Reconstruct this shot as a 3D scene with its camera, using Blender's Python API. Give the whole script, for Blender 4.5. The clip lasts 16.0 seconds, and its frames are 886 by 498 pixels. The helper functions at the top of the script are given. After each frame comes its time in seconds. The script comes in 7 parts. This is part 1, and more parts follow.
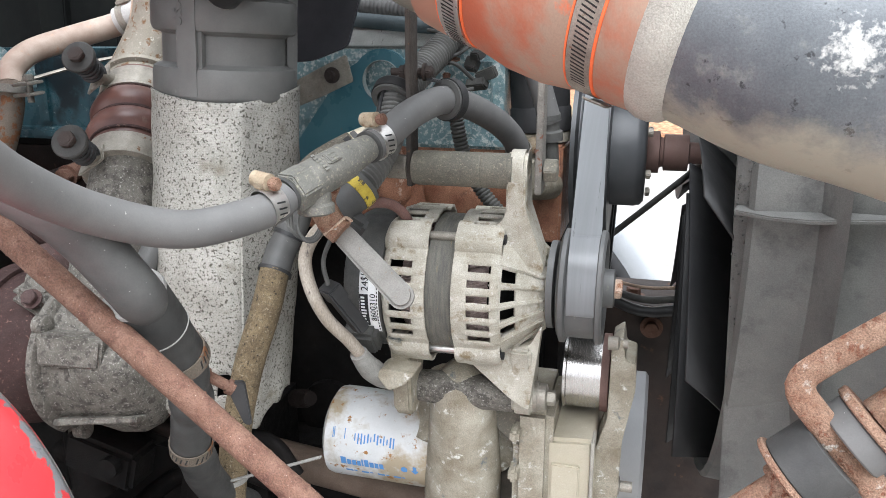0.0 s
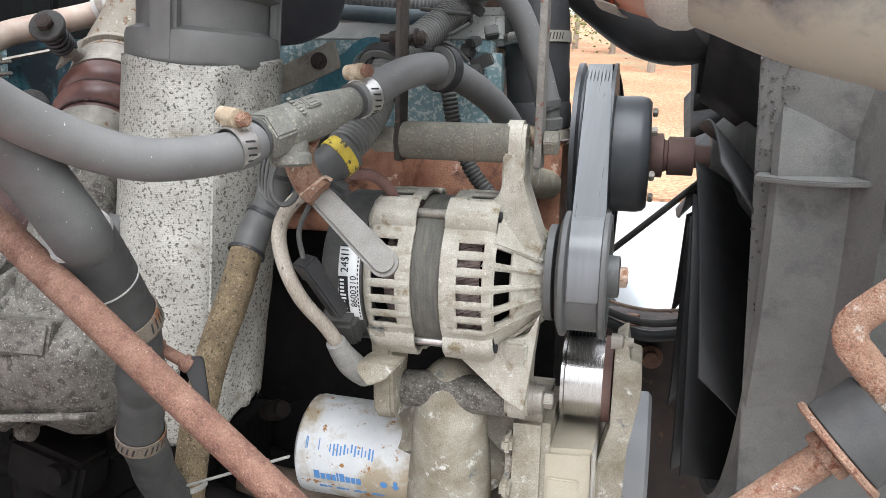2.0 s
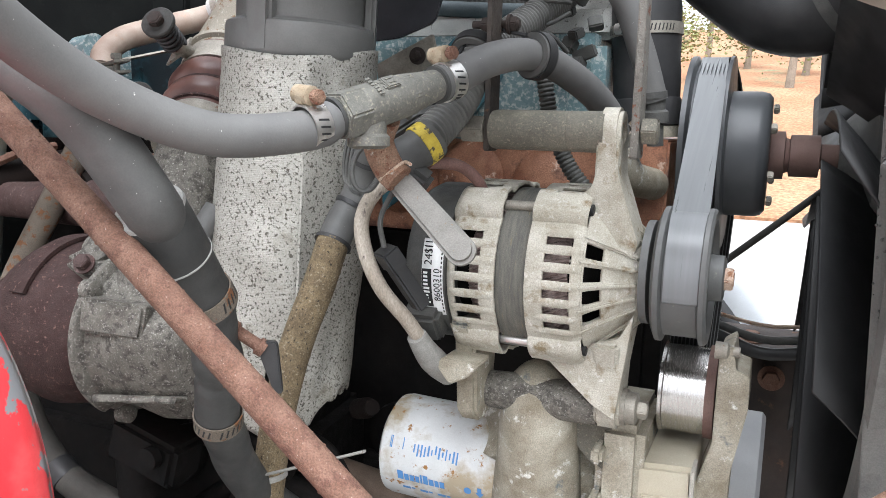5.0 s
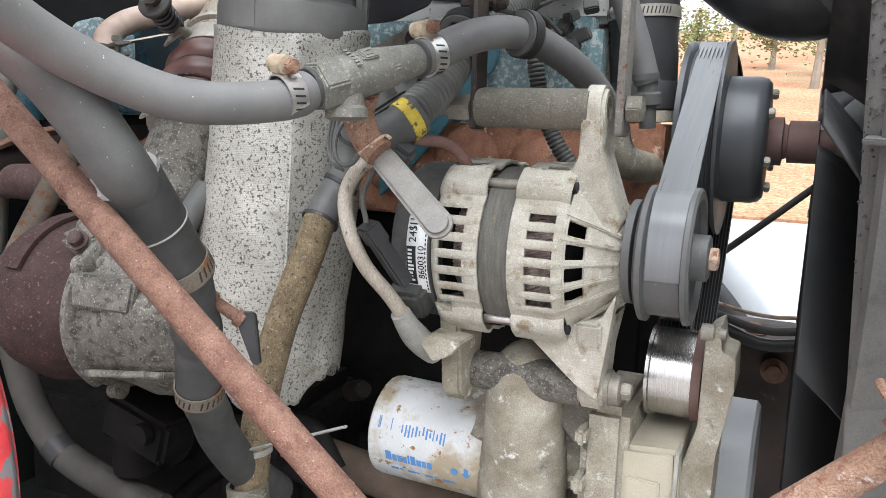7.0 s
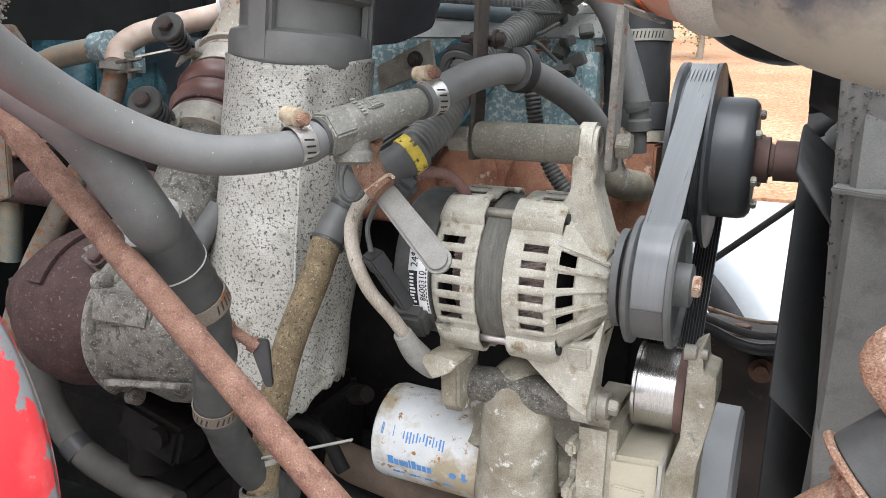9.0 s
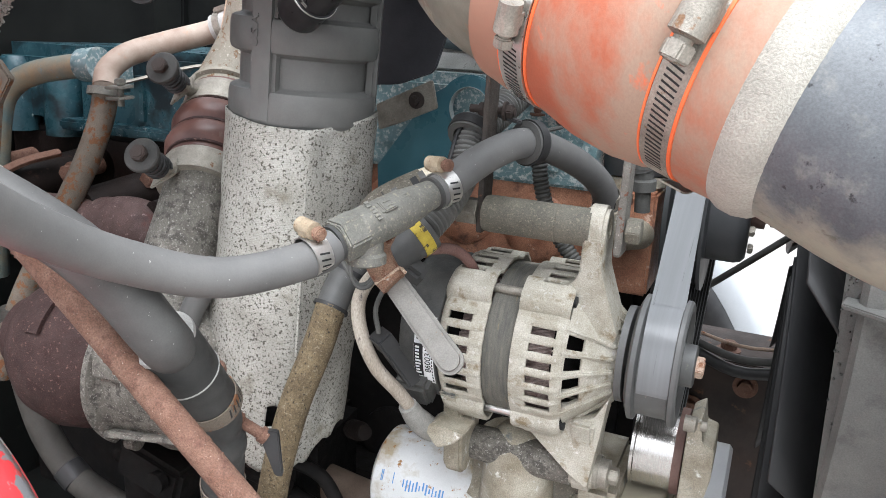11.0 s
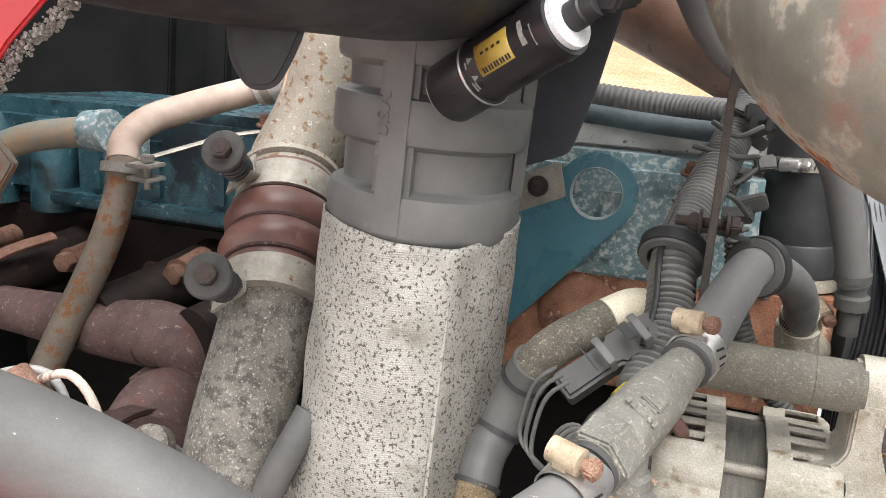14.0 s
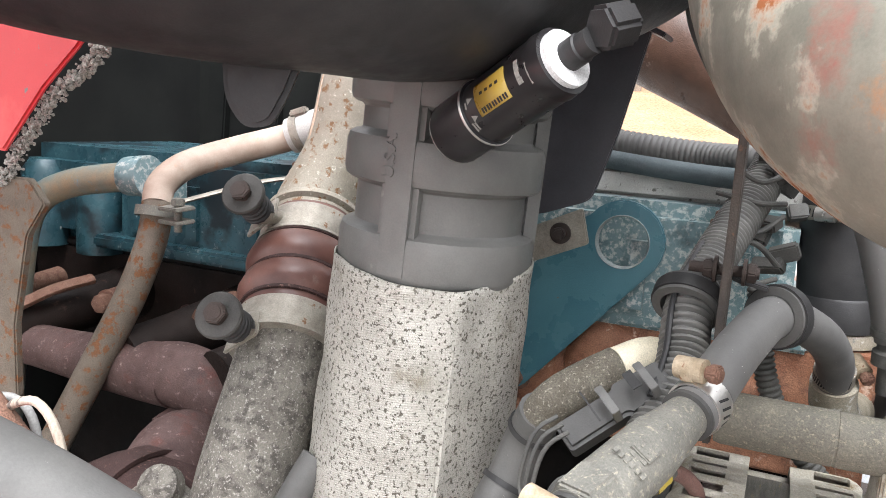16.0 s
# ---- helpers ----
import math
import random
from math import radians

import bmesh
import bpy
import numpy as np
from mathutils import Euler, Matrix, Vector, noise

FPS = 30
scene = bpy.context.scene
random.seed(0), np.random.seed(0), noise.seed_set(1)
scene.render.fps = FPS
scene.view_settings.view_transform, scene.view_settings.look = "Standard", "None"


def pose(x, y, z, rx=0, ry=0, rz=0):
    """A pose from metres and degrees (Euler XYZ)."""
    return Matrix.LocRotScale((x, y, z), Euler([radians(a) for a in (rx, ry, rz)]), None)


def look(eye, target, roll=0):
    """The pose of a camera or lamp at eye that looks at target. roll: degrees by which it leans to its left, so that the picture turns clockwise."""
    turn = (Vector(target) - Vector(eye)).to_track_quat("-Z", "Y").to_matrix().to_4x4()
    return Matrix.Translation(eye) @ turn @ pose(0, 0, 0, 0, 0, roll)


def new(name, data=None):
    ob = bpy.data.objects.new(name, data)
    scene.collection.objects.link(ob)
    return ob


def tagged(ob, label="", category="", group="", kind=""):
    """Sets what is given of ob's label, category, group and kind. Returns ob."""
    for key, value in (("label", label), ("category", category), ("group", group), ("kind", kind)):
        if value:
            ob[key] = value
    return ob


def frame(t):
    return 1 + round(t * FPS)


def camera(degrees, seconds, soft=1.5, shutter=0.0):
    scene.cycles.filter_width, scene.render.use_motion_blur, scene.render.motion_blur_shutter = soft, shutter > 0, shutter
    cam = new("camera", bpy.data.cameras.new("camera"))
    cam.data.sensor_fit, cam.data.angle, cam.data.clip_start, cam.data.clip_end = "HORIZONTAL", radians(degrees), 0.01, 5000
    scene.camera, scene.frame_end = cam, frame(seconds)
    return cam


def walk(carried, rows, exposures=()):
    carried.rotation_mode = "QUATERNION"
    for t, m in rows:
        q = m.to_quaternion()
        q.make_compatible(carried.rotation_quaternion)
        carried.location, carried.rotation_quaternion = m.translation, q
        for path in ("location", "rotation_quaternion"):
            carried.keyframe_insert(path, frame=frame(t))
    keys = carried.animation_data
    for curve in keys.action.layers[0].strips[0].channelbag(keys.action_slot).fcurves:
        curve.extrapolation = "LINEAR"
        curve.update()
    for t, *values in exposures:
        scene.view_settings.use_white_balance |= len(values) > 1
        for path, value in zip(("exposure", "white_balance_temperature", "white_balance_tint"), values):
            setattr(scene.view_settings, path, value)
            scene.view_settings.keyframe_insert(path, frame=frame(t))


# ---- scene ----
cam = camera(59.1, 16.0, soft=0.6)
METRES, EYE, TILT, LEAN, TURN = 0.75, 1.45, -15.0, 0.0, 15.0
ROWS = [
    (0.0, 0.0, 0.0, 0.0, 0.0, 0.0, -0.0),
    (0.5, 0.0002, 0.0017, -0.0218, -0.06, 1.44, -0.23),
    (1.0, -0.0015, 0.015, -0.0373, -0.33, 2.89, -0.56),
    (1.5, -0.0044, 0.0579, -0.0778, -0.74, 3.93, -0.89),
    (2.0, 0.0031, 0.0925, -0.0966, -0.74, 4.66, -1.2),
    (2.5, 0.0039, 0.1109, -0.1069, 0.19, 5.14, -1.54),
    (3.0, 0.0156, 0.1213, -0.1054, 1.85, 5.38, -1.97),
    (3.5, 0.029, 0.1322, -0.1113, 3.84, 5.53, -2.4),
    (4.0, 0.0319, 0.134, -0.1134, 5.67, 5.55, -2.78),
    (6.5, 0.0689, 0.1403, -0.135, 9.07, 5.5, -4.29),
    (7.0, 0.0802, 0.1427, -0.1396, 9.29, 5.41, -4.33),
    (7.5, 0.0894, 0.1289, -0.1409, 9.54, 5.23, -4.29),
    (8.0, 0.0923, 0.112, -0.1316, 9.64, 4.9, -4.26),
    (10.5, 0.0729, 0.0512, 0.0149, 8.14, 0.68, -5.47),
    (11.0, 0.0389, 0.0747, 0.0622, 7.56, -0.34, -5.3),
    (11.5, -0.0074, 0.1045, 0.1109, 6.58, -1.06, -4.93),
    (12.0, -0.0626, 0.1247, 0.1556, 5.25, -1.54, -4.39),
    (12.5, -0.121, 0.1627, 0.1834, 3.77, -1.58, -4.01),
    (13.0, -0.1791, 0.2146, 0.1703, 2.79, -0.96, -3.92),
    (13.5, -0.2282, 0.2568, 0.1583, 2.67, 0.21, -4.21),
    (14.0, -0.2237, 0.2976, 0.1641, 3.52, 1.63, -4.65),
    (14.5, -0.2108, 0.3114, 0.1583, 4.93, 3.04, -5.12),
    (15.0, -0.2008, 0.3219, 0.1595, 6.25, 4.1, -5.53),
    (15.5, -0.1876, 0.3236, 0.1567, 7.26, 4.81, -5.78),
    (16.0, -0.1757, 0.3137, 0.1577, 7.92, 5.31, -5.88),
]
EXPOSURES = [(0.0, 0.53, 6200, 11), (11.5, 0.53, 6200, 11), (13.5, 0.64, 6500, 12), (14.5, 0.9, 6720, 13), (16.0, 0.94, 6480, 13)]
walk(cam, [(t, pose(0, 0, EYE, TILT, LEAN, TURN) @ pose(METRES * x, METRES * y, METRES * z, 90 + pitch, roll, yaw)) for t, x, y, z, yaw, pitch, roll in ROWS], EXPOSURES)

# ---- daylight: an overcast sky ----
world = bpy.data.worlds.new("overcast_sky")
world.use_nodes = True
scene.world = world
_wn, _wl = world.node_tree.nodes, world.node_tree.links
_sky = _wn.new("ShaderNodeTexSky")
_sky.sky_type, _sky.sun_disc = "NISHITA", False
_sky.sun_elevation, _sky.sun_rotation = radians(55), radians(174)
_sky.air_density, _sky.dust_density, _sky.ozone_density = 1.0, 6.0, 1.0
_tone = _wn.new("ShaderNodeHueSaturation")
_tone.inputs["Saturation"].default_value = 0.12
_wl.new(_sky.outputs[0], _tone.inputs["Color"])
_cloud = _wn.new("ShaderNodeMix")
_cloud.data_type = "RGBA"
_cloud.inputs["Factor"].default_value = 0.75
_cloud.inputs["B"].default_value = (6.6, 6.8, 7.0, 1)
_wl.new(_tone.outputs[0], _cloud.inputs["A"])
_wl.new(_cloud.outputs["Result"], _wn["Background"].inputs["Color"])
_wn["Background"].inputs["Strength"].default_value = 0.21
_sun = new("sun", bpy.data.lights.new("sun", "SUN"))
_sun.data.energy, _sun.data.angle, _sun.data.color = 4.0, radians(55), (0.96, 0.985, 1.0)
_sun.matrix_world = look((0.5 * 4, -0.9 * 4, 2.1 * 4 + 1.2), (-0.2, 0.7, 1.2))


# ---- materials ----
def surface(name, a, b, scale=30.0, rough=(0.55, 0.8), metal=0.0, spots=None, more=None, grain=0.15, grain_scale=900.0,
            bump=0.3, spec=0.4, stretch=None, vary=0.0):
    """A worn surface: two tones mixed by a coarse noise, fine grain, and up to two kinds of spots (colour, scale, level, softness, roughness)."""
    grain = grain * 1.6 if grain >= 0.12 else grain
    m = bpy.data.materials.new(name)
    m.use_nodes = True
    n, l = m.node_tree.nodes, m.node_tree.links
    bsdf = n["Principled BSDF"]
    tc = n.new("ShaderNodeTexCoord")
    at = tc.outputs["Object"]
    if stretch:
        mp = n.new("ShaderNodeMapping")
        mp.inputs["Scale"].default_value = stretch
        l.new(at, mp.inputs["Vector"])
        at = mp.outputs[0]

    def noise_at(sc, detail=5.0, rgh=0.6):
        t = n.new("ShaderNodeTexNoise")
        t.inputs["Scale"].default_value, t.inputs["Detail"].default_value, t.inputs["Roughness"].default_value = sc, detail, rgh
        l.new(at, t.inputs["Vector"])
        return t.outputs["Fac"]

    def ramp(src, lo, hi):
        r = n.new("ShaderNodeMapRange")
        r.inputs["From Min"].default_value, r.inputs["From Max"].default_value = lo, hi
        l.new(src, r.inputs["Value"])
        return r.outputs[0]

    def mix(f, x, y, kind="MIX"):
        k = n.new("ShaderNodeMix")
        k.data_type, k.blend_type = "RGBA", kind
        for sock, val in ((k.inputs["Factor"], f), (k.inputs["A"], x), (k.inputs["B"], y)):
            if isinstance(val, (int, float)):
                sock.default_value = val
            elif isinstance(val, tuple):
                sock.default_value = (*val[:3], 1.0)
            else:
                l.new(val, sock)
        return k.outputs["Result"]

    col = mix(ramp(noise_at(scale), 0.32, 0.68), a, b)
    fine = noise_at(grain_scale, 3.0)
    rgh = ramp(noise_at(scale * 2.3), 0.3, 0.7)
    rr = n.new("ShaderNodeMapRange")
    rr.inputs["To Min"].default_value, rr.inputs["To Max"].default_value = rough
    l.new(rgh, rr.inputs["Value"])
    rough_out = rr.outputs[0]
    height = fine
    for sp in (spots, more):
        if sp:
            colour, sc, level, soft, srough = sp
            mask = ramp(noise_at(sc, 6.0, 0.65), level, level + soft)
            col = mix(mask, col, colour)
            mr = n.new("ShaderNodeMix")
            mr.data_type = "FLOAT"
            l.new(mask, mr.inputs["Factor"])
            l.new(rough_out, mr.inputs["A"])
            mr.inputs["B"].default_value = srough
            rough_out = mr.outputs["Result"]
    if grain:
        g = n.new("ShaderNodeMapRange")
        g.inputs["From Min"].default_value, g.inputs["From Max"].default_value = 0.25, 0.75
        g.inputs["To Min"].default_value, g.inputs["To Max"].default_value = 1 - grain, 1 + grain
        l.new(fine, g.inputs["Value"])
        c = n.new("ShaderNodeVectorMath")
        c.operation = "SCALE"
        l.new(col, c.inputs[0])
        l.new(g.outputs[0], c.inputs["Scale"])
        col = c.outputs[0]
    if vary:
        oi = n.new("ShaderNodeObjectInfo")
        v = n.new("ShaderNodeMapRange")
        v.inputs["To Min"].default_value, v.inputs["To Max"].default_value = 1 - vary, 1 + vary
        l.new(oi.outputs["Random"], v.inputs["Value"])
        c = n.new("ShaderNodeVectorMath")
        c.operation = "SCALE"
        l.new(col, c.inputs[0])
        l.new(v.outputs[0], c.inputs["Scale"])
        col = c.outputs[0]
    l.new(col, bsdf.inputs["Base Color"])
    l.new(rough_out, bsdf.inputs["Roughness"])
    bsdf.inputs["Metallic"].default_value = metal
    bsdf.inputs["Specular IOR Level"].default_value = spec
    if bump:
        add = n.new("ShaderNodeMath")
        add.operation = "ADD"
        l.new(height, add.inputs[0])
        l.new(noise_at(grain_scale * 0.25, 4.0), add.inputs[1])
        bp = n.new("ShaderNodeBump")
        bp.inputs["Strength"].default_value, bp.inputs["Distance"].default_value = bump, 0.0012
        l.new(add.outputs[0], bp.inputs["Height"])
        l.new(bp.outputs[0], bsdf.inputs["Normal"])
    return m


def stain(m, colour, centre, along, lo, hi, sc=30.0, amount=0.03, strength=1.0):
    """A stain with a ragged edge: a blob round a point, or, with along given, a band to one side of it."""
    n, l = m.node_tree.nodes, m.node_tree.links
    bsdf = n["Principled BSDF"]
    old = bsdf.inputs["Base Color"].links[0].from_socket
    tc = n.new("ShaderNodeTexCoord")
    sub_ = n.new("ShaderNodeVectorMath")
    sub_.operation = "SUBTRACT"
    l.new(tc.outputs["Object"], sub_.inputs[0])
    sub_.inputs[1].default_value = centre
    far = n.new("ShaderNodeVectorMath")
    far.operation = "DOT_PRODUCT" if along else "LENGTH"
    l.new(sub_.outputs[0], far.inputs[0])
    if along:
        far.inputs[1].default_value = along
    ns = n.new("ShaderNodeTexNoise")
    ns.inputs["Scale"].default_value, ns.inputs["Detail"].default_value, ns.inputs["Roughness"].default_value = sc, 6.0, 0.65
    l.new(tc.outputs["Object"], ns.inputs["Vector"])
    mad = n.new("ShaderNodeMath")
    mad.operation = "MULTIPLY_ADD"
    l.new(ns.outputs["Fac"], mad.inputs[0])
    mad.inputs[1].default_value = amount
    l.new(far.outputs["Value"], mad.inputs[2])
    rm_ = n.new("ShaderNodeMapRange")
    rm_.inputs["From Min"].default_value, rm_.inputs["From Max"].default_value = lo + amount / 2, hi + amount / 2
    rm_.inputs["To Min"].default_value, rm_.inputs["To Max"].default_value = strength, 0.0
    l.new(mad.outputs[0], rm_.inputs["Value"])
    k = n.new("ShaderNodeMix")
    k.data_type = "RGBA"
    l.new(rm_.outputs[0], k.inputs["Factor"])
    l.new(old, k.inputs["A"])
    k.inputs["B"].default_value = (*colour, 1.0)
    l.new(k.outputs["Result"], bsdf.inputs["Base Color"])


def plain(name, colour, rough=0.5, metal=0.0):
    m = bpy.data.materials.new(name)
    m.use_nodes = True
    b = m.node_tree.nodes["Principled BSDF"]
    b.inputs["Base Color"].default_value, b.inputs["Roughness"].default_value, b.inputs["Metallic"].default_value = (*colour, 1), rough, metal
    return m


RUBBER = surface("dusty_rubber", (0.112, 0.110, 0.107), (0.152, 0.149, 0.143), 18, (0.5, 0.7), spots=((0.55, 0.53, 0.5), 260, 0.685, 0.02, 0.7), grain=0.06, bump=0.08)
RUBBER_MID = surface("grey_rubber", (0.068, 0.067, 0.065), (0.108, 0.106, 0.101), 22, (0.45, 0.7), spots=((0.4, 0.39, 0.37), 240, 0.69, 0.02, 0.7), grain=0.08, bump=0.1)
RUBBER_DARK = surface("dark_rubber", (0.036, 0.036, 0.035), (0.068, 0.067, 0.064), 25, (0.45, 0.7), grain=0.1, bump=0.12)
RUBBER_RIB = surface("moulded_rubber", (0.105, 0.105, 0.10), (0.165, 0.163, 0.154), 14, (0.34, 0.52), spots=((0.22, 0.215, 0.20), 60, 0.66, 0.12, 0.8), grain=0.08, bump=0.12)
PLASTIC = surface("black_plastic", (0.018, 0.018, 0.019), (0.035, 0.034, 0.034), 30, (0.4, 0.6), grain=0.1, bump=0.1)
PLASTIC_DUSTY = surface("dusty_black_plastic", (0.05, 0.05, 0.048), (0.09, 0.088, 0.08), 40, (0.5, 0.75), grain=0.12, bump=0.2)
BLACK_PAINT = surface("black_painted_steel", (0.042, 0.043, 0.051), (0.075, 0.076, 0.085), 12, (0.28, 0.5), spots=((0.22, 0.2, 0.18), 420, 0.74, 0.03, 0.7), grain=0.1, bump=0.15)
GREASE_SHADED = surface("greasy_iron_shaded", (0.005, 0.005, 0.005), (0.012, 0.010, 0.009), 20, (0.6, 0.9), spots=((0.024, 0.02, 0.017), 60, 0.64, 0.1, 0.8), bump=0.4, spec=0.15)
ALLOY = surface("cast_alloy_dusty", (0.34, 0.31, 0.245), (0.50, 0.475, 0.41), 40, (0.55, 0.8), metal=0.15, spots=((0.62, 0.60, 0.56), 170, 0.58, 0.14, 0.7), more=((0.23, 0.18, 0.11), 48, 0.57, 0.12, 0.9), grain=0.16, bump=0.5)
ALLOY_TAN = surface("cast_alloy_tan", (0.20, 0.17, 0.12), (0.40, 0.37, 0.30), 26, (0.6, 0.85), spots=((0.58, 0.565, 0.52), 75, 0.585, 0.08, 0.8), more=((0.13, 0.145, 0.145), 24, 0.60, 0.06, 0.6), grain=0.2, bump=0.5)
ALLOY_GREY = surface("cast_alloy_oxidised", (0.115, 0.105, 0.089), (0.20, 0.187, 0.162), 45, (0.5, 0.8), metal=0.2, spots=((0.085, 0.078, 0.068), 110, 0.50, 0.10, 0.8), more=((0.36, 0.345, 0.31), 420, 0.56, 0.10, 0.6), grain=0.2, bump=0.6)
STATOR = surface("stator_laminations", (0.10, 0.098, 0.088), (0.17, 0.16, 0.135), 40, (0.5, 0.8), metal=0.2, spots=((0.24, 0.2, 0.13), 60, 0.6, 0.1, 0.9), grain=0.25, bump=0.4, stretch=(8, 1, 1))
COPPER = surface("varnished_windings", (0.14, 0.095, 0.085), (0.46, 0.37, 0.34), 140, (0.3, 0.5), metal=0.3, bump=0.5, stretch=(0.6, 2.4, 1))
GREY_FITTING = surface("painted_fitting_dusty", (0.12, 0.118, 0.104), (0.175, 0.17, 0.148), 60, (0.5, 0.75), spots=((0.30, 0.275, 0.215), 380, 0.55, 0.12, 0.9), grain=0.15, bump=0.35)
SPACER = surface("dusty_steel_spacer", (0.10, 0.094, 0.076), (0.16, 0.148, 0.118), 40, (0.55, 0.8), spots=((0.25, 0.225, 0.17), 380, 0.55, 0.12, 0.9), grain=0.2, bump=0.35)
RUST = surface("rust", (0.135, 0.066, 0.043), (0.205, 0.115, 0.081), 70, (0.65, 0.9), spots=((0.12, 0.058, 0.042), 120, 0.52, 0.14, 0.9), more=((0.46, 0.37, 0.32), 560, 0.65, 0.07, 0.45), grain=0.25, bump=0.7)
RUST_BRIGHT = surface("orange_rust", (0.20, 0.105, 0.066), (0.32, 0.21, 0.148), 60, (0.7, 0.9), spots=((0.18, 0.075, 0.045), 160, 0.55, 0.08, 0.9), more=((0.42, 0.38, 0.33), 90, 0.6, 0.08, 0.8), grain=0.3, bump=0.9)
RUST_PALE = surface("pale_rusty_steel", (0.40, 0.30, 0.22), (0.55, 0.40, 0.31), 40, (0.6, 0.85), spots=((0.28, 0.12, 0.06), 90, 0.57, 0.07, 0.9), grain=0.25, bump=0.6)
IRON = surface("oxidised_cast_iron", (0.060, 0.034, 0.031), (0.112, 0.070, 0.063), 30, (0.55, 0.85), spots=((0.10, 0.040, 0.033), 40, 0.58, 0.1, 0.7), more=((0.24, 0.18, 0.165), 160, 0.59, 0.10, 0.9), grain=0.25, bump=0.5)
IRON_DARK = surface("turbine_iron", (0.031, 0.0150, 0.0130), (0.060, 0.0315, 0.0280), 25, (0.65, 0.9), spots=((0.17, 0.10, 0.085), 280, 0.59, 0.08, 0.9), grain=0.25, bump=0.6)
HEAD_SHADED = surface("grimy_head_shaded", (0.0085, 0.0062, 0.0055), (0.020, 0.0130, 0.0105), 16, (0.5, 0.8), spots=((0.055, 0.034, 0.027), 60, 0.62, 0.08, 0.8), bump=0.4, spec=0.2)
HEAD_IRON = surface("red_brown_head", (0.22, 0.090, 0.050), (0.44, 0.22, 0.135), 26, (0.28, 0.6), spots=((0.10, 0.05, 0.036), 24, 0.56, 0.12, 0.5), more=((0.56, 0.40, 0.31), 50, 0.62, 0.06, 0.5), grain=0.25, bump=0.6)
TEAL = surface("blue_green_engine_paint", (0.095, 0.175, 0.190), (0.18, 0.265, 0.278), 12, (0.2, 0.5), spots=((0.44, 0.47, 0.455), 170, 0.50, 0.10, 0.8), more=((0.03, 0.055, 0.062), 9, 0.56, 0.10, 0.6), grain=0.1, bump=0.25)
TEAL_SHADED = surface("blue_green_paint_shaded", (0.011, 0.038, 0.050), (0.032, 0.084, 0.100), 24, (0.18, 0.42), spots=((0.26, 0.30, 0.30), 110, 0.63, 0.06, 0.6), more=((0.006, 0.013, 0.017), 14, 0.50, 0.10, 0.5), grain=0.1, bump=0.25)
TEAL_DULL = surface("blue_green_paint_dull", (0.040, 0.126, 0.162), (0.072, 0.185, 0.22), 10, (0.18, 0.4), spots=((0.20, 0.10, 0.06), 40, 0.69, 0.03, 0.9), more=((0.10, 0.13, 0.13), 400, 0.68, 0.04, 0.5), grain=0.1, bump=0.2)
TAN_PIPE = surface("tan_coated_tube", (0.28, 0.205, 0.16), (0.42, 0.345, 0.285), 30, (0.5, 0.7), spots=((0.45, 0.26, 0.17), 50, 0.62, 0.1, 0.8), grain=0.08, bump=0.15)
TUBE_RUSTY = surface("rust_flecked_tube", (0.115, 0.094, 0.072), (0.17, 0.14, 0.11), 30, (0.6, 0.85), spots=((0.17, 0.075, 0.033), 85, 0.54, 0.06, 0.9), grain=0.2, bump=0.5)
ALU_PIPE = surface("weathered_alloy_pipe", (0.24, 0.215, 0.17), (0.32, 0.295, 0.245), 26, (0.5, 0.7), metal=0.25, spots=((0.20, 0.115, 0.06), 95, 0.56, 0.06, 0.9), more=((0.52, 0.49, 0.42), 260, 0.60, 0.06, 0.6), grain=0.15, bump=0.3)
STEEL = surface("bright_steel", (0.55, 0.53, 0.5), (0.68, 0.66, 0.63), 60, (0.25, 0.4), metal=0.9, spots=((0.3, 0.22, 0.15), 90, 0.72, 0.05, 0.8), grain=0.08, bump=0.1)
STEEL_DULL = surface("dull_plated_steel", (0.23, 0.21, 0.18), (0.36, 0.335, 0.285), 60, (0.4, 0.65), metal=0.5, spots=((0.25, 0.15, 0.09), 110, 0.64, 0.06, 0.9), grain=0.15, bump=0.3)
IDLER = surface("polished_idler", (0.50, 0.48, 0.46), (0.62, 0.60, 0.58), 200, (0.18, 0.3), metal=1.0, grain=0.15, grain_scale=500, bump=0.05, stretch=(14, 0.15, 0.15))
BELT = surface("belt_back", (0.15, 0.155, 0.158), (0.19, 0.195, 0.20), 10, (0.26, 0.36), grain=0.05, bump=0.03, stretch=(12, 0.3, 0.3), spec=0.5)
BELT_RIB = surface("belt_ribs", (0.012, 0.012, 0.012), (0.02, 0.02, 0.02), 30, (0.5, 0.7))
PULLEY = surface("grey_pulley", (0.095, 0.097, 0.096), (0.14, 0.14, 0.135), 15, (0.4, 0.6), metal=0.2, spots=((0.33, 0.3, 0.25), 60, 0.64, 0.1, 0.8), grain=0.08, bump=0.1)
PULLEY_BLACK = surface("dark_fan_pulley", (0.055, 0.058, 0.062), (0.085, 0.088, 0.092), 12, (0.35, 0.5), grain=0.05, bump=0.06)
SHAFT = surface("brown_shaft", (0.125, 0.075, 0.062), (0.165, 0.10, 0.085), 30, (0.55, 0.75), grain=0.12, bump=0.2)
SHROUD = surface("grimy_shroud", (0.083, 0.084, 0.080), (0.124, 0.124, 0.117), 9, (0.5, 0.75), spots=((0.19, 0.188, 0.172), 7, 0.46, 0.35, 0.85), more=((0.05, 0.05, 0.048), 16, 0.56, 0.16, 0.6), grain=0.12, bump=0.15)
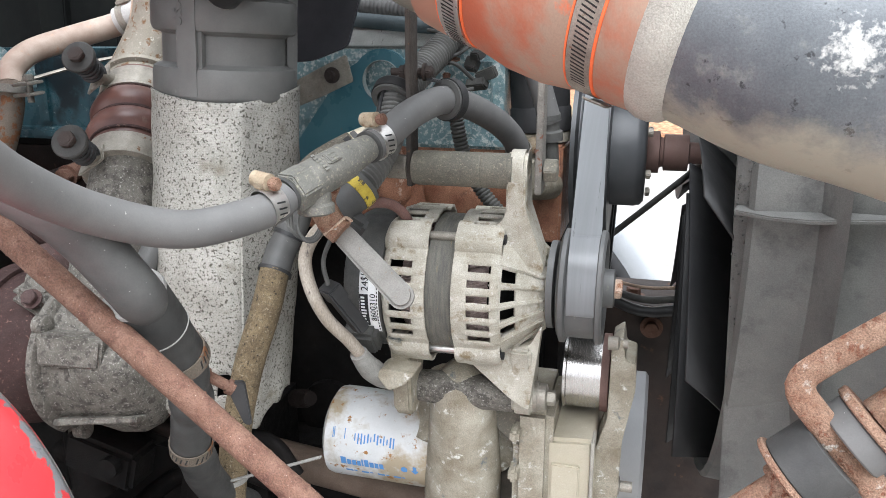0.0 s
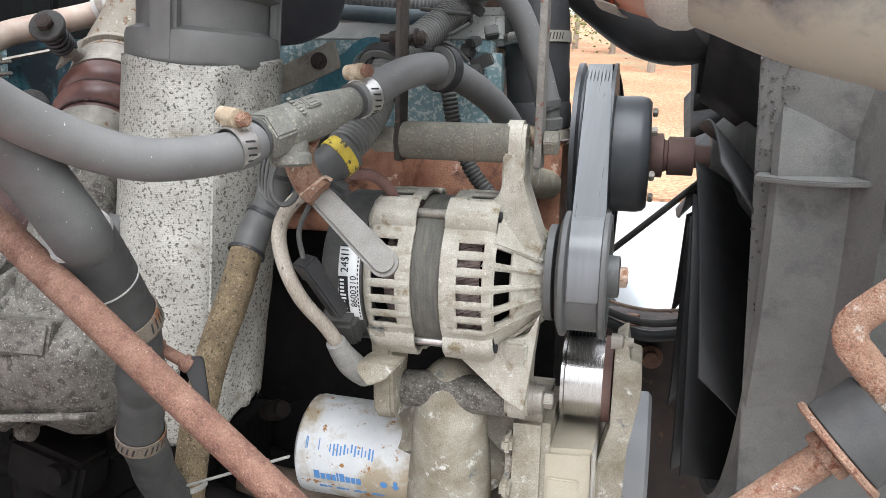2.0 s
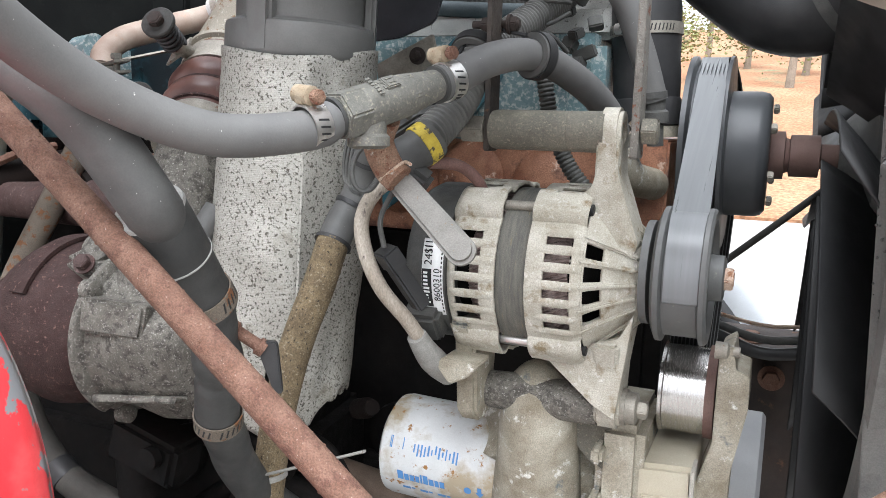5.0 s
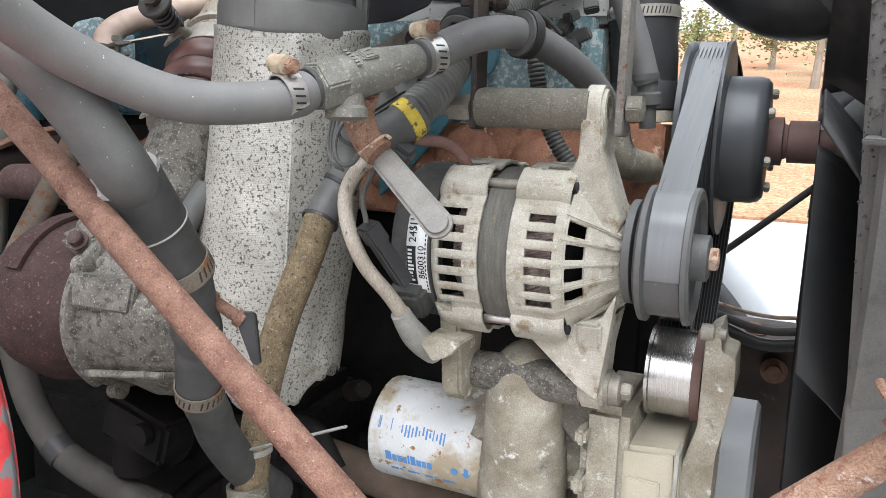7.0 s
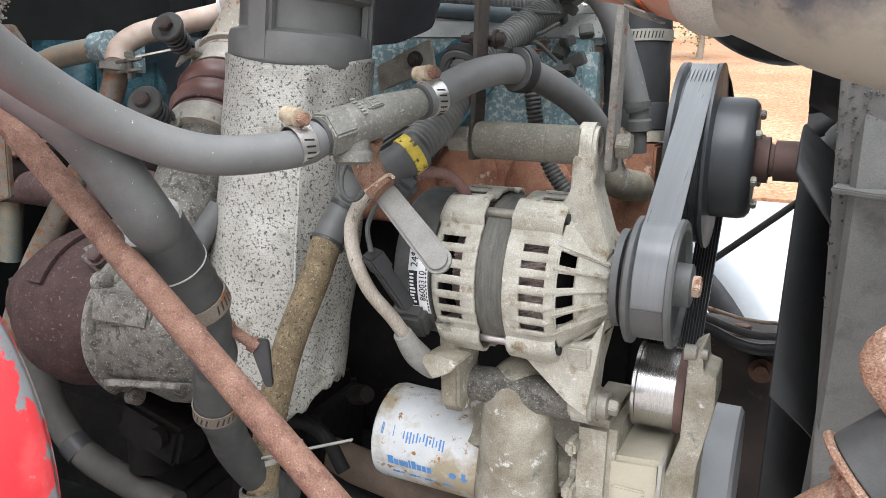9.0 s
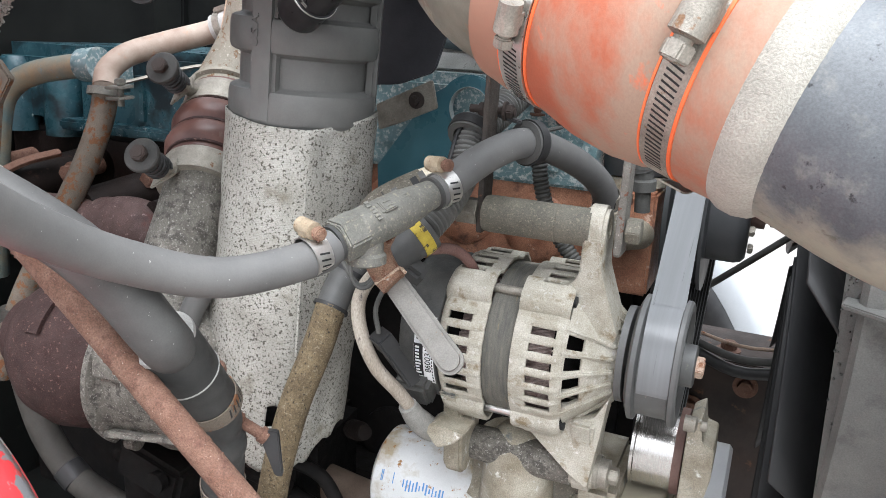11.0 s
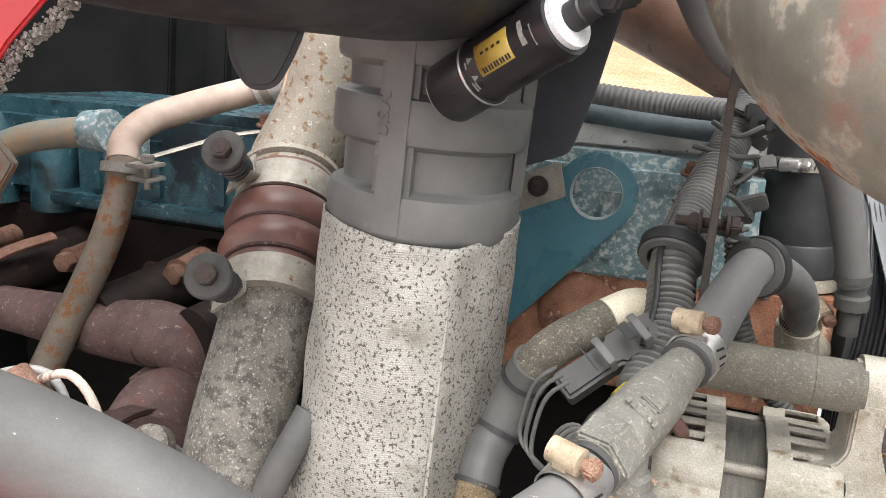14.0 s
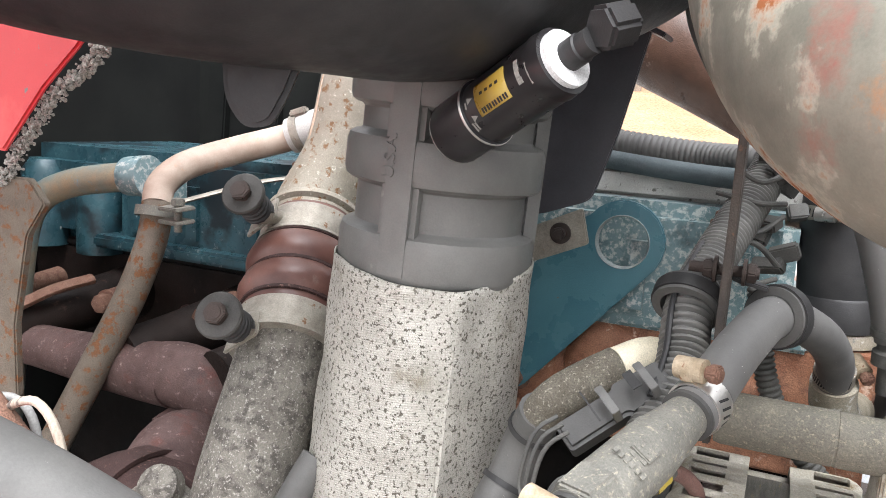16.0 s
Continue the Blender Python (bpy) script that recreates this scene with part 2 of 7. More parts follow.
FAN = surface("fan_plastic", (0.017, 0.017, 0.018), (0.028, 0.0275, 0.027), 10, (0.5, 0.7), grain=0.08, bump=0.1)
ORANGE = surface("orange_silicone_dusty", (0.37, 0.092, 0.045), (0.37, 0.145, 0.085), 14, (0.5, 0.7), spots=((0.33, 0.225, 0.165), 13, 0.465, 0.13, 0.8), more=((0.62, 0.13, 0.05), 26, 0.61, 0.07, 0.5), grain=0.08, bump=0.1, stretch=(1, 1, 0.6))
stain(ORANGE, (0.30, 0.20, 0.145), (-0.042, 0.024, 0.0695), (0.9176, -0.2122, -0.3362), -0.002, 0.016, 60, 0.030, 0.7)
ORANGE_CLEAN = surface("orange_silicone_edge", (0.75, 0.13, 0.04), (0.85, 0.2, 0.07), 30, (0.4, 0.6), grain=0.06, bump=0.05)
PIPE_STAINED = surface("stained_steel_pipe", (0.12, 0.118, 0.096), (0.26, 0.25, 0.20), 16, (0.35, 0.65), metal=0.15, spots=((0.44, 0.42, 0.34), 26, 0.52, 0.10, 0.6), more=((0.25, 0.09, 0.03), 26, 0.57, 0.07, 0.9), grain=0.08, bump=0.05)
for q, r in (((0.0089, -0.0522, 0.0338), 0.006), ((0.0166, -0.0557, 0.0356), 0.005), ((0.0260, -0.0615, 0.0085), 0.005), ((0.0273, -0.0488, -0.0204), 0.005), ((-0.0018, -0.0471, 0.0168), 0.003), ((0.0345, -0.0627, 0.0336), 0.005)):
    stain(PIPE_STAINED, (0.36, 0.15, 0.045), q, None, r - 0.005, r + 0.006, 240, 0.030, 0.62)
for q, r in (((-0.0191, -0.0339, 0.0250), 0.004), ((-0.0176, -0.0345, 0.0390), 0.005), ((-0.0185, -0.0271, 0.0019), 0.003)):
    stain(PIPE_STAINED, (0.27, 0.07, 0.05), q, None, r - 0.005, r + 0.007, 200, 0.026, 0.5)
TANK = surface("worn_alloy_tank", (0.075, 0.083, 0.092), (0.155, 0.165, 0.172), 14, (0.35, 0.55), metal=0.1, spots=((0.30, 0.295, 0.26), 26, 0.56, 0.20, 0.8), more=((0.04, 0.042, 0.045), 120, 0.62, 0.06, 0.6), grain=0.12, bump=0.1)
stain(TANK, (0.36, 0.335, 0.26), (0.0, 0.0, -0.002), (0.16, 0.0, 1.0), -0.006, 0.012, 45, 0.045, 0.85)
stain(TANK, (0.62, 0.61, 0.57), (-0.014, -0.022, 0.046), None, 0.003, 0.014, 230, 0.060, 0.75)
stain(TANK, (0.34, 0.32, 0.27), (-0.105, 0.0, 0.05), (1.0, -0.424, -0.337), -0.004, 0.010, 60, 0.03, 0.8)
TANK_RIM = surface("pale_oxide_rim", (0.26, 0.245, 0.21), (0.42, 0.40, 0.35), 20, (0.6, 0.8), grain=0.15, bump=0.4)
WHITE_CAN = surface("white_painted_can", (0.54, 0.55, 0.545), (0.64, 0.645, 0.635), 25, (0.35, 0.55), spots=((0.36, 0.30, 0.21), 13, 0.47, 0.12, 0.8), more=((0.30, 0.15, 0.05), 75, 0.60, 0.05, 0.9), grain=0.06, bump=0.12)
BLUE_PRINT = plain("blue_print", (0.09, 0.24, 0.50), 0.6)
WHITE_LABEL = surface("white_label", (0.76, 0.76, 0.75), (0.82, 0.82, 0.81), 90, (0.5, 0.6), grain=0.04, bump=0.0)
BLACK_PRINT = plain("black_print", (0.012, 0.012, 0.012), 0.6)
RED_PRINT = plain("red_print", (0.35, 0.03, 0.03), 0.6)
YELLOW = surface("yellow_tape", (0.34, 0.25, 0.025), (0.50, 0.38, 0.045), 90, (0.5, 0.7), spots=((0.06, 0.05, 0.035), 110, 0.55, 0.05, 0.8), grain=0.1)
YELLOW_GAUGE = surface("yellow_gauge_window", (0.30, 0.20, 0.035), (0.38, 0.26, 0.05), 60, (0.25, 0.35), grain=0.03, bump=0.0)
RED_PAINT = surface("red_truck_paint", (0.58, 0.03, 0.04), (0.66, 0.06, 0.065), 8, (0.25, 0.4), spots=((0.22, 0.215, 0.21), 75, 0.645, 0.02, 0.8), more=((0.70, 0.10, 0.10), 7, 0.52, 0.10, 0.5), grain=0.05, bump=0.05, spec=0.5)
FOAM = surface("torn_grey_foam", (0.30, 0.29, 0.265), (0.5, 0.48, 0.44), 260, (0.8, 0.95), grain=0.4, bump=1.0)
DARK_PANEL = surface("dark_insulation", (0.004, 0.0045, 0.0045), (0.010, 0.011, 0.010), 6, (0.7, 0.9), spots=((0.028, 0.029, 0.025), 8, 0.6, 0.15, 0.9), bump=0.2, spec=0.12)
WIRE_TAN = surface("weathered_cable", (0.28, 0.235, 0.185), (0.42, 0.37, 0.31), 60, (0.6, 0.8), spots=((0.12, 0.10, 0.09), 120, 0.6, 0.06, 0.8), grain=0.2, bump=0.4, stretch=(1, 1, 0.4))
BRAID = surface("brown_braided_hose", (0.105, 0.076, 0.042), (0.195, 0.145, 0.082), 70, (0.7, 0.9), spots=((0.28, 0.235, 0.165), 420, 0.57, 0.08, 0.9), more=((0.03, 0.024, 0.016), 320, 0.58, 0.06, 0.9), grain=0.3, bump=0.8)
BRAID_GREY = surface("grey_braided_hose", (0.085, 0.074, 0.056), (0.145, 0.132, 0.105), 60, (0.7, 0.9), spots=((0.30, 0.275, 0.23), 420, 0.57, 0.08, 0.9), grain=0.3, bump=0.8)
CLAMP_CREAM = surface("dusty_clamp_housing", (0.25, 0.19, 0.12), (0.42, 0.345, 0.25), 120, (0.5, 0.75), metal=0.2, spots=((0.22, 0.11, 0.06), 180, 0.58, 0.06, 0.9), grain=0.12, bump=0.3)
TIE = surface("grey_cable_tie", (0.20, 0.195, 0.18), (0.30, 0.29, 0.265), 60, (0.5, 0.7))
CREAM_PLASTIC = surface("cream_plastic", (0.62, 0.56, 0.42), (0.70, 0.64, 0.50), 40, (0.5, 0.7))
CHASSIS = surface("rusty_black_chassis", (0.025, 0.02, 0.018), (0.06, 0.042, 0.035), 12, (0.6, 0.85), spots=((0.15, 0.08, 0.05), 30, 0.62, 0.08, 0.9), bump=0.4)
CONCRETE = surface("pale_concrete", (0.29, 0.275, 0.255), (0.36, 0.345, 0.32), 0.8, (0.8, 0.95), spots=((0.27, 0.255, 0.23), 3.0, 0.6, 0.1, 0.95), grain=0.1, grain_scale=60, bump=0.2)
VERGE = surface("dry_grass", (0.34, 0.15, 0.075), (0.36, 0.23, 0.135), 0.35, (0.9, 1.0), spots=((0.24, 0.25, 0.14), 0.7, 0.55, 0.15, 0.95), grain=0.4, grain_scale=14, bump=0.4)
FOLIAGE = surface("autumn_leaves", (0.18, 0.24, 0.10), (0.28, 0.21, 0.09), 0.7, (0.8, 0.95), grain=0.3, grain_scale=20, bump=0.0, vary=0.3)
BARK = surface("bark", (0.22, 0.18, 0.14), (0.30, 0.25, 0.20), 3, (0.85, 0.95), grain=0.3, grain_scale=60)


def heat_cloth():
    """Woven aluminised glass cloth with black flecks where the coating has flaked away."""
    m = surface("aluminised_heat_cloth", (0.34, 0.325, 0.285), (0.48, 0.465, 0.42), 18, (0.36, 0.6), metal=0.3, spots=((0.125, 0.115, 0.095), 350, 0.55, 0.04, 0.9), more=((0.27, 0.25, 0.20), 20, 0.57, 0.14, 0.8), grain=0.2, bump=0.0)
    n, l = m.node_tree.nodes, m.node_tree.links
    bsdf = n["Principled BSDF"]
    uv = n.new("ShaderNodeTexCoord")
    waves = []
    for axis in (0, 1):
        w = n.new("ShaderNodeTexWave")
        w.wave_type, w.bands_direction = "BANDS", ("X", "Y")[axis]
        w.inputs["Scale"].default_value, w.inputs["Distortion"].default_value = 1.0, 0.6
        w.inputs["Detail"].default_value, w.inputs["Detail Scale"].default_value = 1.0, 0.4
        mp = n.new("ShaderNodeMapping")
        mp.inputs["Scale"].default_value = (190, 190, 190)
        l.new(uv.outputs["UV"], mp.inputs["Vector"])
        l.new(mp.outputs[0], w.inputs["Vector"])
        waves.append(w.outputs["Fac"])
    mx = n.new("ShaderNodeMath")
    mx.operation = "MULTIPLY"
    l.new(waves[0], mx.inputs[0])
    l.new(waves[1], mx.inputs[1])
    bp = n.new("ShaderNodeBump")
    bp.inputs["Strength"].default_value, bp.inputs["Distance"].default_value = 0.42, 0.0010
    l.new(mx.outputs[0], bp.inputs["Height"])
    l.new(bp.outputs[0], bsdf.inputs["Normal"])
    return m


HEAT_CLOTH = heat_cloth()


# ---- shapes ----
def unit(v):
    return Vector(v).normalized()


def basis(n, up=(0, 0, 1)):
    """Two directions square to n and to each other."""
    n = unit(n)
    up = Vector(up)
    if abs(n.dot(up.normalized())) > 0.97:
        up = Vector((0, 1, 0))
    u = up.cross(n).normalized()
    return u, n.cross(u).normalized()


def smooth_path(points, step):
    """A Catmull-Rom curve through the points, in even short steps."""
    p = [Vector(q) for q in points]
    p = [2 * p[0] - p[1]] + p + [2 * p[-1] - p[-2]]
    out = []
    for i in range(1, len(p) - 2):
        a, b, c, d = p[i - 1:i + 3]
        k = max(2, round((c - b).length / step))
        for j in range(k):
            t = j / k
            out.append(0.5 * (2 * b + (c - a) * t + (2 * a - 5 * b + 4 * c - d) * t * t + (3 * b - a - 3 * c + d) * t ** 3))
    out.append(p[-2])
    return out


def sweep(bm, points, radius, seg=20, step=0.006, curve=True, flat=1.0, up=None, caps=True):
    """A tube along the points. radius: metres, or a function of the metres along it. flat: height over width."""
    path = smooth_path(points, step) if curve else [Vector(q) for q in points]
    run, rings = 0.0, []
    t0 = (path[1] - path[0]).normalized()
    u, v = basis(t0, up or (0, 0, 1))
    for i, q in enumerate(path):
        t = (path[min(i + 1, len(path) - 1)] - path[max(i - 1, 0)]).normalized()
        turn = t0.rotation_difference(t)
        u, v, t0 = (turn @ u).normalized(), (turn @ v).normalized(), t
        if i:
            run += (q - path[i - 1]).length
        r = radius(run) if callable(radius) else radius
        rings.append([bm.verts.new(q + r * (math.cos(a) * u + flat * math.sin(a) * v)) for a in (2 * math.pi * k / seg for k in range(seg))])
    for a, b in zip(rings, rings[1:]):
        for k in range(seg):
            bm.faces.new((a[k], a[(k + 1) % seg], b[(k + 1) % seg], b[k]))
    if caps:
        bm.faces.new(rings[0][::-1])
        bm.faces.new(rings[-1])
    return bm


def lathe(bm, start, axis, profile, seg=32, up=(0, 0, 1), wobble=None, caps=True):
    """Turned round an axis from start: the profile is (metres along, radius)."""
    n = unit(axis)
    u, v = basis(n, up)
    rings = []
    for d, r in profile:
        ring = []
        for k in range(seg):
            a = 2 * math.pi * k / seg
            rr = max(r, 1e-5) * (wobble(a, d) if wobble else 1)
            ring.append(bm.verts.new(Vector(start) + d * n + rr * (math.cos(a) * u + math.sin(a) * v)))
        rings.append(ring)
    for a, b in zip(rings, rings[1:]):
        for k in range(seg):
            bm.faces.new((a[k], a[(k + 1) % seg], b[(k + 1) % seg], b[k]))
    if caps:
        bm.faces.new(rings[0][::-1])
        bm.faces.new(rings[-1])
    return bm


def rounded(outline, radius, k=4):
    """The outline with its corners rounded."""
    out, m = [], len(outline)
    for i in range(m):
        a, b, c = (Vector(outline[j % m]) for j in (i - 1, i, i + 1))
        r = min(radius, 0.45 * (a - b).length, 0.45 * (c - b).length)
        p, q = b + r * (a - b).normalized(), b + r * (c - b).normalized()
        for j in range(k + 1):
            t = j / k
            out.append(((1 - t) ** 2 * p + 2 * t * (1 - t) * b + t * t * q)[:])
    return out


def prism(bm, outline, origin, u, v, depth, bevel=0.0015, holes=()):
    """An outline in the plane (u, v), made depth thick along u x v, with softened edges."""
    u, v = unit(u), unit(v)
    n = u.cross(v).normalized()
    tmp = bmesh.new()
    ring = [tmp.verts.new(Vector(origin) + a * u + b * v) for a, b in outline]
    if holes:
        edges = [tmp.edges.new((ring[i], ring[(i + 1) % len(ring)])) for i in range(len(ring))]
        for ca, cb, r in holes:
            h = [tmp.verts.new(Vector(origin) + (ca + r * math.cos(2 * math.pi * j / 24)) * u + (cb + r * math.sin(2 * math.pi * j / 24)) * v) for j in range(24)]
            edges += [tmp.edges.new((h[i], h[(i + 1) % 24])) for i in range(24)]
        faces = [g for g in bmesh.ops.triangle_fill(tmp, edges=edges, use_beauty=True)["geom"] if isinstance(g, bmesh.types.BMFace)]
    else:
        faces = [tmp.faces.new(ring)]
    ext = bmesh.ops.extrude_face_region(tmp, geom=faces)
    bmesh.ops.translate(tmp, vec=depth * n, verts=[g for g in ext["geom"] if isinstance(g, bmesh.types.BMVert)])
    bmesh.ops.recalc_face_normals(tmp, faces=tmp.faces)
    if bevel:
        sharp = [e for e in tmp.edges if len(e.link_faces) == 2 and e.calc_face_angle(0) > radians(50)]
        bmesh.ops.bevel(tmp, geom=sharp, offset=bevel, segments=2, affect="EDGES", clamp_overlap=True)
    merge(bm, tmp)
    return bm


def merge(bm, other):
    """Adds the mesh of other to bm."""
    other.verts.index_update()
    vs = [bm.verts.new(w.co) for w in other.verts]
    for f in other.faces:
        try:
            bm.faces.new([vs[w.index] for w in f.verts])
        except ValueError:
            pass
    other.free()


def block(bm, centre, size, rot=(0, 0, 0), bevel=0.002):
    sx, sy, sz = (s / 2 for s in size)
    m = Euler([radians(a) for a in rot]).to_matrix()
    c = Vector(centre) - m @ Vector((0, 0, sz))
    return prism(bm, [(-sx, -sy), (sx, -sy), (sx, sy), (-sx, sy)], c, m @ Vector((1, 0, 0)), m @ Vector((0, 1, 0)), 2 * sz, bevel)


def hexagon(r):
    return [(r * math.cos(math.pi / 3 * k), r * math.sin(math.pi / 3 * k)) for k in range(6)]


def hex_bolt(bm, at, axis, size=0.0085, head=0.008, washer=0.0, shank=0.0):
    """A bolt head that faces along axis, with its seat at the given place."""
    n = unit(axis)
    u, v = basis(n)
    if washer:
        lathe(bm, at, n, [(0, washer * 0.6), (0, washer), (0.0022, washer), (0.0024, washer * 0.6)], 24)
    base = Vector(at) + (0.0024 if washer else 0) * n
    prism(bm, hexagon(size), base, u, v, head, 0.0009)
    lathe(bm, base + head * n, n, [(-0.0004, size * 0.62), (0.0005, size * 0.58), (0.0005, size * 0.1)], 16)
    if shank:
        lathe(bm, Vector(at) - shank * n, n, [(0, size * 0.5), (shank, size * 0.5)], 14)


def finish(name, bm, material):
    for f in bm.faces:
        f.smooth = True
    bm.normal_update()
    for e in bm.edges:
        if len(e.link_faces) == 2 and e.calc_face_angle(0) > radians(38):
            e.smooth = False
    mesh = bpy.data.meshes.new(name)
    bm.to_mesh(mesh)
    bm.free()
    mesh.materials.append(material)
    return mesh


def thing(name, base, label, category, group="", kind=""):
    """An Empty at a thing's base; its parts hang under it."""
    ob = new(name)
    ob.location = base
    ob.empty_display_size = 0.05
    return tagged(ob, label, category, group, kind)


def part(name, bm, material, parent, label=""):
    """One mesh under a thing or under a part of one. The mesh comes in the world's metres."""
    top = parent.parent or parent
    bmesh.ops.translate(bm, vec=-Vector(top.location), verts=bm.verts)
    ob = new(name, finish(name, bm, material))
    ob.parent = parent
    return tagged(ob, label)


def single(name, bm, material, label, category, group="", kind=""):
    """A thing of one piece."""
    return tagged(new(name, finish(name, bm, material)), label, category, group, kind)


def arc_band(bm, centre, axis, r, width, thick=0.0012, a0=0.0, a1=360.0, up=(0, 0, 1), seg=48):
    """A thin band bent round an axis."""
    n = unit(axis)
    u, v = basis(n, up)
    full = a1 - a0 >= 359.9
    k = max(4, round(seg * (a1 - a0) / 360))
    rows = []
    for j in range(k if full else k + 1):
        a = radians(a0 + (a1 - a0) * j / k)
        d = math.cos(a) * u + math.sin(a) * v
        rows.append([bm.verts.new(Vector(centre) + rr * d + w * n) for rr, w in ((r, -width / 2), (r + thick, -width / 2), (r + thick, width / 2), (r, width / 2))])
    pairs = list(zip(rows, rows[1:])) + ([(rows[-1], rows[0])] if full else [])
    for a, b in pairs:
        for q in range(4):
            bm.faces.new((a[q], b[q], b[(q + 1) % 4], a[(q + 1) % 4]))
    if not full:
        bm.faces.new(rows[0][::-1])
        bm.faces.new(rows[-1])


def hose_clamp(name, centre, axis, r, label, width=0.0127, angle=60.0, material=None, screw=None, housing=None, up=(0, 0, 1), slots=True, big=1.0):
    """A worm-drive clamp: band, slots, housing and hex screw. angle: where round the hose the screw sits."""
    material, screw, housing = material or STEEL_DULL, screw or STEEL_DULL, housing or CLAMP_CREAM
    top = thing(name, centre, label, "hose clamp", "hose clamps")
    n = unit(axis)
    u, v = basis(n, up)
    bm = bmesh.new()
    arc_band(bm, centre, n, r + 0.0003, width, 0.0011, up=up)
    band = part("band", bm, material, top)
    if slots:
        bm = bmesh.new()
        fine = 0.68 if r > 0.05 else 1.0
        reach = 22 if r > 0.05 else 9
        pitch = 0.0042 * fine / r
        for j in range(-reach, reach + 1):
            a = radians(angle) + (1 if j > 0 else -1) * 0.012 / r * big + j * pitch
            if not j:
                continue
            d, e = math.cos(a) * u + math.sin(a) * v, -math.sin(a) * u + math.cos(a) * v
            c = Vector(centre) + (r + 0.0015) * d
            w = n + 0.25 * e
            prism(bm, [(-0.30 * width, -0.0007 * fine), (0.30 * width, -0.0007 * fine), (0.30 * width, 0.0007 * fine), (-0.30 * width, 0.0007 * fine)], c, w, e, 0.0002, 0)
        tagged(part("perforation", bm, BELT_RIB, band, "dark punched slots"), "dark punched slots", kind="stuff")
    a = radians(angle)
    d, e = math.cos(a) * u + math.sin(a) * v, -math.sin(a) * u + math.cos(a) * v
    c = Vector(centre) + (r + 0.0065 * big) * d
    bm = bmesh.new()
    lathe(bm, c - 0.011 * big * e, e, [(0, 0.003 * big), (0, 0.0062 * big), (0.016 * big, 0.0066 * big), (0.017 * big, 0.004 * big)], 20)
    block(bm, c - 0.003 * big * d - 0.003 * big * e, (0.0125 * big, 0.009 * big, 0.005 * big), [math.degrees(x) for x in Matrix((n, e, n.cross(e))).transposed().to_euler()], 0.001)
    part("housing", bm, housing, top)
    bm = bmesh.new()
    lathe(bm, c + 0.005 * big * e, e, [(0, 0.0035 * big), (0.003 * big, 0.0035 * big)], 16)
    hex_bolt(bm, c + 0.0075 * big * e, e, 0.0056 * big, 0.0062 * big)
    part("screw", bm, screw, top)
    return top


def corrugated(bm, points, r, pitch=0.0042, depth=0.0012, seg=18):
    sweep(bm, points, lambda s: r - depth * (0.5 + 0.5 * math.cos(2 * math.pi * s / pitch)) ** 2, seg, pitch / 6)


def bars(bm, origin, u, v, specs, lift=0.0003):
    """Flat bars of print: (along, up, width, height)."""
    n = unit(u).cross(unit(v))
    for a, b, w, h in specs:
        prism(bm, [(a, b), (a + w, b), (a + w, b + h), (a, b + h)], Vector(origin), u, v, lift, 0)


def lettering(name, text, size, m, material, parent, depth=0.0002):
    """Raised letters with the built-in font, at the pose m (relative to its thing)."""
    cu = bpy.data.curves.new(name, "FONT")
    cu.body, cu.size, cu.extrude = text, size, depth
    ob = new(name, cu)
    mesh = bpy.data.meshes.new_from_object(ob)
    bpy.data.objects.remove(ob)
    mesh.materials.append(material)
    ob = new(name, mesh)
    ob.parent = parent
    ob.matrix_basis = m
    return ob

X, Y, Z = Vector((1, 0, 0)), Vector((0, 1, 0)), Vector((0, 0, 1))

# ---- the setting ----
bm = bmesh.new()
R = 900.0
gx = [-R, -60, -20, -6, 6, 20, 60, R]
grid = [[bm.verts.new((x, y, 0.0)) for x in gx] for y in [-R, -60, -20, -4, 4, 11, 60, R]]
for a, b in zip(grid, grid[1:]):
    for i in range(len(gx) - 1):
        bm.faces.new((a[i], a[i + 1], b[i + 1], b[i]))
single("ground", bm, CONCRETE, "pale worn concrete yard, damp and bright under an overcast sky", "ground", kind="structure")
bm = bmesh.new()
prism(bm, [(-120, 0), (120, 0), (120, 60), (-120, 60)], (0, 12.5, -0.2), (1, 0, 0), (0, 1, 0.16), 0.25, 0)
single("verge", bm, VERGE, "rising bank of dry orange-brown autumn grass beyond the yard", "grass bank", kind="structure")


def tree(x, y, h, seed, z0=0.0):
    rnd = random.Random(seed)
    top = thing("tree", (x, y, z0), "far autumn tree with thin brown and green foliage", "tree", "trees beyond the yard")
    bm = bmesh.new()
    sweep(bm, [(x, y, z0), (x + 0.1, y, z0 + h * 0.4), (x - 0.1, y, z0 + h * 0.9)], lambda s: max(0.02, 0.16 * (1 - s / h)), 8, 0.5)
    for _ in range(7):
        z, a, k = z0 + h * rnd.uniform(0.35, 0.8), rnd.uniform(0, 6.28), rnd.uniform(0.8, 1.8)
        sweep(bm, [(x, y, z), (x + k * math.cos(a) * 0.6, y + k * math.sin(a) * 0.6, z + 0.5), (x + k * math.cos(a), y + k * math.sin(a), z + 1.1)], lambda s: 0.05 - 0.02 * s, 6, 0.5)
    part("trunk", bm, BARK, top)
    bm = bmesh.new()
    for _ in range(1500):
        a, q, k = rnd.uniform(0, 6.28), rnd.gauss(0, 0.32), abs(rnd.gauss(0, 0.9))
        c = Vector((x + k * math.cos(a), y + k * math.sin(a), z0 + h * (0.66 + 0.5 * q)))
        d = unit((rnd.uniform(-1, 1), rnd.uniform(-1, 1), rnd.uniform(-1, 1)))
        u, v = basis(d)
        s = rnd.uniform(0.04, 0.10)
        bm.faces.new([bm.verts.new(c + s * w) for w in (u, v * 0.6, -u, -v * 0.6)])
    part("crown", bm, FOLIAGE, top)


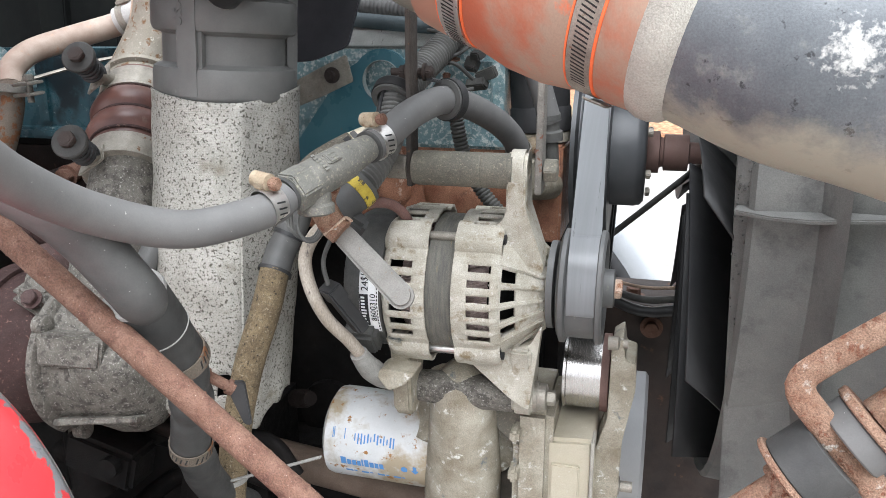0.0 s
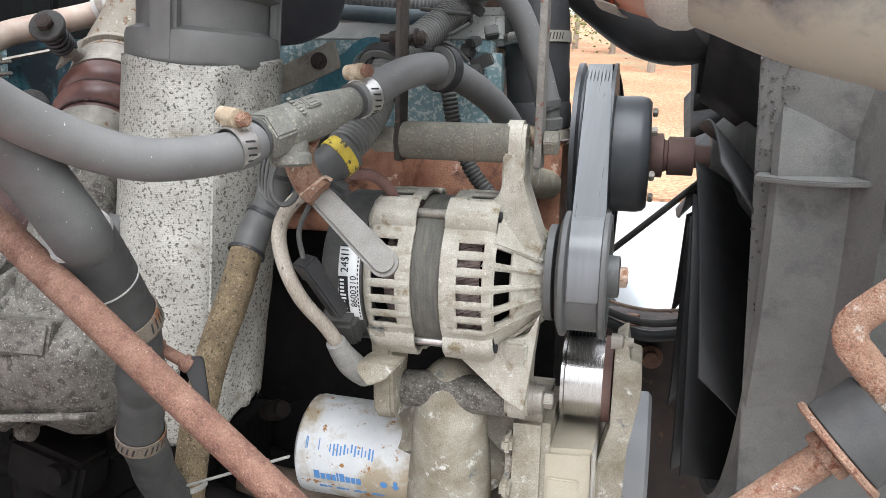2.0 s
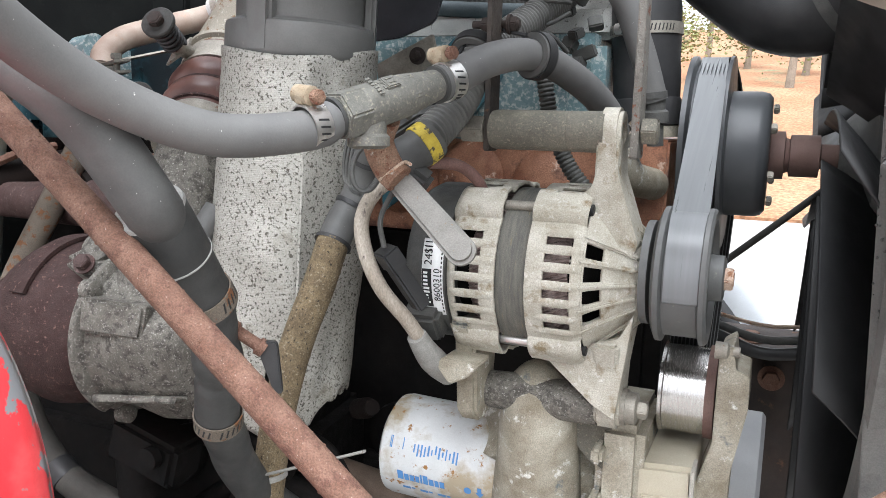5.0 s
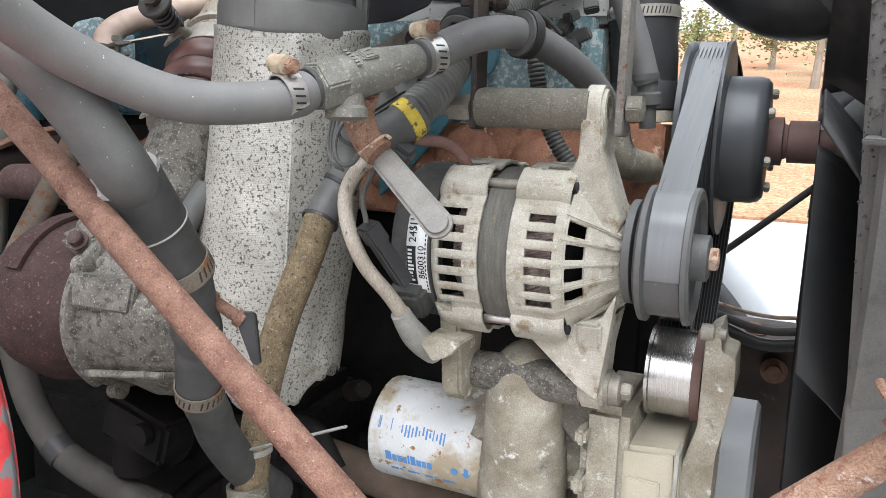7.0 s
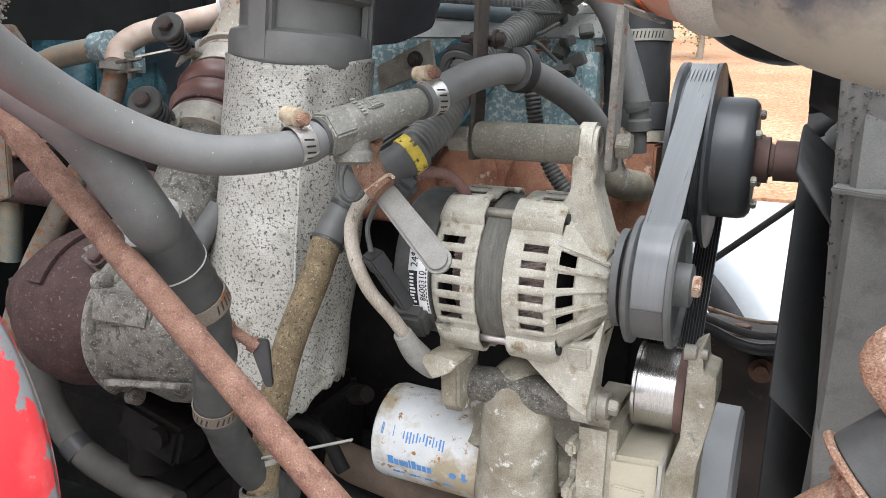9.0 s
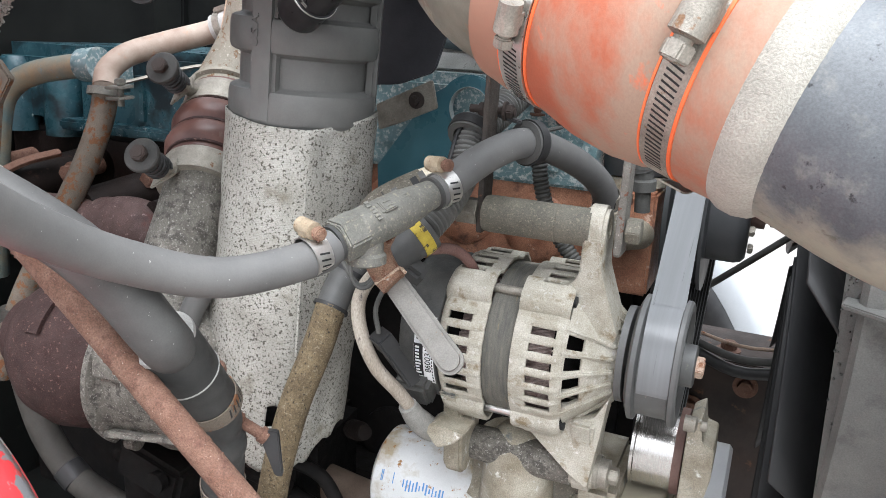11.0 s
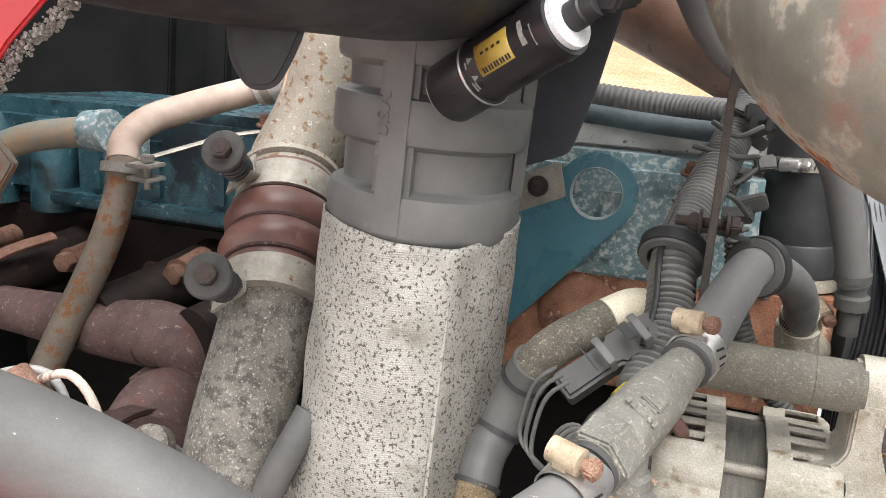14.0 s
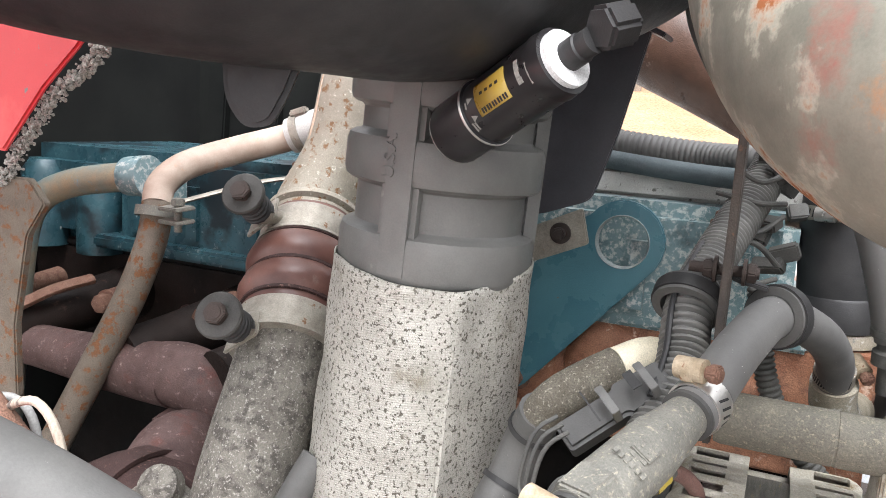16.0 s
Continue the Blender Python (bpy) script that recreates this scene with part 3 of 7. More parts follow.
for i in range(26):
    tree(-14 + 1.35 * i + 0.5 * math.sin(i * 2.1), 34 + 5 * math.sin(i * 1.7), 4.2 + 1.4 * math.sin(i * 3.3), i, 3.2 + 0.8 * math.sin(i * 1.7))

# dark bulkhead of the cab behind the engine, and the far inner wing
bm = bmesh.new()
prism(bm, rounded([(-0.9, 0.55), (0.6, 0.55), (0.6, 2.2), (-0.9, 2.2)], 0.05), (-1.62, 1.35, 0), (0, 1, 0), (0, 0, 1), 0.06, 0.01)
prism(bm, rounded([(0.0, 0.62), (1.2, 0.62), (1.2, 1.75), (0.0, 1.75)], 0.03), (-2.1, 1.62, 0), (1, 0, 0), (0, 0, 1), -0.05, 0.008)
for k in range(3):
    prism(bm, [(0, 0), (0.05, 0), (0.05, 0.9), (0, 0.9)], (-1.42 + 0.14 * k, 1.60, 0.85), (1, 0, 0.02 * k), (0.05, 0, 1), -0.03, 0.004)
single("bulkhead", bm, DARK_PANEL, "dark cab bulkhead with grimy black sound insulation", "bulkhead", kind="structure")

# dark sheets added below and behind the bay to block light from outside
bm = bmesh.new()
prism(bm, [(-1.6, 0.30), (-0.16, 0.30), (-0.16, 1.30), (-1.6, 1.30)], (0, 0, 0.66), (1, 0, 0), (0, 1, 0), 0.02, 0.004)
single("undertray", bm, DARK_PANEL, "black sheet added below the engine bay to block light from the ground", "undertray", kind="structure")
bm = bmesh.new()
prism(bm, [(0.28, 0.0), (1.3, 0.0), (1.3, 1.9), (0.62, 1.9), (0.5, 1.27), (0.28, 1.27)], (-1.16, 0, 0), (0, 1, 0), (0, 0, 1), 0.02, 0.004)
single("wheel_arch_liner", bm, DARK_PANEL, "black sheet added between wing and engine to block light", "liner", kind="structure")

# ---- engine: block, head, covers ----
engine = thing("engine_block", (-0.7, 1.2, 0.55), "greasy diesel engine block, coloured near black for shade, with a red-brown cylinder head", "engine")
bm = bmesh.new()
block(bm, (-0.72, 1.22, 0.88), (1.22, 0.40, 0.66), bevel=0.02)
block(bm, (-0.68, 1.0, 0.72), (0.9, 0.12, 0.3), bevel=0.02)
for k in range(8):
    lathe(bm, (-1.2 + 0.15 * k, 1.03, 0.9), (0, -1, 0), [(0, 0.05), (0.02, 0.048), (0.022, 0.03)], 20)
part("block", bm, GREASE_SHADED, engine)
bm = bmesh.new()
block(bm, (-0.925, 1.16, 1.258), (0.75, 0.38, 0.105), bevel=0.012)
part("rear_head", bm, HEAD_SHADED, engine, "grimy rear cylinder head, darkened in colour for shade")
for k in range(5):
    bm = bmesh.new()
    hex_bolt(bm, (-1.2 + 0.165 * k, 0.97, 1.235), (0, -1, 0), 0.010, 0.010, 0.014)
    part("head_bolt", bm, IRON, engine)
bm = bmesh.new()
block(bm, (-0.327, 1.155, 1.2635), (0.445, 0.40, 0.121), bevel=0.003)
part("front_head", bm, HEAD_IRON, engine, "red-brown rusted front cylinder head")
for k, x in enumerate((-0.43, -0.335, -0.24)):
    bm = bmesh.new()
    lathe(bm, (x, 0.958, 1.266 + 0.008 * (k % 2)), (0, -1, 0), [(0, 0.044), (0.006, 0.041), (0.010, 0.033), (0.0115, 0.015)], 28)
    part("cast_boss", bm, HEAD_IRON, engine)
bm = bmesh.new()
block(bm, (-0.93, 1.0, 1.305), (0.76, 0.06, 0.012), bevel=0.003)
part("gasket_ledge", bm, GREASE_SHADED, engine)

cover = thing("valve_cover", (-0.7, 1.08, 1.31), "blue-green painted valve cover with flaking, speckled paint", "valve cover")
bm = bmesh.new()
block(bm, (-0.345, 1.10, 1.376), (0.33, 0.30, 0.125), bevel=0.014)
block(bm, (-0.335, 1.102, 1.326), (0.35, 0.306, 0.016), bevel=0.004)
front = part("front_housing", bm, TEAL, cover)
for k in range(6, 9):
    bm = bmesh.new()
    block(bm, (-0.93 + 0.088 * k, 0.957, 1.37), (0.036, 0.03, 0.085), bevel=0.010)
    part("buttress", bm, TEAL, front)
bm = bmesh.new()
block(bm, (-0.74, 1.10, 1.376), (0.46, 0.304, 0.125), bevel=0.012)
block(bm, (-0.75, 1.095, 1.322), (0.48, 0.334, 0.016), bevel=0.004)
middle = part("middle_housing", bm, TEAL_SHADED, cover)
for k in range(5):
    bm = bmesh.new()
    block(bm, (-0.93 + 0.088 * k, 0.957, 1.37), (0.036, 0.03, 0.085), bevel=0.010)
    part("buttress", bm, TEAL_SHADED, middle)
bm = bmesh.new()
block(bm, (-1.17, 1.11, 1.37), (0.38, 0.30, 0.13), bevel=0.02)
rear = part("rear_housing", bm, TEAL_SHADED, cover)
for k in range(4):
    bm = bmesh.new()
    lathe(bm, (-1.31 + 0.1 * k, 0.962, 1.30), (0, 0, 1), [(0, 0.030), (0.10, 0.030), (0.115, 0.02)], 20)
    part("pillar", bm, TEAL_SHADED, rear)
bm = bmesh.new()
block(bm, (-0.34, 1.12, 1.452), (0.36, 0.26, 0.035), bevel=0.008)
block(bm, (-0.34, 1.10, 1.476), (0.30, 0.16, 0.014), bevel=0.004)
part("top_casting", bm, surface("pale_dusty_casting", (0.34, 0.335, 0.31), (0.48, 0.475, 0.45), 30, (0.6, 0.8), spots=((0.14, 0.135, 0.12), 120, 0.6, 0.06, 0.8), bump=0.4), cover, "pale dusty alloy top casting")
for bx, by, bz in ((-0.70, 0.955, 1.432), (-0.585, 0.95, 1.415), (-0.325, 1.02, 1.484), (-0.245, 0.955, 1.425), (-0.25, 0.955, 1.40)):
    bm = bmesh.new()
    hex_bolt(bm, (bx, by, bz), (0, -0.2, 1), 0.007, 0.009, 0.0105, 0.02)
    part("bolt", bm, RUST, cover, "rusty bolt")

# lifting eye
eye = thing("lifting_eye", (-0.36, 0.94, 1.27), "flat blue-green painted lifting eye with a large round hole", "lifting eye")
bm = bmesh.new()
out = [(-0.0815, -0.152), (-0.112, -0.175), (-0.118, -0.08), (-0.052, 0.010)]
for k in range(13):
    a = radians(145 - 15.0 * k)
    out.append((0.0385 * math.cos(a), 0.0385 * math.sin(a)))
prism(bm, out[::-1], (-0.3275, 0.938, 1.401), (1, 0, 0), (0, 0, 1), 0.008, 0.0012, holes=[(0, 0, 0.0240)])
part("plate", bm, TEAL_DULL, eye)
bm = bmesh.new()
lathe(bm, (-0.3275, 0.930, 1.401), (0, -1, 0), [(-0.009, 0.0236), (-0.001, 0.0236), (0.0006, 0.0246), (-0.0004, 0.0256)], 40, caps=False)
part("worn_rim", bm, surface("worn_paint_rim", (0.20, 0.24, 0.24), (0.34, 0.36, 0.34), 80, (0.5, 0.7), bump=0.2), eye, "bare worn rim of the hole")
for dx, dz in ((-0.094, -0.150),):
    bm = bmesh.new()
    hex_bolt(bm, (-0.325 + dx, 0.936, 1.404 + dz), (0, -1, 0), 0.009, 0.009, 0.014)
    part("bolt", bm, RUST, eye, "rusty bolt")

# ---- exhaust manifold and turbocharger ----
manifold = thing("exhaust_manifold", (-0.9, 0.83, 1.12), "purple-brown oxidised cast-iron exhaust manifold", "exhaust manifold")
bm = bmesh.new()
sweep(bm, [(-1.3, 0.84, 1.21), (-1.0, 0.82, 1.218), (-0.86, 0.81, 1.222), (-0.80, 0.807, 1.225), (-0.735, 0.805, 1.227)], lambda s: 0.028 + 0.004 * math.sin(s * 14), 22, 0.02)
part("log", bm, IRON, manifold)
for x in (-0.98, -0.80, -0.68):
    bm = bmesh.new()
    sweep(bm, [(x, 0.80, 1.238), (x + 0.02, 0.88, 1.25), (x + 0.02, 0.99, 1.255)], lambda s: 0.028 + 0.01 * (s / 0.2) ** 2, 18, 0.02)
    part("port_runner", bm, HEAD_SHADED, manifold)
bm = bmesh.new()
sweep(bm, [(-0.775, 0.806, 1.226), (-0.735, 0.806, 1.230), (-0.702, 0.809, 1.222), (-0.692, 0.811, 1.198), (-0.694, 0.810, 1.165), (-0.697, 0.790, 1.125)], lambda s: 0.0315 - 0.002 * math.cos(s * 60), 26, 0.008)
part("downpipe", bm, IRON, manifold)
bm = bmesh.new()
block(bm, (-0.700, 0.806, 1.186), (0.082, 0.070, 0.020), (0, 6, 12), 0.005)
block(bm, (-0.701, 0.804, 1.163), (0.078, 0.066, 0.022), (0, 6, 12), 0.005)
part("flange", bm, IRON, manifold)
bm = bmesh.new()
sweep(bm, [(-0.9611, 0.8000, 1.2657), (-0.9404, 0.8300, 1.2825), (-0.9245, 0.8700, 1.2911)], 0.012, 10, 0.01, flat=0.5)
part("bracket", bm, RUST, manifold, "rusty tan bracket strip")
for x, z in ((-0.914, 1.268), (-0.765, 1.276), (-1.05, 1.266)):
    bm = bmesh.new()
    lathe(bm, (x, 0.93, z), (0.12, -1, -0.05), [(0, 0.014), (0.05, 0.013), (0.052, 0.009)], 18)
    hex_bolt(bm, (x + 0.006, 0.878, z - 0.003), (0.12, -1, -0.05), 0.0115, 0.014, 0.0145)
    part("bolt", bm, RUST, manifold, "rusty hex bolt with a long sleeve")

turbo = thing("turbocharger", (-0.64, 0.66, 1.0), "turbocharger with dark rusty turbine and oxidised alloy compressor housing", "turbocharger")
bm = bmesh.new()
T = Vector((-0.560, 0.676, 1.118))
lathe(bm, T + Vector((-0.20, 0, 0)), X, [(0, 0.02), (0.0, 0.045), (0.02, 0.05), (0.04, 0.070), (0.065, 0.084), (0.095, 0.089), (0.125, 0.084), (0.150, 0.072), (0.175, 0.055)], 48)
part("turbine_housing", bm, IRON_DARK, turbo, "dark brown rusty turbine housing")
bm = bmesh.new()
sweep(bm, [T + Vector((-0.110, 0.035, 0.045)), T + Vector((-0.125, 0.075, 0.060)), T + Vector((-0.135, 0.115, 0.050))], lambda s: 0.042 - 0.08 * s, 28, 0.01)
part("turbine_inlet", bm, IRON, turbo, "purple-brown cast inlet neck")
bm = bmesh.new()
arc_band(bm, T + Vector((-0.105, 0, 0)), X, 0.0885, 0.02, 0.004, 20, 150, up=(0, 0, 1))
part("heat_band", bm, IRON_DARK, turbo)


def scroll(a, d):
    """The compressor volute grows round the wheel."""
    square = (abs(math.cos(a - 0.5)) ** 5 + abs(math.sin(a - 0.5)) ** 5) ** -0.2
    k = min(1.0, max(0.0, (d - 0.012) / 0.02)) * 0.75
    return (1 - k) * (0.96 + 0.07 * ((a + 2.2) % (2 * math.pi)) / (2 * math.pi)) + k * 0.93 * square


bm = bmesh.new()
lathe(bm, T + Vector((-0.03, 0, 0)), X, [(0, 0.05), (0, 0.0855), (0.003, 0.0865), (0.0075, 0.0865), (0.0095, 0.0830), (0.011, 0.0765), (0.016, 0.0745), (0.060, 0.0745), (0.085, 0.0715), (0.100, 0.063), (0.110, 0.050), (0.113, 0.03)], 96, wobble=scroll)
comp = part("compressor_housing", bm, ALLOY_GREY, turbo, "pitted grey alloy compressor housing")
for a in (250, 300, 20, 140):
    bm = bmesh.new()
    q = T + Vector((-0.027, 0.085 * math.cos(radians(a)), 0.085 * math.sin(radians(a))))
    lathe(bm, q, X, [(0, 0.0100), (0.012, 0.0095), (0.014, 0.006)], 18)
    part("boss", bm, ALLOY_GREY, comp)
bm = bmesh.new()
prism(bm, rounded([(-0.015, -0.014), (0.052, -0.016), (0.056, 0.016), (-0.015, 0.018)], 0.004), T + Vector((0.0, -0.0845, 0.034)), (1, 0.12, 0), (0, 0.12, 1), -0.030, 0.003)
part("raised_pad", bm, ALLOY_GREY, comp)
bm = bmesh.new()
prism(bm, rounded([(-0.017, 0.0), (0.075, 0.010), (0.075, 0.016), (-0.017, 0.007)], 0.002), T + Vector((0.0, -0.074, -0.052)), (1, 0.1, 0), (0, 0.3, 1), -0.020, 0.002)
part("lip", bm, ALLOY_GREY, comp)
ear_at = Vector((-0.588, 0.616, 1.100))
bm = bmesh.new()
lathe(bm, ear_at, (1, -0.25, 0), [(0, 0.010), (0, 0.0165), (0.010, 0.0160), (0.012, 0.012)], 24)
block(bm, ear_at + Vector((0.006, 0.016, 0.004)), (0.014, 0.034, 0.026), (8, 0, 0), 0.004)
part("mounting_ear", bm, ALLOY_GREY, comp)
bm = bmesh.new()
hex_bolt(bm, ear_at + Vector((0.011, -0.003, 0)), (1, -0.25, 0), 0.0075, 0.006, 0.0105)
part("bolt", bm, IRON_DARK, turbo, "dark rusty bolt")
bm = bmesh.new()
sweep(bm, [(-0.530, 0.630, 1.081), (-0.520, 0.622, 1.077), (-0.512, 0.624, 1.070)], 0.0028, 8, 0.003)
lathe(bm, (-0.521, 0.628, 1.082), (0.3, -1, 0.2), [(0, 0.003), (0, 0.0085), (0.004, 0.0085), (0.004, 0.003)], 18)
part("drain_eyelet", bm, STEEL_DULL, turbo, "small bent steel eyelet")
bm = bmesh.new()
prism(bm, rounded([(-0.652, 1.019), (-0.609, 1.014), (-0.610, 0.990), (-0.654, 0.984)], 0.004), (0, 0.700, 0), (1, 0, 0), (0, 0, 1), -0.030, 0.003)
GRIMY_TAN_SHADED = surface("grimy_tan_casting_shaded", (0.045, 0.039, 0.030), (0.085, 0.073, 0.056), 30, (0.6, 0.85), bump=0.4)
part("oil_drain_flange", bm, GRIMY_TAN_SHADED, turbo, "grimy tan oil drain flange, darkened in colour for shade")
bm = bmesh.new()
lathe(bm, (-0.655, 0.735, 0.99), (0.05, 0, -1), [(0, 0.026), (0.012, 0.028), (0.090, 0.028), (0.094, 0.020)], 24)
part("drain_connector", bm, GREASE_SHADED, turbo)
bm = bmesh.new()
hex_bolt(bm, (-0.617, 0.698, 1.004), (0.1, -1, 0), 0.0085, 0.008, 0.011)
part("flange_bolt", bm, STEEL_DULL, turbo)

# compressor outlet elbow, hump hose and crossover pipe
outlet = thing("compressor_outlet", (-0.575, 0.70, 1.10), "mottled grey cast-alloy compressor outlet pipe", "pipe")
bm = bmesh.new()
AX = [Vector((-0.545, 0.655, 1.14)), Vector((-0.556, 0.69, 1.215)), Vector((-0.557, 0.725, 1.28)), Vector((-0.560, 0.745, 1.312))]
sweep(bm, AX, lambda s: 0.043 - 0.003 * min(1, s / 0.1), 30, 0.01)
block(bm, (-0.615, 0.655, 1.185), (0.05, 0.05, 0.03), (20, 25, 0), 0.008)
lathe(bm, (-0.615, 0.66, 1.20), (0.1, -0.7, 0.5), [(0, 0.018), (0.012, 0.017), (0.014, 0.01)], 18)
part("casting", bm, ALLOY_GREY, outlet)
bm = bmesh.new()
hex_bolt(bm, (-0.606, 0.628, 1.192), (0.2, -0.7, 0.5), 0.008, 0.008, 0.0105)
part("bolt", bm, IRON, outlet, "rusty bolt")
HUMP = unit((-0.036, 0.09, 0.085))
H0 = Vector((-0.562, 0.745, 1.310))
hump = thing("hump_hose", H0, "dusty red-brown silicone hump hose with two bulges", "hose")
bm = bmesh.new()
lathe(bm, H0, HUMP, [(-0.012, 0.036), (-0.012, 0.0435), (0.020, 0.0435), (0.024, 0.044), (0.029, 0.049), (0.040, 0.0515), (0.051, 0.049), (0.056, 0.0445), (0.061, 0.049), (0.072, 0.0515), (0.083, 0.049), (0.088, 0.0435), (0.122, 0.0435), (0.122, 0.036)], 44)
part("bellows", bm, surface("red_brown_silicone", (0.080, 0.036, 0.030), (0.16, 0.078, 0.062), 26, (0.28, 0.5), spots=((0.20, 0.165, 0.14), 22, 0.56, 0.12, 0.8), more=((0.42, 0.06, 0.045), 24, 0.62, 0.06, 0.5), grain=0.08, bump=0.1), hump)
bm = bmesh.new()
for d in (0.0565, 0.025, 0.0885):
    lathe(bm, H0, HUMP, [(d - 0.0022, 0.0435), (d - 0.0016, 0.0462), (d + 0.0016, 0.0462), (d + 0.0022, 0.0435)], 44)
part("wire_ring", bm, IRON_DARK, hump, "thin dark wire rings")


def t_bolt_clamp(d, bolt_at, toward):
    """A wide spring-loaded band clamp with its coil spring and bolt."""
    c = H0 + d * HUMP
    top = thing("spring_clamp", c, "wide steel band clamp with a black coil spring and flanged bolt", "hose clamp", "spring clamps")
    bm = bmesh.new()
    lathe(bm, c, HUMP, [(-0.0125, 0.0435), (-0.0125, 0.0458), (-0.011, 0.0464), (0.011, 0.0464), (0.0125, 0.0458), (0.0125, 0.0435)], 48)
    lathe(bm, c, HUMP, [(-0.017, 0.0435), (-0.0165, 0.0475), (-0.0135, 0.0475), (-0.013, 0.0435)], 48)
    part("band", bm, STEEL_DULL, top, "worn plated steel band")
    u = unit(toward)
    bm = bmesh.new()
    b0 = Vector(bolt_at)
    out = unit(b0 - c - (b0 - c).dot(HUMP) * HUMP)
    prism(bm, rounded([(-0.016, -0.012), (0.016, -0.012), (0.013, 0.014), (-0.013, 0.014)], 0.004), b0 - 0.050 * u - 0.004 * out, out.cross(u), HUMP, 0.003, 0.001)
    sweep(bm, [c + 0.046 * out - 0.02 * u, b0 - 0.046 * u, b0 - 0.030 * u], 0.010, 14, 0.01, flat=0.8)
    part("lug", bm, STEEL_DULL, top)
    bm = bmesh.new()
    turns, k = 5, 70
    v, w = basis(u)
    sweep(bm, [b0 - 0.040 * u + 0.036 * u * j / k + 0.0115 * (math.cos(turns * 2 * math.pi * j / k) * v + math.sin(turns * 2 * math.pi * j / k) * w) for j in range(k + 1)], 0.0022, 8, curve=False)
    lathe(bm, b0 - 0.042 * u, u, [(0, 0.0085), (0.038, 0.0085)], 16)
    part("spring", bm, PLASTIC, top, "black coil spring")
    bm = bmesh.new()
    lathe(bm, b0 - 0.002 * u, u, [(0, 0.008), (0, 0.0175), (0.0035, 0.0178), (0.005, 0.0165), (0.006, 0.009)], 32)
    part("flange_washer", bm, surface("dusty_bolt", (0.03, 0.029, 0.027), (0.055, 0.052, 0.047), 60, (0.5, 0.7)) if "dusty_bolt" not in bpy.data.materials else bpy.data.materials["dusty_bolt"], top)
    bm = bmesh.new()
    hex_bolt(bm, b0 + 0.0035 * u, u, 0.0088, 0.0075)
    part("bolt_head", bm, CHASSIS, top, "rusty hex head")


t_bolt_clamp(0.105, (-0.597, 0.728, 1.4315), (0.25, -0.85, 0.45))
t_bolt_clamp(0.004, (-0.5575, 0.653, 1.352), (0.25, -0.85, 0.45))
cross = thing("crossover_pipe", (-0.61, 0.86, 1.40), "pale weathered alloy intake pipe with rust flecks and a welded seam", "pipe")
bm = bmesh.new()
C0 = H0 + 0.118 * HUMP
sweep(bm, [C0, C0 + 0.03 * HUMP, (-0.590, 0.875, 1.46), (-0.580, 0.885, 1.53), (-0.572, 0.90, 1.62), (-0.565, 0.91, 1.75)], lambda s: 0.0435 if s < 0.016 else 0.0415, 36, 0.008)
part("tube", bm, ALU_PIPE, cross)
bm = bmesh.new()
lathe(bm, C0 + 0.008 * HUMP, HUMP, [(0, 0.042), (0.003, 0.0475), (0.008, 0.0475), (0.011, 0.042)], 44)
part("bead", bm, ALU_PIPE, cross)
bm = bmesh.new()
seam_off = 0.0412 * unit((-0.62, -0.78, 0.0))
sweep(bm, [Vector(q) + seam_off for q in ((-0.588, 0.878, 1.475), (-0.580, 0.885, 1.53), (-0.572, 0.90, 1.62), (-0.567, 0.907, 1.70))], 0.0016, 8, 0.01)
part("weld_seam", bm, RUST_PALE, cross)

# coolant tubes on the left of the engine
tube_a = thing("vent_tube", (-0.77, 0.83, 1.12), "bent steel tube, tan above its clamp and rust-flecked below", "pipe")
bm = bmesh.new()
sweep(bm, [(-0.672, 0.955, 1.486), (-0.711, 0.948, 1.470), (-0.755, 0.91, 1.452), (-0.785, 0.87, 1.435), (-0.795, 0.845, 1.415), (-0.790, 0.833, 1.395)], 0.0155, 24, 0.006)
part("upper_tube", bm, TAN_PIPE, tube_a, "tan coated upper bend")
bm = bmesh.new()
sweep(bm, [(-0.790, 0.834, 1.397), (-0.786, 0.822, 1.36), (-0.795, 0.80, 1.30), (-0.815, 0.765, 1.22), (-0.836, 0.725, 1.13), (-0.86, 0.70, 1.03)], 0.0157, 24, 0.01)
part("lower_tube", bm, TUBE_RUSTY, tube_a, "rust-flecked lower tube")
bm = bmesh.new()
lathe(bm, (-0.706, 0.949, 1.472), (0.75, 0.15, 0.3), [(0, 0.0158), (0, 0.020), (0.05, 0.020), (0.05, 0.015)], 28)
part("sleeve", bm, surface("pale_grey_sleeve", (0.36, 0.355, 0.34), (0.46, 0.45, 0.43), 40, (0.5, 0.7)), tube_a, "short pale grey sleeve")
bm = bmesh.new()
lathe(bm, (-0.700, 0.950, 1.4745), (0.75, 0.15, 0.3), [(0, 0.0195), (0, 0.0214), (0.009, 0.0214), (0.009, 0.0195)], 28)
block(bm, (-0.694, 0.944, 1.499), (0.020, 0.012, 0.008), (0, -20, 10), 0.002)
part("sleeve_clamp", bm, STEEL_DULL, tube_a)
bm = bmesh.new()
TC = Vector((-0.787, 0.828, 1.388))
arc_band(bm, TC, (-0.05, 0.25, 1), 0.0165, 0.010, 0.004)
for s in (0.0065, -0.0065):
    block(bm, TC + Vector((0.046, -0.020, 0.004 + s)), (0.045, 0.02, 0.004), (8, -4, -24), 0.001)
lathe(bm, TC + Vector((0.052, -0.024, -0.012)), (0, 0, 1), [(0, 0.004), (0.03, 0.004)], 14)
hex_bolt(bm, TC + Vector((0.052, -0.024, 0.014)), (0, 0, 1), 0.007, 0.007)
part("clip", bm, GREY_FITTING, tube_a, "grey two-piece tube clip with a nut")
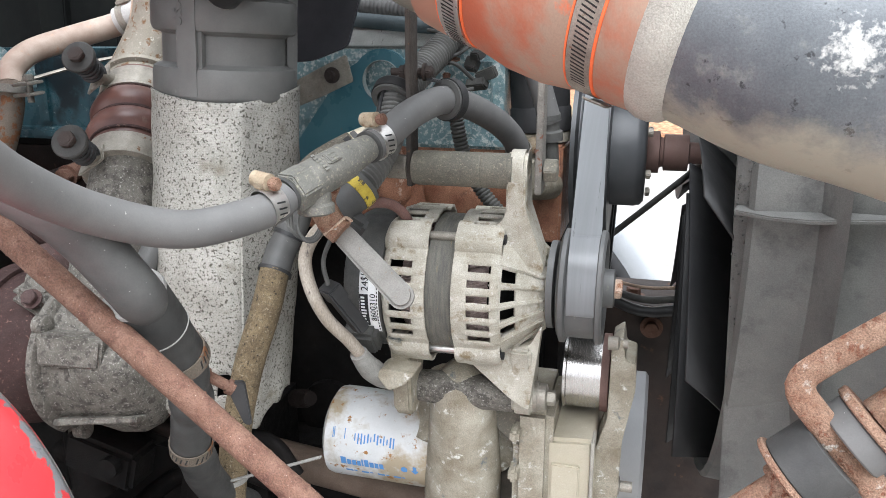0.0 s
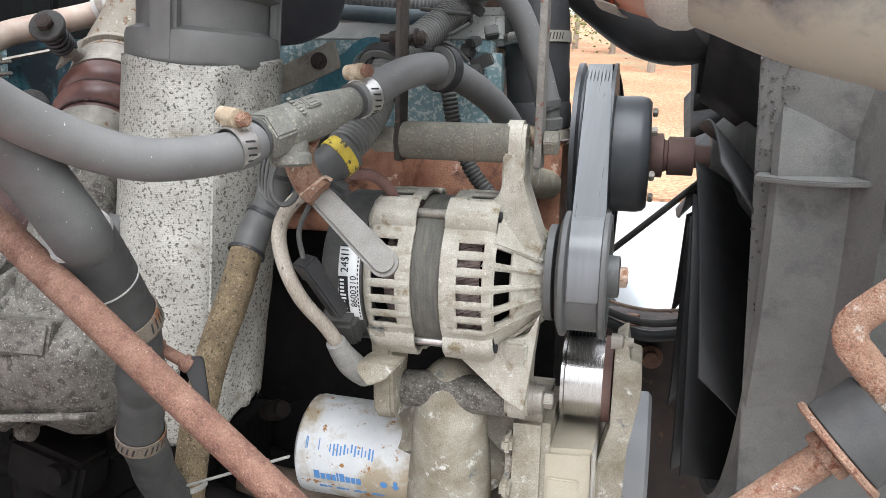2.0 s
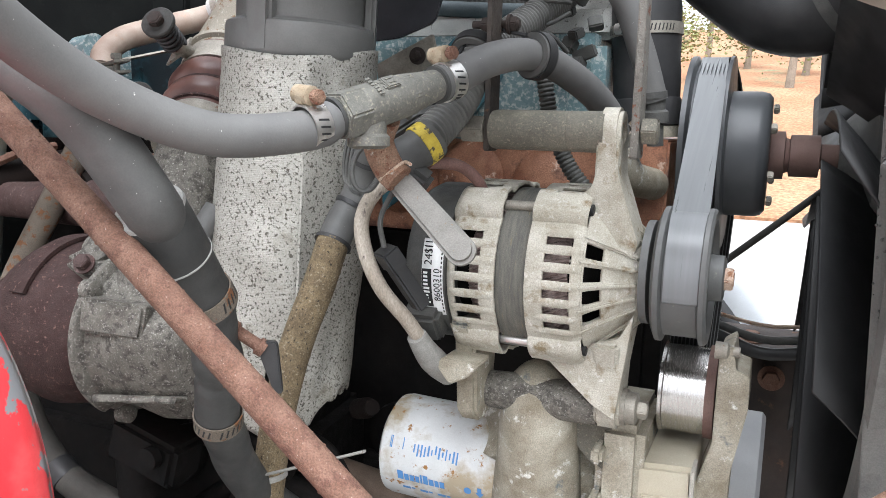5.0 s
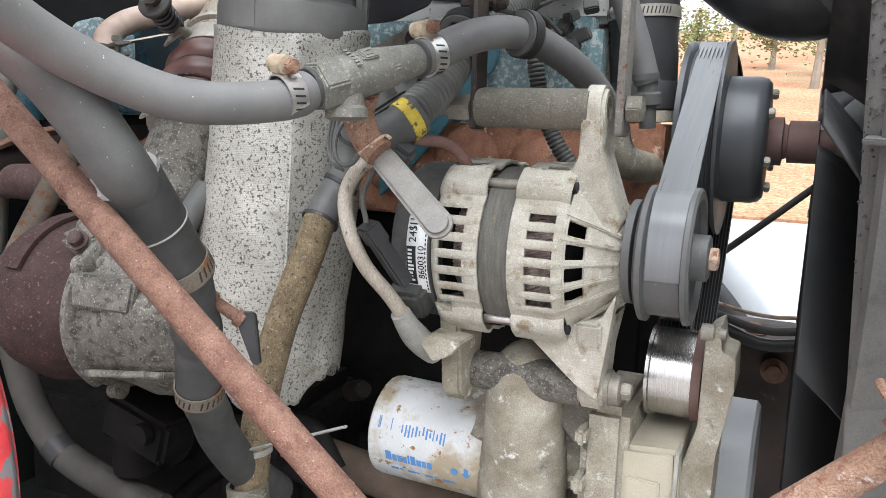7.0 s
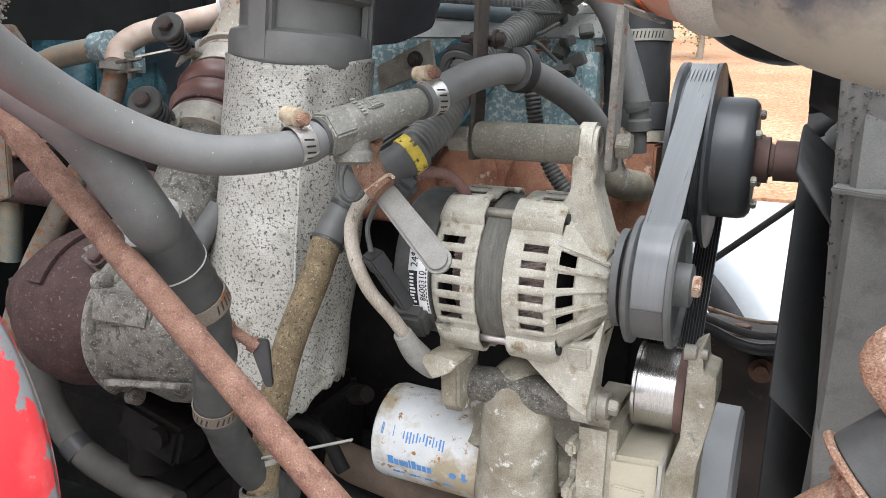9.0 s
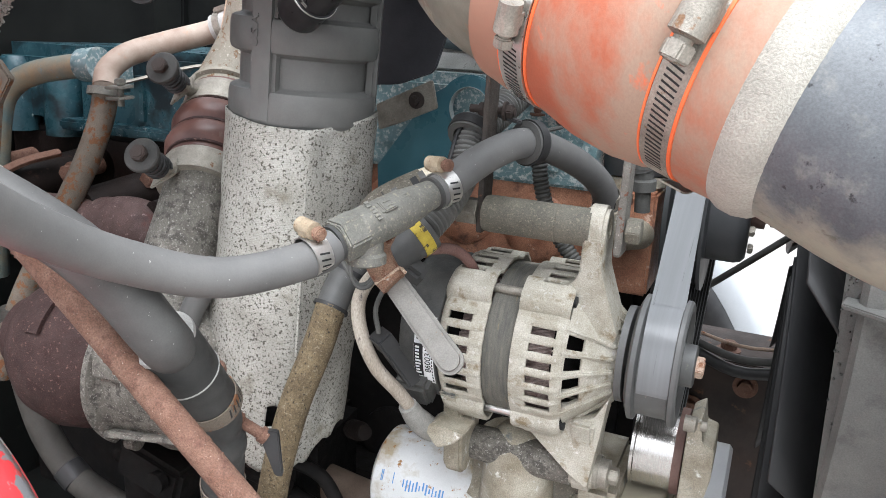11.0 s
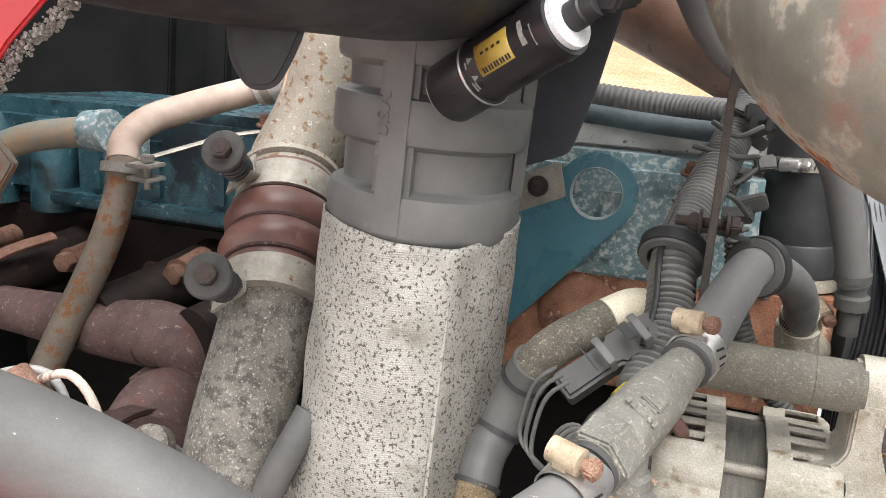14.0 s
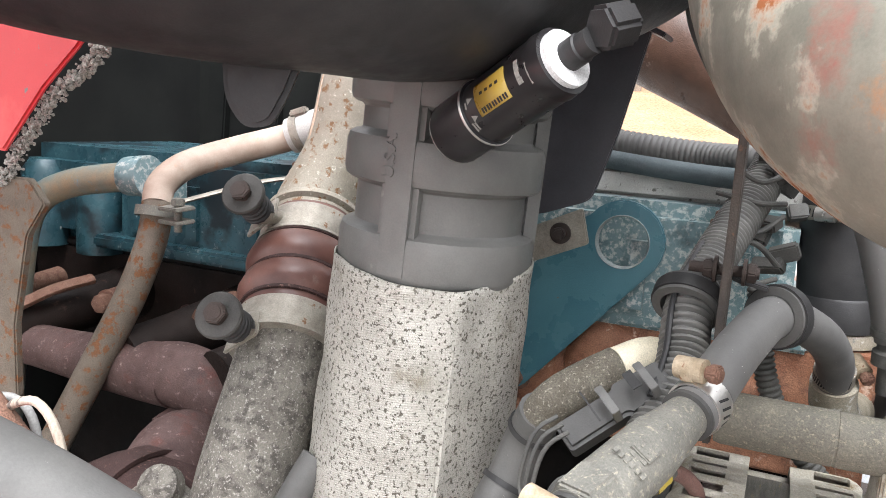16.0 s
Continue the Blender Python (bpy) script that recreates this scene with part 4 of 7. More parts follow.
bm = bmesh.new()
sweep(bm, [TC + Vector((0.03, -0.01, 0.012)), (-0.70, 0.90, 1.425), (-0.64, 0.948, 1.432)], 0.006, 10, 0.01, flat=0.4)
part("stay", bm, STEEL_DULL, tube_a)
tube_b = thing("coolant_return_tube", (-0.95, 0.87, 1.40), "blue-green and rusty steel coolant tube", "pipe")
bm = bmesh.new()
sweep(bm, [(-0.846, 0.872, 1.418), (-0.90, 0.87, 1.411), (-0.955, 0.868, 1.40), (-0.995, 0.862, 1.38), (-1.01, 0.85, 1.34), (-1.02, 0.84, 1.22), (-1.03, 0.835, 1.1)], 0.0165, 20, 0.01)
part("tube", bm, surface("patina_tube", (0.10, 0.19, 0.21), (0.30, 0.22, 0.13), 16, (0.45, 0.7), metal=0.2, spots=((0.16, 0.25, 0.28), 60, 0.6, 0.08, 0.5), bump=0.3), tube_b)
bm = bmesh.new()
lathe(bm, (-0.868, 0.872, 1.416), (1, 0, 0.1), [(0, 0.017), (0, 0.022), (0.03, 0.023), (0.03, 0.017)], 24)
block(bm, (-0.842, 0.90, 1.405), (0.02, 0.06, 0.05), bevel=0.006)
part("collar", bm, TEAL, tube_b)

# ---- air intake: moulded rubber hose in a heat wrap ----
SA, SB = Vector((-0.428, 0.735, 1.390)), unit((0.055, 0.0, 1.0))


intake = thing("air_intake_hose", SA, "ribbed black moulded-rubber air intake hose", "hose")
bm = bmesh.new()
body = [(-0.05, 0.064), (0.0, 0.066), (0.003, 0.0695), (0.008, 0.0712), (0.028, 0.0712), (0.0335, 0.0698), (0.0355, 0.0665), (0.0362, 0.0630), (0.038, 0.0612), (0.064, 0.0612), (0.0658, 0.0630), (0.0665, 0.0665), (0.0685, 0.0698), (0.073, 0.0712), (0.092, 0.0712), (0.0975, 0.0698), (0.0995, 0.0665), (0.1002, 0.0630), (0.102, 0.0612), (0.116, 0.0612), (0.1178, 0.0630), (0.1185, 0.0665), (0.1205, 0.0698), (0.125, 0.0712), (0.146, 0.0712), (0.152, 0.067), (0.156, 0.063), (0.20, 0.063)]
lathe(bm, SA, SB, body, 72)
part("tube", bm, RUBBER_RIB, intake)
bm = bmesh.new()
u, v = basis(SB)
for a in (270, 25, 120):
    d = math.cos(radians(a)) * u + math.sin(radians(a)) * v
    e = SB.cross(d).normalized()
    prism(bm, rounded([(-0.0135, 0.004), (0.0135, 0.004), (0.0135, 0.165), (-0.0135, 0.165)], 0.005), SA + 0.0575 * d, e, SB, 0.0137, 0.004)
part("rib_strap", bm, RUBBER_RIB, intake, "vertical moulded strap across the ribs")
# moulded letters on the vertical strap
a = radians(270)
d = math.cos(a) * u + math.sin(a) * v
e = SB.cross(d).normalized()
mm = Matrix((SB, -e, d)).transposed().to_4x4()
mm.translation = 0.0718 * d + 0.072 * SB - 0.004 * e
lettering("moulded_letters", "U.S.A.", 0.012, mm, RUBBER_RIB, intake, 0.0005)

# the woven wrap: a loose sleeve, ragged at its lower edge
wrap = thing("heat_wrap", (-0.45, 0.735, 1.06), "silvery woven heat-shield sleeve with black flecks and ragged hem", "heat shield")
bm = bmesh.new()
uvl = bm.loops.layers.uv.new("UVMap")
seg, rows = 96, 60
cyl = []
for j in range(rows + 1):
    t = j / rows
    ring = []
    for k in range(seg + 1):
        a = 2 * math.pi * k / seg
        top_z = 1.398 + 0.006 * math.sin(a * 2 + 0.5)
        low_z = 1.050 + 0.018 * math.sin(a * 3 + 1.0) + 0.003 * math.sin(a * 17) + 0.0015 * math.sin(a * 31 + 1)
        z = top_z + (low_z - top_z) * t
        cx = -0.428 + 0.055 * (z - 1.392) - 0.018 * t * t
        r = 0.0725 + 0.006 * t
        fold = math.exp(-((((math.degrees(a) - 308) + 180) % 360 - 180) / 9) ** 2)
        r += 0.0045 * fold - 0.004 * math.exp(-((((math.degrees(a) - 332) + 180) % 360 - 180) / 22) ** 2)
        r += 0.0025 * noise.noise(Vector((math.cos(a) * 3, math.sin(a) * 3, z * 22))) + 0.005 * t * noise.noise(Vector((math.cos(a) * 2, math.sin(a) * 2, z * 9)))
        ring.append((bm.verts.new((cx + r * math.cos(a), 0.735 + r * math.sin(a), z)), (r * a, z)))
    cyl.append(ring)
for j in range(rows):
    for k in range(seg):
        q = [cyl[j][k], cyl[j + 1][k], cyl[j + 1][k + 1], cyl[j][k + 1]]
        ang = 360 * k / seg
        if j in range(47, 51) and 296 < ang < 304:
            continue
        f = bm.faces.new([w[0] for w in q])
        for lp, w in zip(f.loops, q):
            lp[uvl].uv = w[1]
bmesh.ops.remove_doubles(bm, verts=bm.verts, dist=0.0001)
sleeve = part("sleeve", bm, HEAT_CLOTH, wrap)
md = sleeve.modifiers.new("cloth", "SOLIDIFY")
md.thickness, md.offset = 0.0014, 1
bm = bmesh.new()
a = radians(308)
sweep(bm, [(-0.428 + 0.055 * (z - 1.392) + (0.0768 + 0.010 * (1.39 - z)) * math.cos(a), 0.735 + (0.0768 + 0.010 * (1.39 - z)) * math.sin(a), z) for z in (1.388, 1.32, 1.25, 1.18, 1.12)], 0.0016, 8, 0.01, flat=0.6)
part("seam", bm, surface("cloth_fold", (0.30, 0.29, 0.255), (0.40, 0.385, 0.345), 200, (0.6, 0.8), spots=((0.1, 0.09, 0.075), 300, 0.56, 0.04, 0.9)), wrap, "folded stitched seam")

# black air cleaner above the intake hose
cleaner = thing("air_cleaner_duct", (-0.45, 0.60, 1.53), "large smooth black plastic air cleaner duct overhead", "air duct")
bm = bmesh.new()
sweep(bm, [(-0.27, 0.90, 1.76), (-0.34, 0.79, 1.665), (-0.395, 0.66, 1.626), (-0.43, 0.56, 1.622), (-0.48, 0.50, 1.625), (-0.55, 0.475, 1.637), (-0.65, 0.475, 1.66), (-0.80, 0.49, 1.70), (-1.1, 0.53, 1.76)], 0.100, 56, 0.012)
part("duct", bm, PLASTIC, cleaner)
bm = bmesh.new()
lathe(bm, (-0.425, 0.735, 1.545), (0.03, 0, 1), [(0, 0.06), (0, 0.069), (0.06, 0.071)], 44)
part("spigot", bm, PLASTIC, cleaner)
bm = bmesh.new()
prism(bm, rounded([(-0.022, 0.03), (0.030, 0.03), (0.016, -0.012), (0.006, -0.032), (-0.008, -0.034), (-0.018, -0.02)], 0.008), (-0.452, 0.558, 1.525), (1, 0.5, 0), (0, 0, 1), 0.012, 0.003)
part("lug", bm, PLASTIC, cleaner)

# dark steel bracket plate beside the intake
plate = thing("steel_bracket", (-0.36, 0.86, 1.40), "black painted steel bracket plate with a bolted dull steel foot", "bracket")
bm = bmesh.new()
prism(bm, rounded([(-0.325, 1.60), (-0.308, 1.585), (-0.327, 1.50), (-0.345, 1.442), (-0.388, 1.426), (-0.46, 1.420), (-0.46, 1.60)], 0.008), (0, 0.87, 0), (1, 0, 0), (0, 0, 1), 0.005, 0.001)
block(bm, (-0.315, 0.862, 1.585), (0.045, 0.04, 0.004), (0, 25, 0), 0.001)
part("plate", bm, BLACK_PAINT, plate)
bm = bmesh.new()
prism(bm, rounded([(-0.045, -0.041), (-0.012, -0.028), (0.028, -0.010), (0.020, 0.021), (-0.012, 0.006), (-0.050, -0.012)], 0.003), (-0.376, 0.890, 1.412), (1, 0, 0), (0, 0, 1), 0.005, 0.001)
part("foot", bm, STEEL_DULL, plate, "dull brown-grey steel foot")
bm = bmesh.new()
hex_bolt(bm, (-0.3735, 0.885, 1.409), (0, -1, 0), 0.0062, 0.008, 0.0095)
part("bolt", bm, CHASSIS, plate)

# air restriction indicator
ind = thing("air_filter_indicator", (-0.35, 0.63, 1.49), "black air-filter indicator cylinder with yellow window and white cap", "gauge")
I0, I1 = Vector((-0.389, 0.668, 1.493)), Vector((-0.3105, 0.628, 1.538))
ia = unit(I1 - I0)
IL = (I1 - I0).length
bm = bmesh.new()
KR = 0.95
lathe(bm, I0, ia, [(0, 0.006), (0, 0.0195 * KR), (0.003, 0.0212 * KR), (0.031, 0.0212 * KR), (0.0315, 0.0221 * KR), (0.0335, 0.0221 * KR), (0.034, 0.0205 * KR), (IL - 0.012, 0.0205 * KR), (IL - 0.010, 0.0212 * KR), (IL - 0.002, 0.0203 * KR)], 44)
part("body", bm, surface("gloss_black_plastic", (0.014, 0.013, 0.014), (0.026, 0.024, 0.025), 40, (0.25, 0.45), grain=0.05, bump=0.03), ind)
bm = bmesh.new()
lathe(bm, I0, ia, [(0.0316, 0.0215 * KR), (0.0320, 0.0226 * KR), (0.0332, 0.0226 * KR), (0.0336, 0.0215 * KR)], 44)
lathe(bm, I0, ia, [(-0.0004, 0.0190 * KR), (-0.0002, 0.0197 * KR), (0.0006, 0.0198 * KR), (0.0008, 0.0190 * KR)], 44)
part("clear_ring", bm, STEEL, ind, "thin pale rings")
bm = bmesh.new()
lathe(bm, I0, ia, [(IL - 0.003, 0.010), (IL - 0.003, 0.0165), (IL + 0.0015, 0.0165), (IL + 0.0025, 0.012)], 36)
part("cap", bm, surface("white_cap", (0.62, 0.62, 0.62), (0.72, 0.72, 0.72), 60, (0.4, 0.6)), ind, "white end cap")
side = unit(ia.cross((0, 0, 1)))
upi = unit(side.cross(ia))


def on_body(al, ang, r):
    d = math.cos(radians(ang)) * side + math.sin(radians(ang)) * upi
    return I0 + al * ia + r * d, d


bm = bmesh.new()
vs = [[bm.verts.new(on_body(al, ang, 0.0209 * KR)[0]) for al in (0.045, 0.058, 0.071)] for ang in range(-30, 27, 4)]
for p, q in zip(vs, vs[1:]):
    for i in range(2):
        bm.faces.new((p[i], p[i + 1], q[i + 1], q[i]))
win = part("scale_window", bm, YELLOW_GAUGE, ind, "yellow scale window")
md = win.modifiers.new("thick", "SOLIDIFY")
md.thickness = 0.0004
bm = bmesh.new()
for k in range(5):
    c, d = on_body(0.0478 + 0.0045 * k, -22, 0.0212 * KR)
    bars(bm, c, ia, ia.cross(d), [(0, -0.0016, 0.0012, 0.0032), (0.002, -0.0016, 0.0012, 0.0032)])
    if k < 4:
        c, d = on_body(0.0500 + 0.0045 * k, 6, 0.0212 * KR)
        bars(bm, c, ia, ia.cross(d), [(0, -0.0008, 0.0022, 0.0016)])
tagged(part("scale_print", bm, BLACK_PRINT, ind), "small dark scale marks", kind="stuff")
bm = bmesh.new()
for al, ang, wdt, hgt in ((0.079, 16, 0.0036, 0.0036), (0.079, 27, 0.0030, 0.0036), (0.079, 37, 0.0034, 0.0036), (0.079, 47, 0.0030, 0.0030), (0.087, 10, 0.0010, 0.0060), (0.087, 28, 0.0010, 0.0060), (0.0895, 12, 0.0010, 0.0050), (0.0895, 30, 0.0010, 0.0050), (0.0355, -6, 0.0011, 0.0060), (0.0375, -6, 0.0011, 0.0050), (0.0360, 34, 0.0010, 0.0040)):
    c, d = on_body(al, ang - 32, 0.0207 * KR)
    bars(bm, c, ia, ia.cross(d), [(0, -hgt / 2, wdt, hgt)])
for ang in (-24, 8):
    c, d = on_body(0.0405, ang, 0.0207 * KR)
    prism(bm, [(-0.0022, -0.002), (0.0022, 0.0), (-0.0022, 0.002)], c, ia, ia.cross(d), 0.0003, 0)
tagged(part("print", bm, TIE, ind), "white printed marks", kind="stuff")
bm = bmesh.new()
lathe(bm, I1, ia, [(0, 0.0085), (0.012, 0.0085), (0.013, 0.0075), (0.020, 0.0075)], 20)
ea = unit((0.55, 0.75, 0.25))
eu, ev = basis(ea)
prism(bm, hexagon(0.0130), I1 + 0.022 * ia + Vector((0.002, -0.004, 0.004)), eu, ev, 0.020, 0.0022)
part("elbow", bm, PLASTIC, ind, "black hex elbow fitting")
bm = bmesh.new()
lathe(bm, (-0.315, 0.690, 1.562), (0.15, 0.1, -1), [(0, 0.006)] + [(0.0012 * k, 0.0078 if k % 2 else 0.0068) for k in range(1, 9)] + [(0.011, 0.005)], 20)
part("threaded_stub", bm, SHAFT, ind, "brown threaded stub")

# ---- coolant hoses ----
hose = thing("coolant_hose", (-0.33, 0.45, 1.32), "thick grey rubber coolant hose, dusty with pale specks", "hose", "coolant hoses")
bm = bmesh.new()
sweep(bm, [(-0.35, 0.04, 1.535), (-0.318, 0.13, 1.495), (-0.307, 0.208, 1.455), (-0.310, 0.273, 1.418), (-0.324, 0.334, 1.379), (-0.320, 0.392, 1.3475), (-0.2955, 0.447, 1.3275), (-0.2674, 0.505, 1.3305), (-0.2605, 0.5218, 1.3383)], 0.0130, 32, 0.006)
part("tube", bm, RUBBER, hose)
bm = bmesh.new()
lathe(bm, (-0.2603, 0.5222, 1.3384), (0.035, 0.087, 0.030), [(-0.0015, 0.0105), (-0.0015, 0.0135), (0.0012, 0.0135), (0.0012, 0.0105)], 32)
part("cut_end", bm, RUBBER_DARK, hose)

F0, F1 = Vector((-0.2605, 0.5218, 1.3383)), Vector((-0.2262, 0.6085, 1.3642))
fit_dir = unit(F1 - F0)
FL = (F1 - F0).length
fitting = thing("hose_tee_fitting", (F0 + F1) / 2, "grey dusty hexagonal tee fitting joining two coolant hoses", "pipe fitting")
u, v = basis(fit_dir)
bm = bmesh.new()
lathe(bm, F0 - 0.012 * fit_dir, fit_dir, [(0, 0.009), (0, 0.0112), (0.014, 0.0112), (0.0145, 0.0135), (0.018, 0.0135)], 30)
lathe(bm, F0 + 0.020 * fit_dir, fit_dir, [(0, 0.010), (0, 0.0152), (0.004, 0.0160), (0.008, 0.0158), (0.040, 0.0152), (0.046, 0.0146), (0.060, 0.0128), (FL - 0.022, 0.0112), (FL, 0.0112)], 30)
part("body", bm, GREY_FITTING, fitting)
for d, k, size in ((0.003, 0.020, 0.0172), (0.055, 0.014, 0.0158)):
    bm = bmesh.new()
    prism(bm, hexagon(size), F0 + d * fit_dir, u, v, k, 0.0014)
    part("hex_nut", bm, GREY_FITTING, fitting)
to_cam = unit(Vector((0.12, -0.6, 0.35)))
to_cam = unit(to_cam - to_cam.dot(fit_dir) * fit_dir)
across = fit_dir.cross(to_cam)
c = F0 + 0.034 * fit_dir
bm = bmesh.new()
prism(bm, rounded([(-0.006, -0.005), (0.006, -0.005), (0.006, 0.006), (-0.006, 0.006)], 0.001), c + 0.0172 * to_cam + 0.012 * fit_dir, fit_dir, -across, -0.004, 0.0008)
for k in range(2):
    prism(bm, [(-0.003, -0.002 + 0.004 * k), (0.003, -0.002 + 0.004 * k), (0.003, -0.001 + 0.004 * k), (-0.003, -0.001 + 0.004 * k)], c + 0.0178 * to_cam + 0.012 * fit_dir, fit_dir, -across, -0.001, 0)
bars(bm, c + 0.0162 * to_cam - 0.004 * fit_dir, across, fit_dir, [(-0.010 + 0.0032 * k, 0.001, 0.0019, 0.0036) for k in range(6)], -0.0008)
bars(bm, c + 0.0160 * to_cam + 0.003 * fit_dir, across, fit_dir, [(-0.004, 0.0, 0.0026, 0.0026), (0.001, 0.001, 0.003, 0.0024)], -0.0008)
tagged(part("cast_mark", bm, GREY_FITTING, fitting), "raised casting marks", kind="stuff")
bm = bmesh.new()
lathe(bm, F0 + 0.030 * fit_dir, (0.05, -0.02, -1), [(0, 0.0125), (0.018, 0.0125), (0.020, 0.0145), (0.026, 0.0145), (0.028, 0.010)], 24)
part("branch", bm, GREY_FITTING, fitting)
hose_clamp("hose_clamp", F0 - 0.017 * fit_dir, fit_dir, 0.0131, "rusty worm-drive hose clamp with a tan housing", angle=97, screw=RUST_BRIGHT, material=STEEL, big=0.95)
hose_clamp("hose_clamp", F1 + 0.012 * fit_dir, fit_dir, 0.0134, "worm-drive hose clamp with a dusty tan housing", angle=86, material=STEEL, screw=RUST, big=0.95)
hose2 = thing("coolant_hose", (-0.19, 0.70, 1.39), "grey rubber coolant hose curving behind the alternator bracket", "hose", "coolant hoses")
bm = bmesh.new()
sweep(bm, [F1, (-0.2217, 0.620, 1.3680), (-0.2068, 0.676, 1.3880), (-0.1910, 0.736, 1.3940), (-0.1640, 0.795, 1.3740), (-0.1480, 0.848, 1.3460), (-0.1434, 0.876, 1.3180)], 0.0133, 32, 0.005)
part("tube", bm, RUBBER, hose2)
bm = bmesh.new()
lathe(bm, F1, fit_dir, [(-0.0015, 0.0105), (-0.0015, 0.0138), (0.0012, 0.0138), (0.0012, 0.0105)], 32)
part("cut_end", bm, RUBBER_DARK, hose2)
hose_clamp("hose_clamp", (-0.1447, 0.870, 1.328), (0.04, 0.55, -0.83), 0.0135, "worm-drive hose clamp on the lower hose end", angle=150, material=STEEL_DULL, screw=RUST)
elb = thing("water_outlet_elbow", (-0.14, 0.85, 1.29), "cream-grey water outlet elbow on the cylinder head", "pipe fitting")
bm = bmesh.new()
sweep(bm, [(-0.1434, 0.876, 1.320), (-0.142, 0.886, 1.302), (-0.135, 0.905, 1.285), (-0.12, 0.96, 1.275)], 0.0175, 24, 0.006)
part("casting", bm, ALLOY_TAN, elb)

# rusty elbow and flattened tube under the tee
drain = thing("flattened_stay_tube", (-0.24, 0.59, 1.28), "grey flattened steel stay with a flaking rusty upper end", "bracket")
S0, S1 = Vector((-0.258, 0.590, 1.306)), Vector((-0.183, 0.560, 1.252))
sd = unit(S1 - S0)
bm = bmesh.new()
sweep(bm, [(-0.247, 0.568, 1.338), (-0.256, 0.576, 1.322), (-0.252, 0.584, 1.304), (-0.243, 0.584, 1.296)], 0.0115, 18, 0.004, flat=0.7)
part("rusty_end", bm, RUST_BRIGHT, drain, "flaking orange-rusty end")
bm = bmesh.new()
nrm = unit(Vector((0.1, -0.85, 0.45)) - Vector((0.1, -0.85, 0.45)).dot(sd) * sd)
wid = nrm.cross(sd)
L = (S1 - S0).length
out = [(0.010, -0.0085), (0.022, -0.0095), (L - 0.004, -0.0105)] + [(L - 0.004 + 0.0105 * math.sin(radians(a)), -0.0105 * math.cos(radians(a))) for a in range(15, 180, 15)] + [(L - 0.004, 0.0105), (0.022, 0.0095), (0.010, 0.0085)]
prism(bm, out, S0 - 0.003 * nrm, sd, wid, -0.0075, 0.0026)
part("flat_stay", bm, surface("dull_grey_stay", (0.15, 0.142, 0.127), (0.22, 0.21, 0.19), 40, (0.5, 0.75), spots=((0.22, 0.14, 0.09), 110, 0.66, 0.05, 0.9), grain=0.12, bump=0.25), drain)
bm = bmesh.new()
sweep(bm, [S0 + 0.012 * sd - 0.011 * wid + 0.006 * nrm, S0 + 0.015 * sd + 0.009 * nrm, S0 + 0.014 * sd + 0.011 * wid + 0.006 * nrm, S0 + 0.022 * sd + 0.013 * wid + 0.010 * nrm], 0.0013, 8, 0.003)
part("tie_wire", bm, RUST_PALE, drain, "twisted rusty tie wire")

# big dark hose with stepped sleeve on the left
low = thing("lower_coolant_hose", (-0.36, 0.47, 1.2), "large dark grey rubber hose with a stepped cuff and band clamps", "hose", "coolant hoses")
bm = bmesh.new()
sweep(bm, [(-0.575, 0.14, 1.545), (-0.5108, 0.2321, 1.4811), (-0.4584, 0.308, 1.4302), (-0.4141, 0.3607, 1.3909), (-0.3518, 0.392, 1.3470), (-0.3260, 0.4235, 1.2900), (-0.333, 0.441, 1.272)], 0.0172, 30, 0.008)
part("upper_hose", bm, RUBBER_MID, low)
bm = bmesh.new()
LD = unit((-0.001, 0.0485, -0.0667))
L0 = Vector((-0.3345, 0.4351, 1.2824))
lathe(bm, L0, LD, [(0, 0.018), (0, 0.0212), (0.003, 0.0216), (0.040, 0.0216), (0.043, 0.0205), (0.090, 0.0190), (0.092, 0.016)], 36)
part("cuff", bm, RUBBER_DARK, low)
bm = bmesh.new()
lathe(bm, L0, LD, [(-0.0015, 0.018), (-0.0015, 0.0214), (0.0015, 0.0220), (0.0020, 0.018)], 36)
lathe(bm, L0, LD, [(0.0395, 0.0210), (0.0400, 0.0220), (0.0410, 0.0220), (0.0415, 0.021)], 36)
part("pale_edge", bm, surface("pale_rubber_edge", (0.30, 0.29, 0.27), (0.36, 0.35, 0.33), 50, (0.6, 0.8)), low, "pale cut edges")
bm = bmesh.new()
sweep(bm, [L0 + 0.088 * LD, (-0.345, 0.505, 1.175), (-0.359, 0.522, 1.138), (-0.3682, 0.5325, 1.1116), (-0.376, 0.553, 1.083), (-0.3839, 0.5721, 1.056), (-0.392, 0.612, 1.01), (-0.40, 0.67, 0.96)], lambda s: 0.0168 + 0.0013 * math.sin(s * 160) * (1 if 0.02 < s < 0.07 else 0), 28, 0.004)
part("lower_hose", bm, RUBBER_DARK, low)
hose_clamp("hose_clamp", L0 + 0.080 * LD, LD, 0.0196, "rusty band clamp on the stepped rubber cuff", angle=50, material=TUBE_RUSTY, screw=RUST, housing=RUST)
hose_clamp("hose_clamp", (-0.3682, 0.5325, 1.1116), (-0.3, 0.4, -0.9), 0.0172, "band clamp on the lower hose", angle=95, material=TUBE_RUSTY, screw=RUST, housing=TUBE_RUSTY)
drainc = thing("drain_cock", (-0.32, 0.54, 1.16), "rusty drain cock with a dark blade-like tab", "valve")
bm = bmesh.new()
lathe(bm, (-0.347, 0.500, 1.203), (0.8, 0.55, -0.72), [(0, 0.0065), (0.022, 0.0065), (0.024, 0.0045), (0.040, 0.0045), (0.041, 0.0065), (0.046, 0.0065)], 18)
part("stem", bm, RUST, drainc)
bm = bmesh.new()
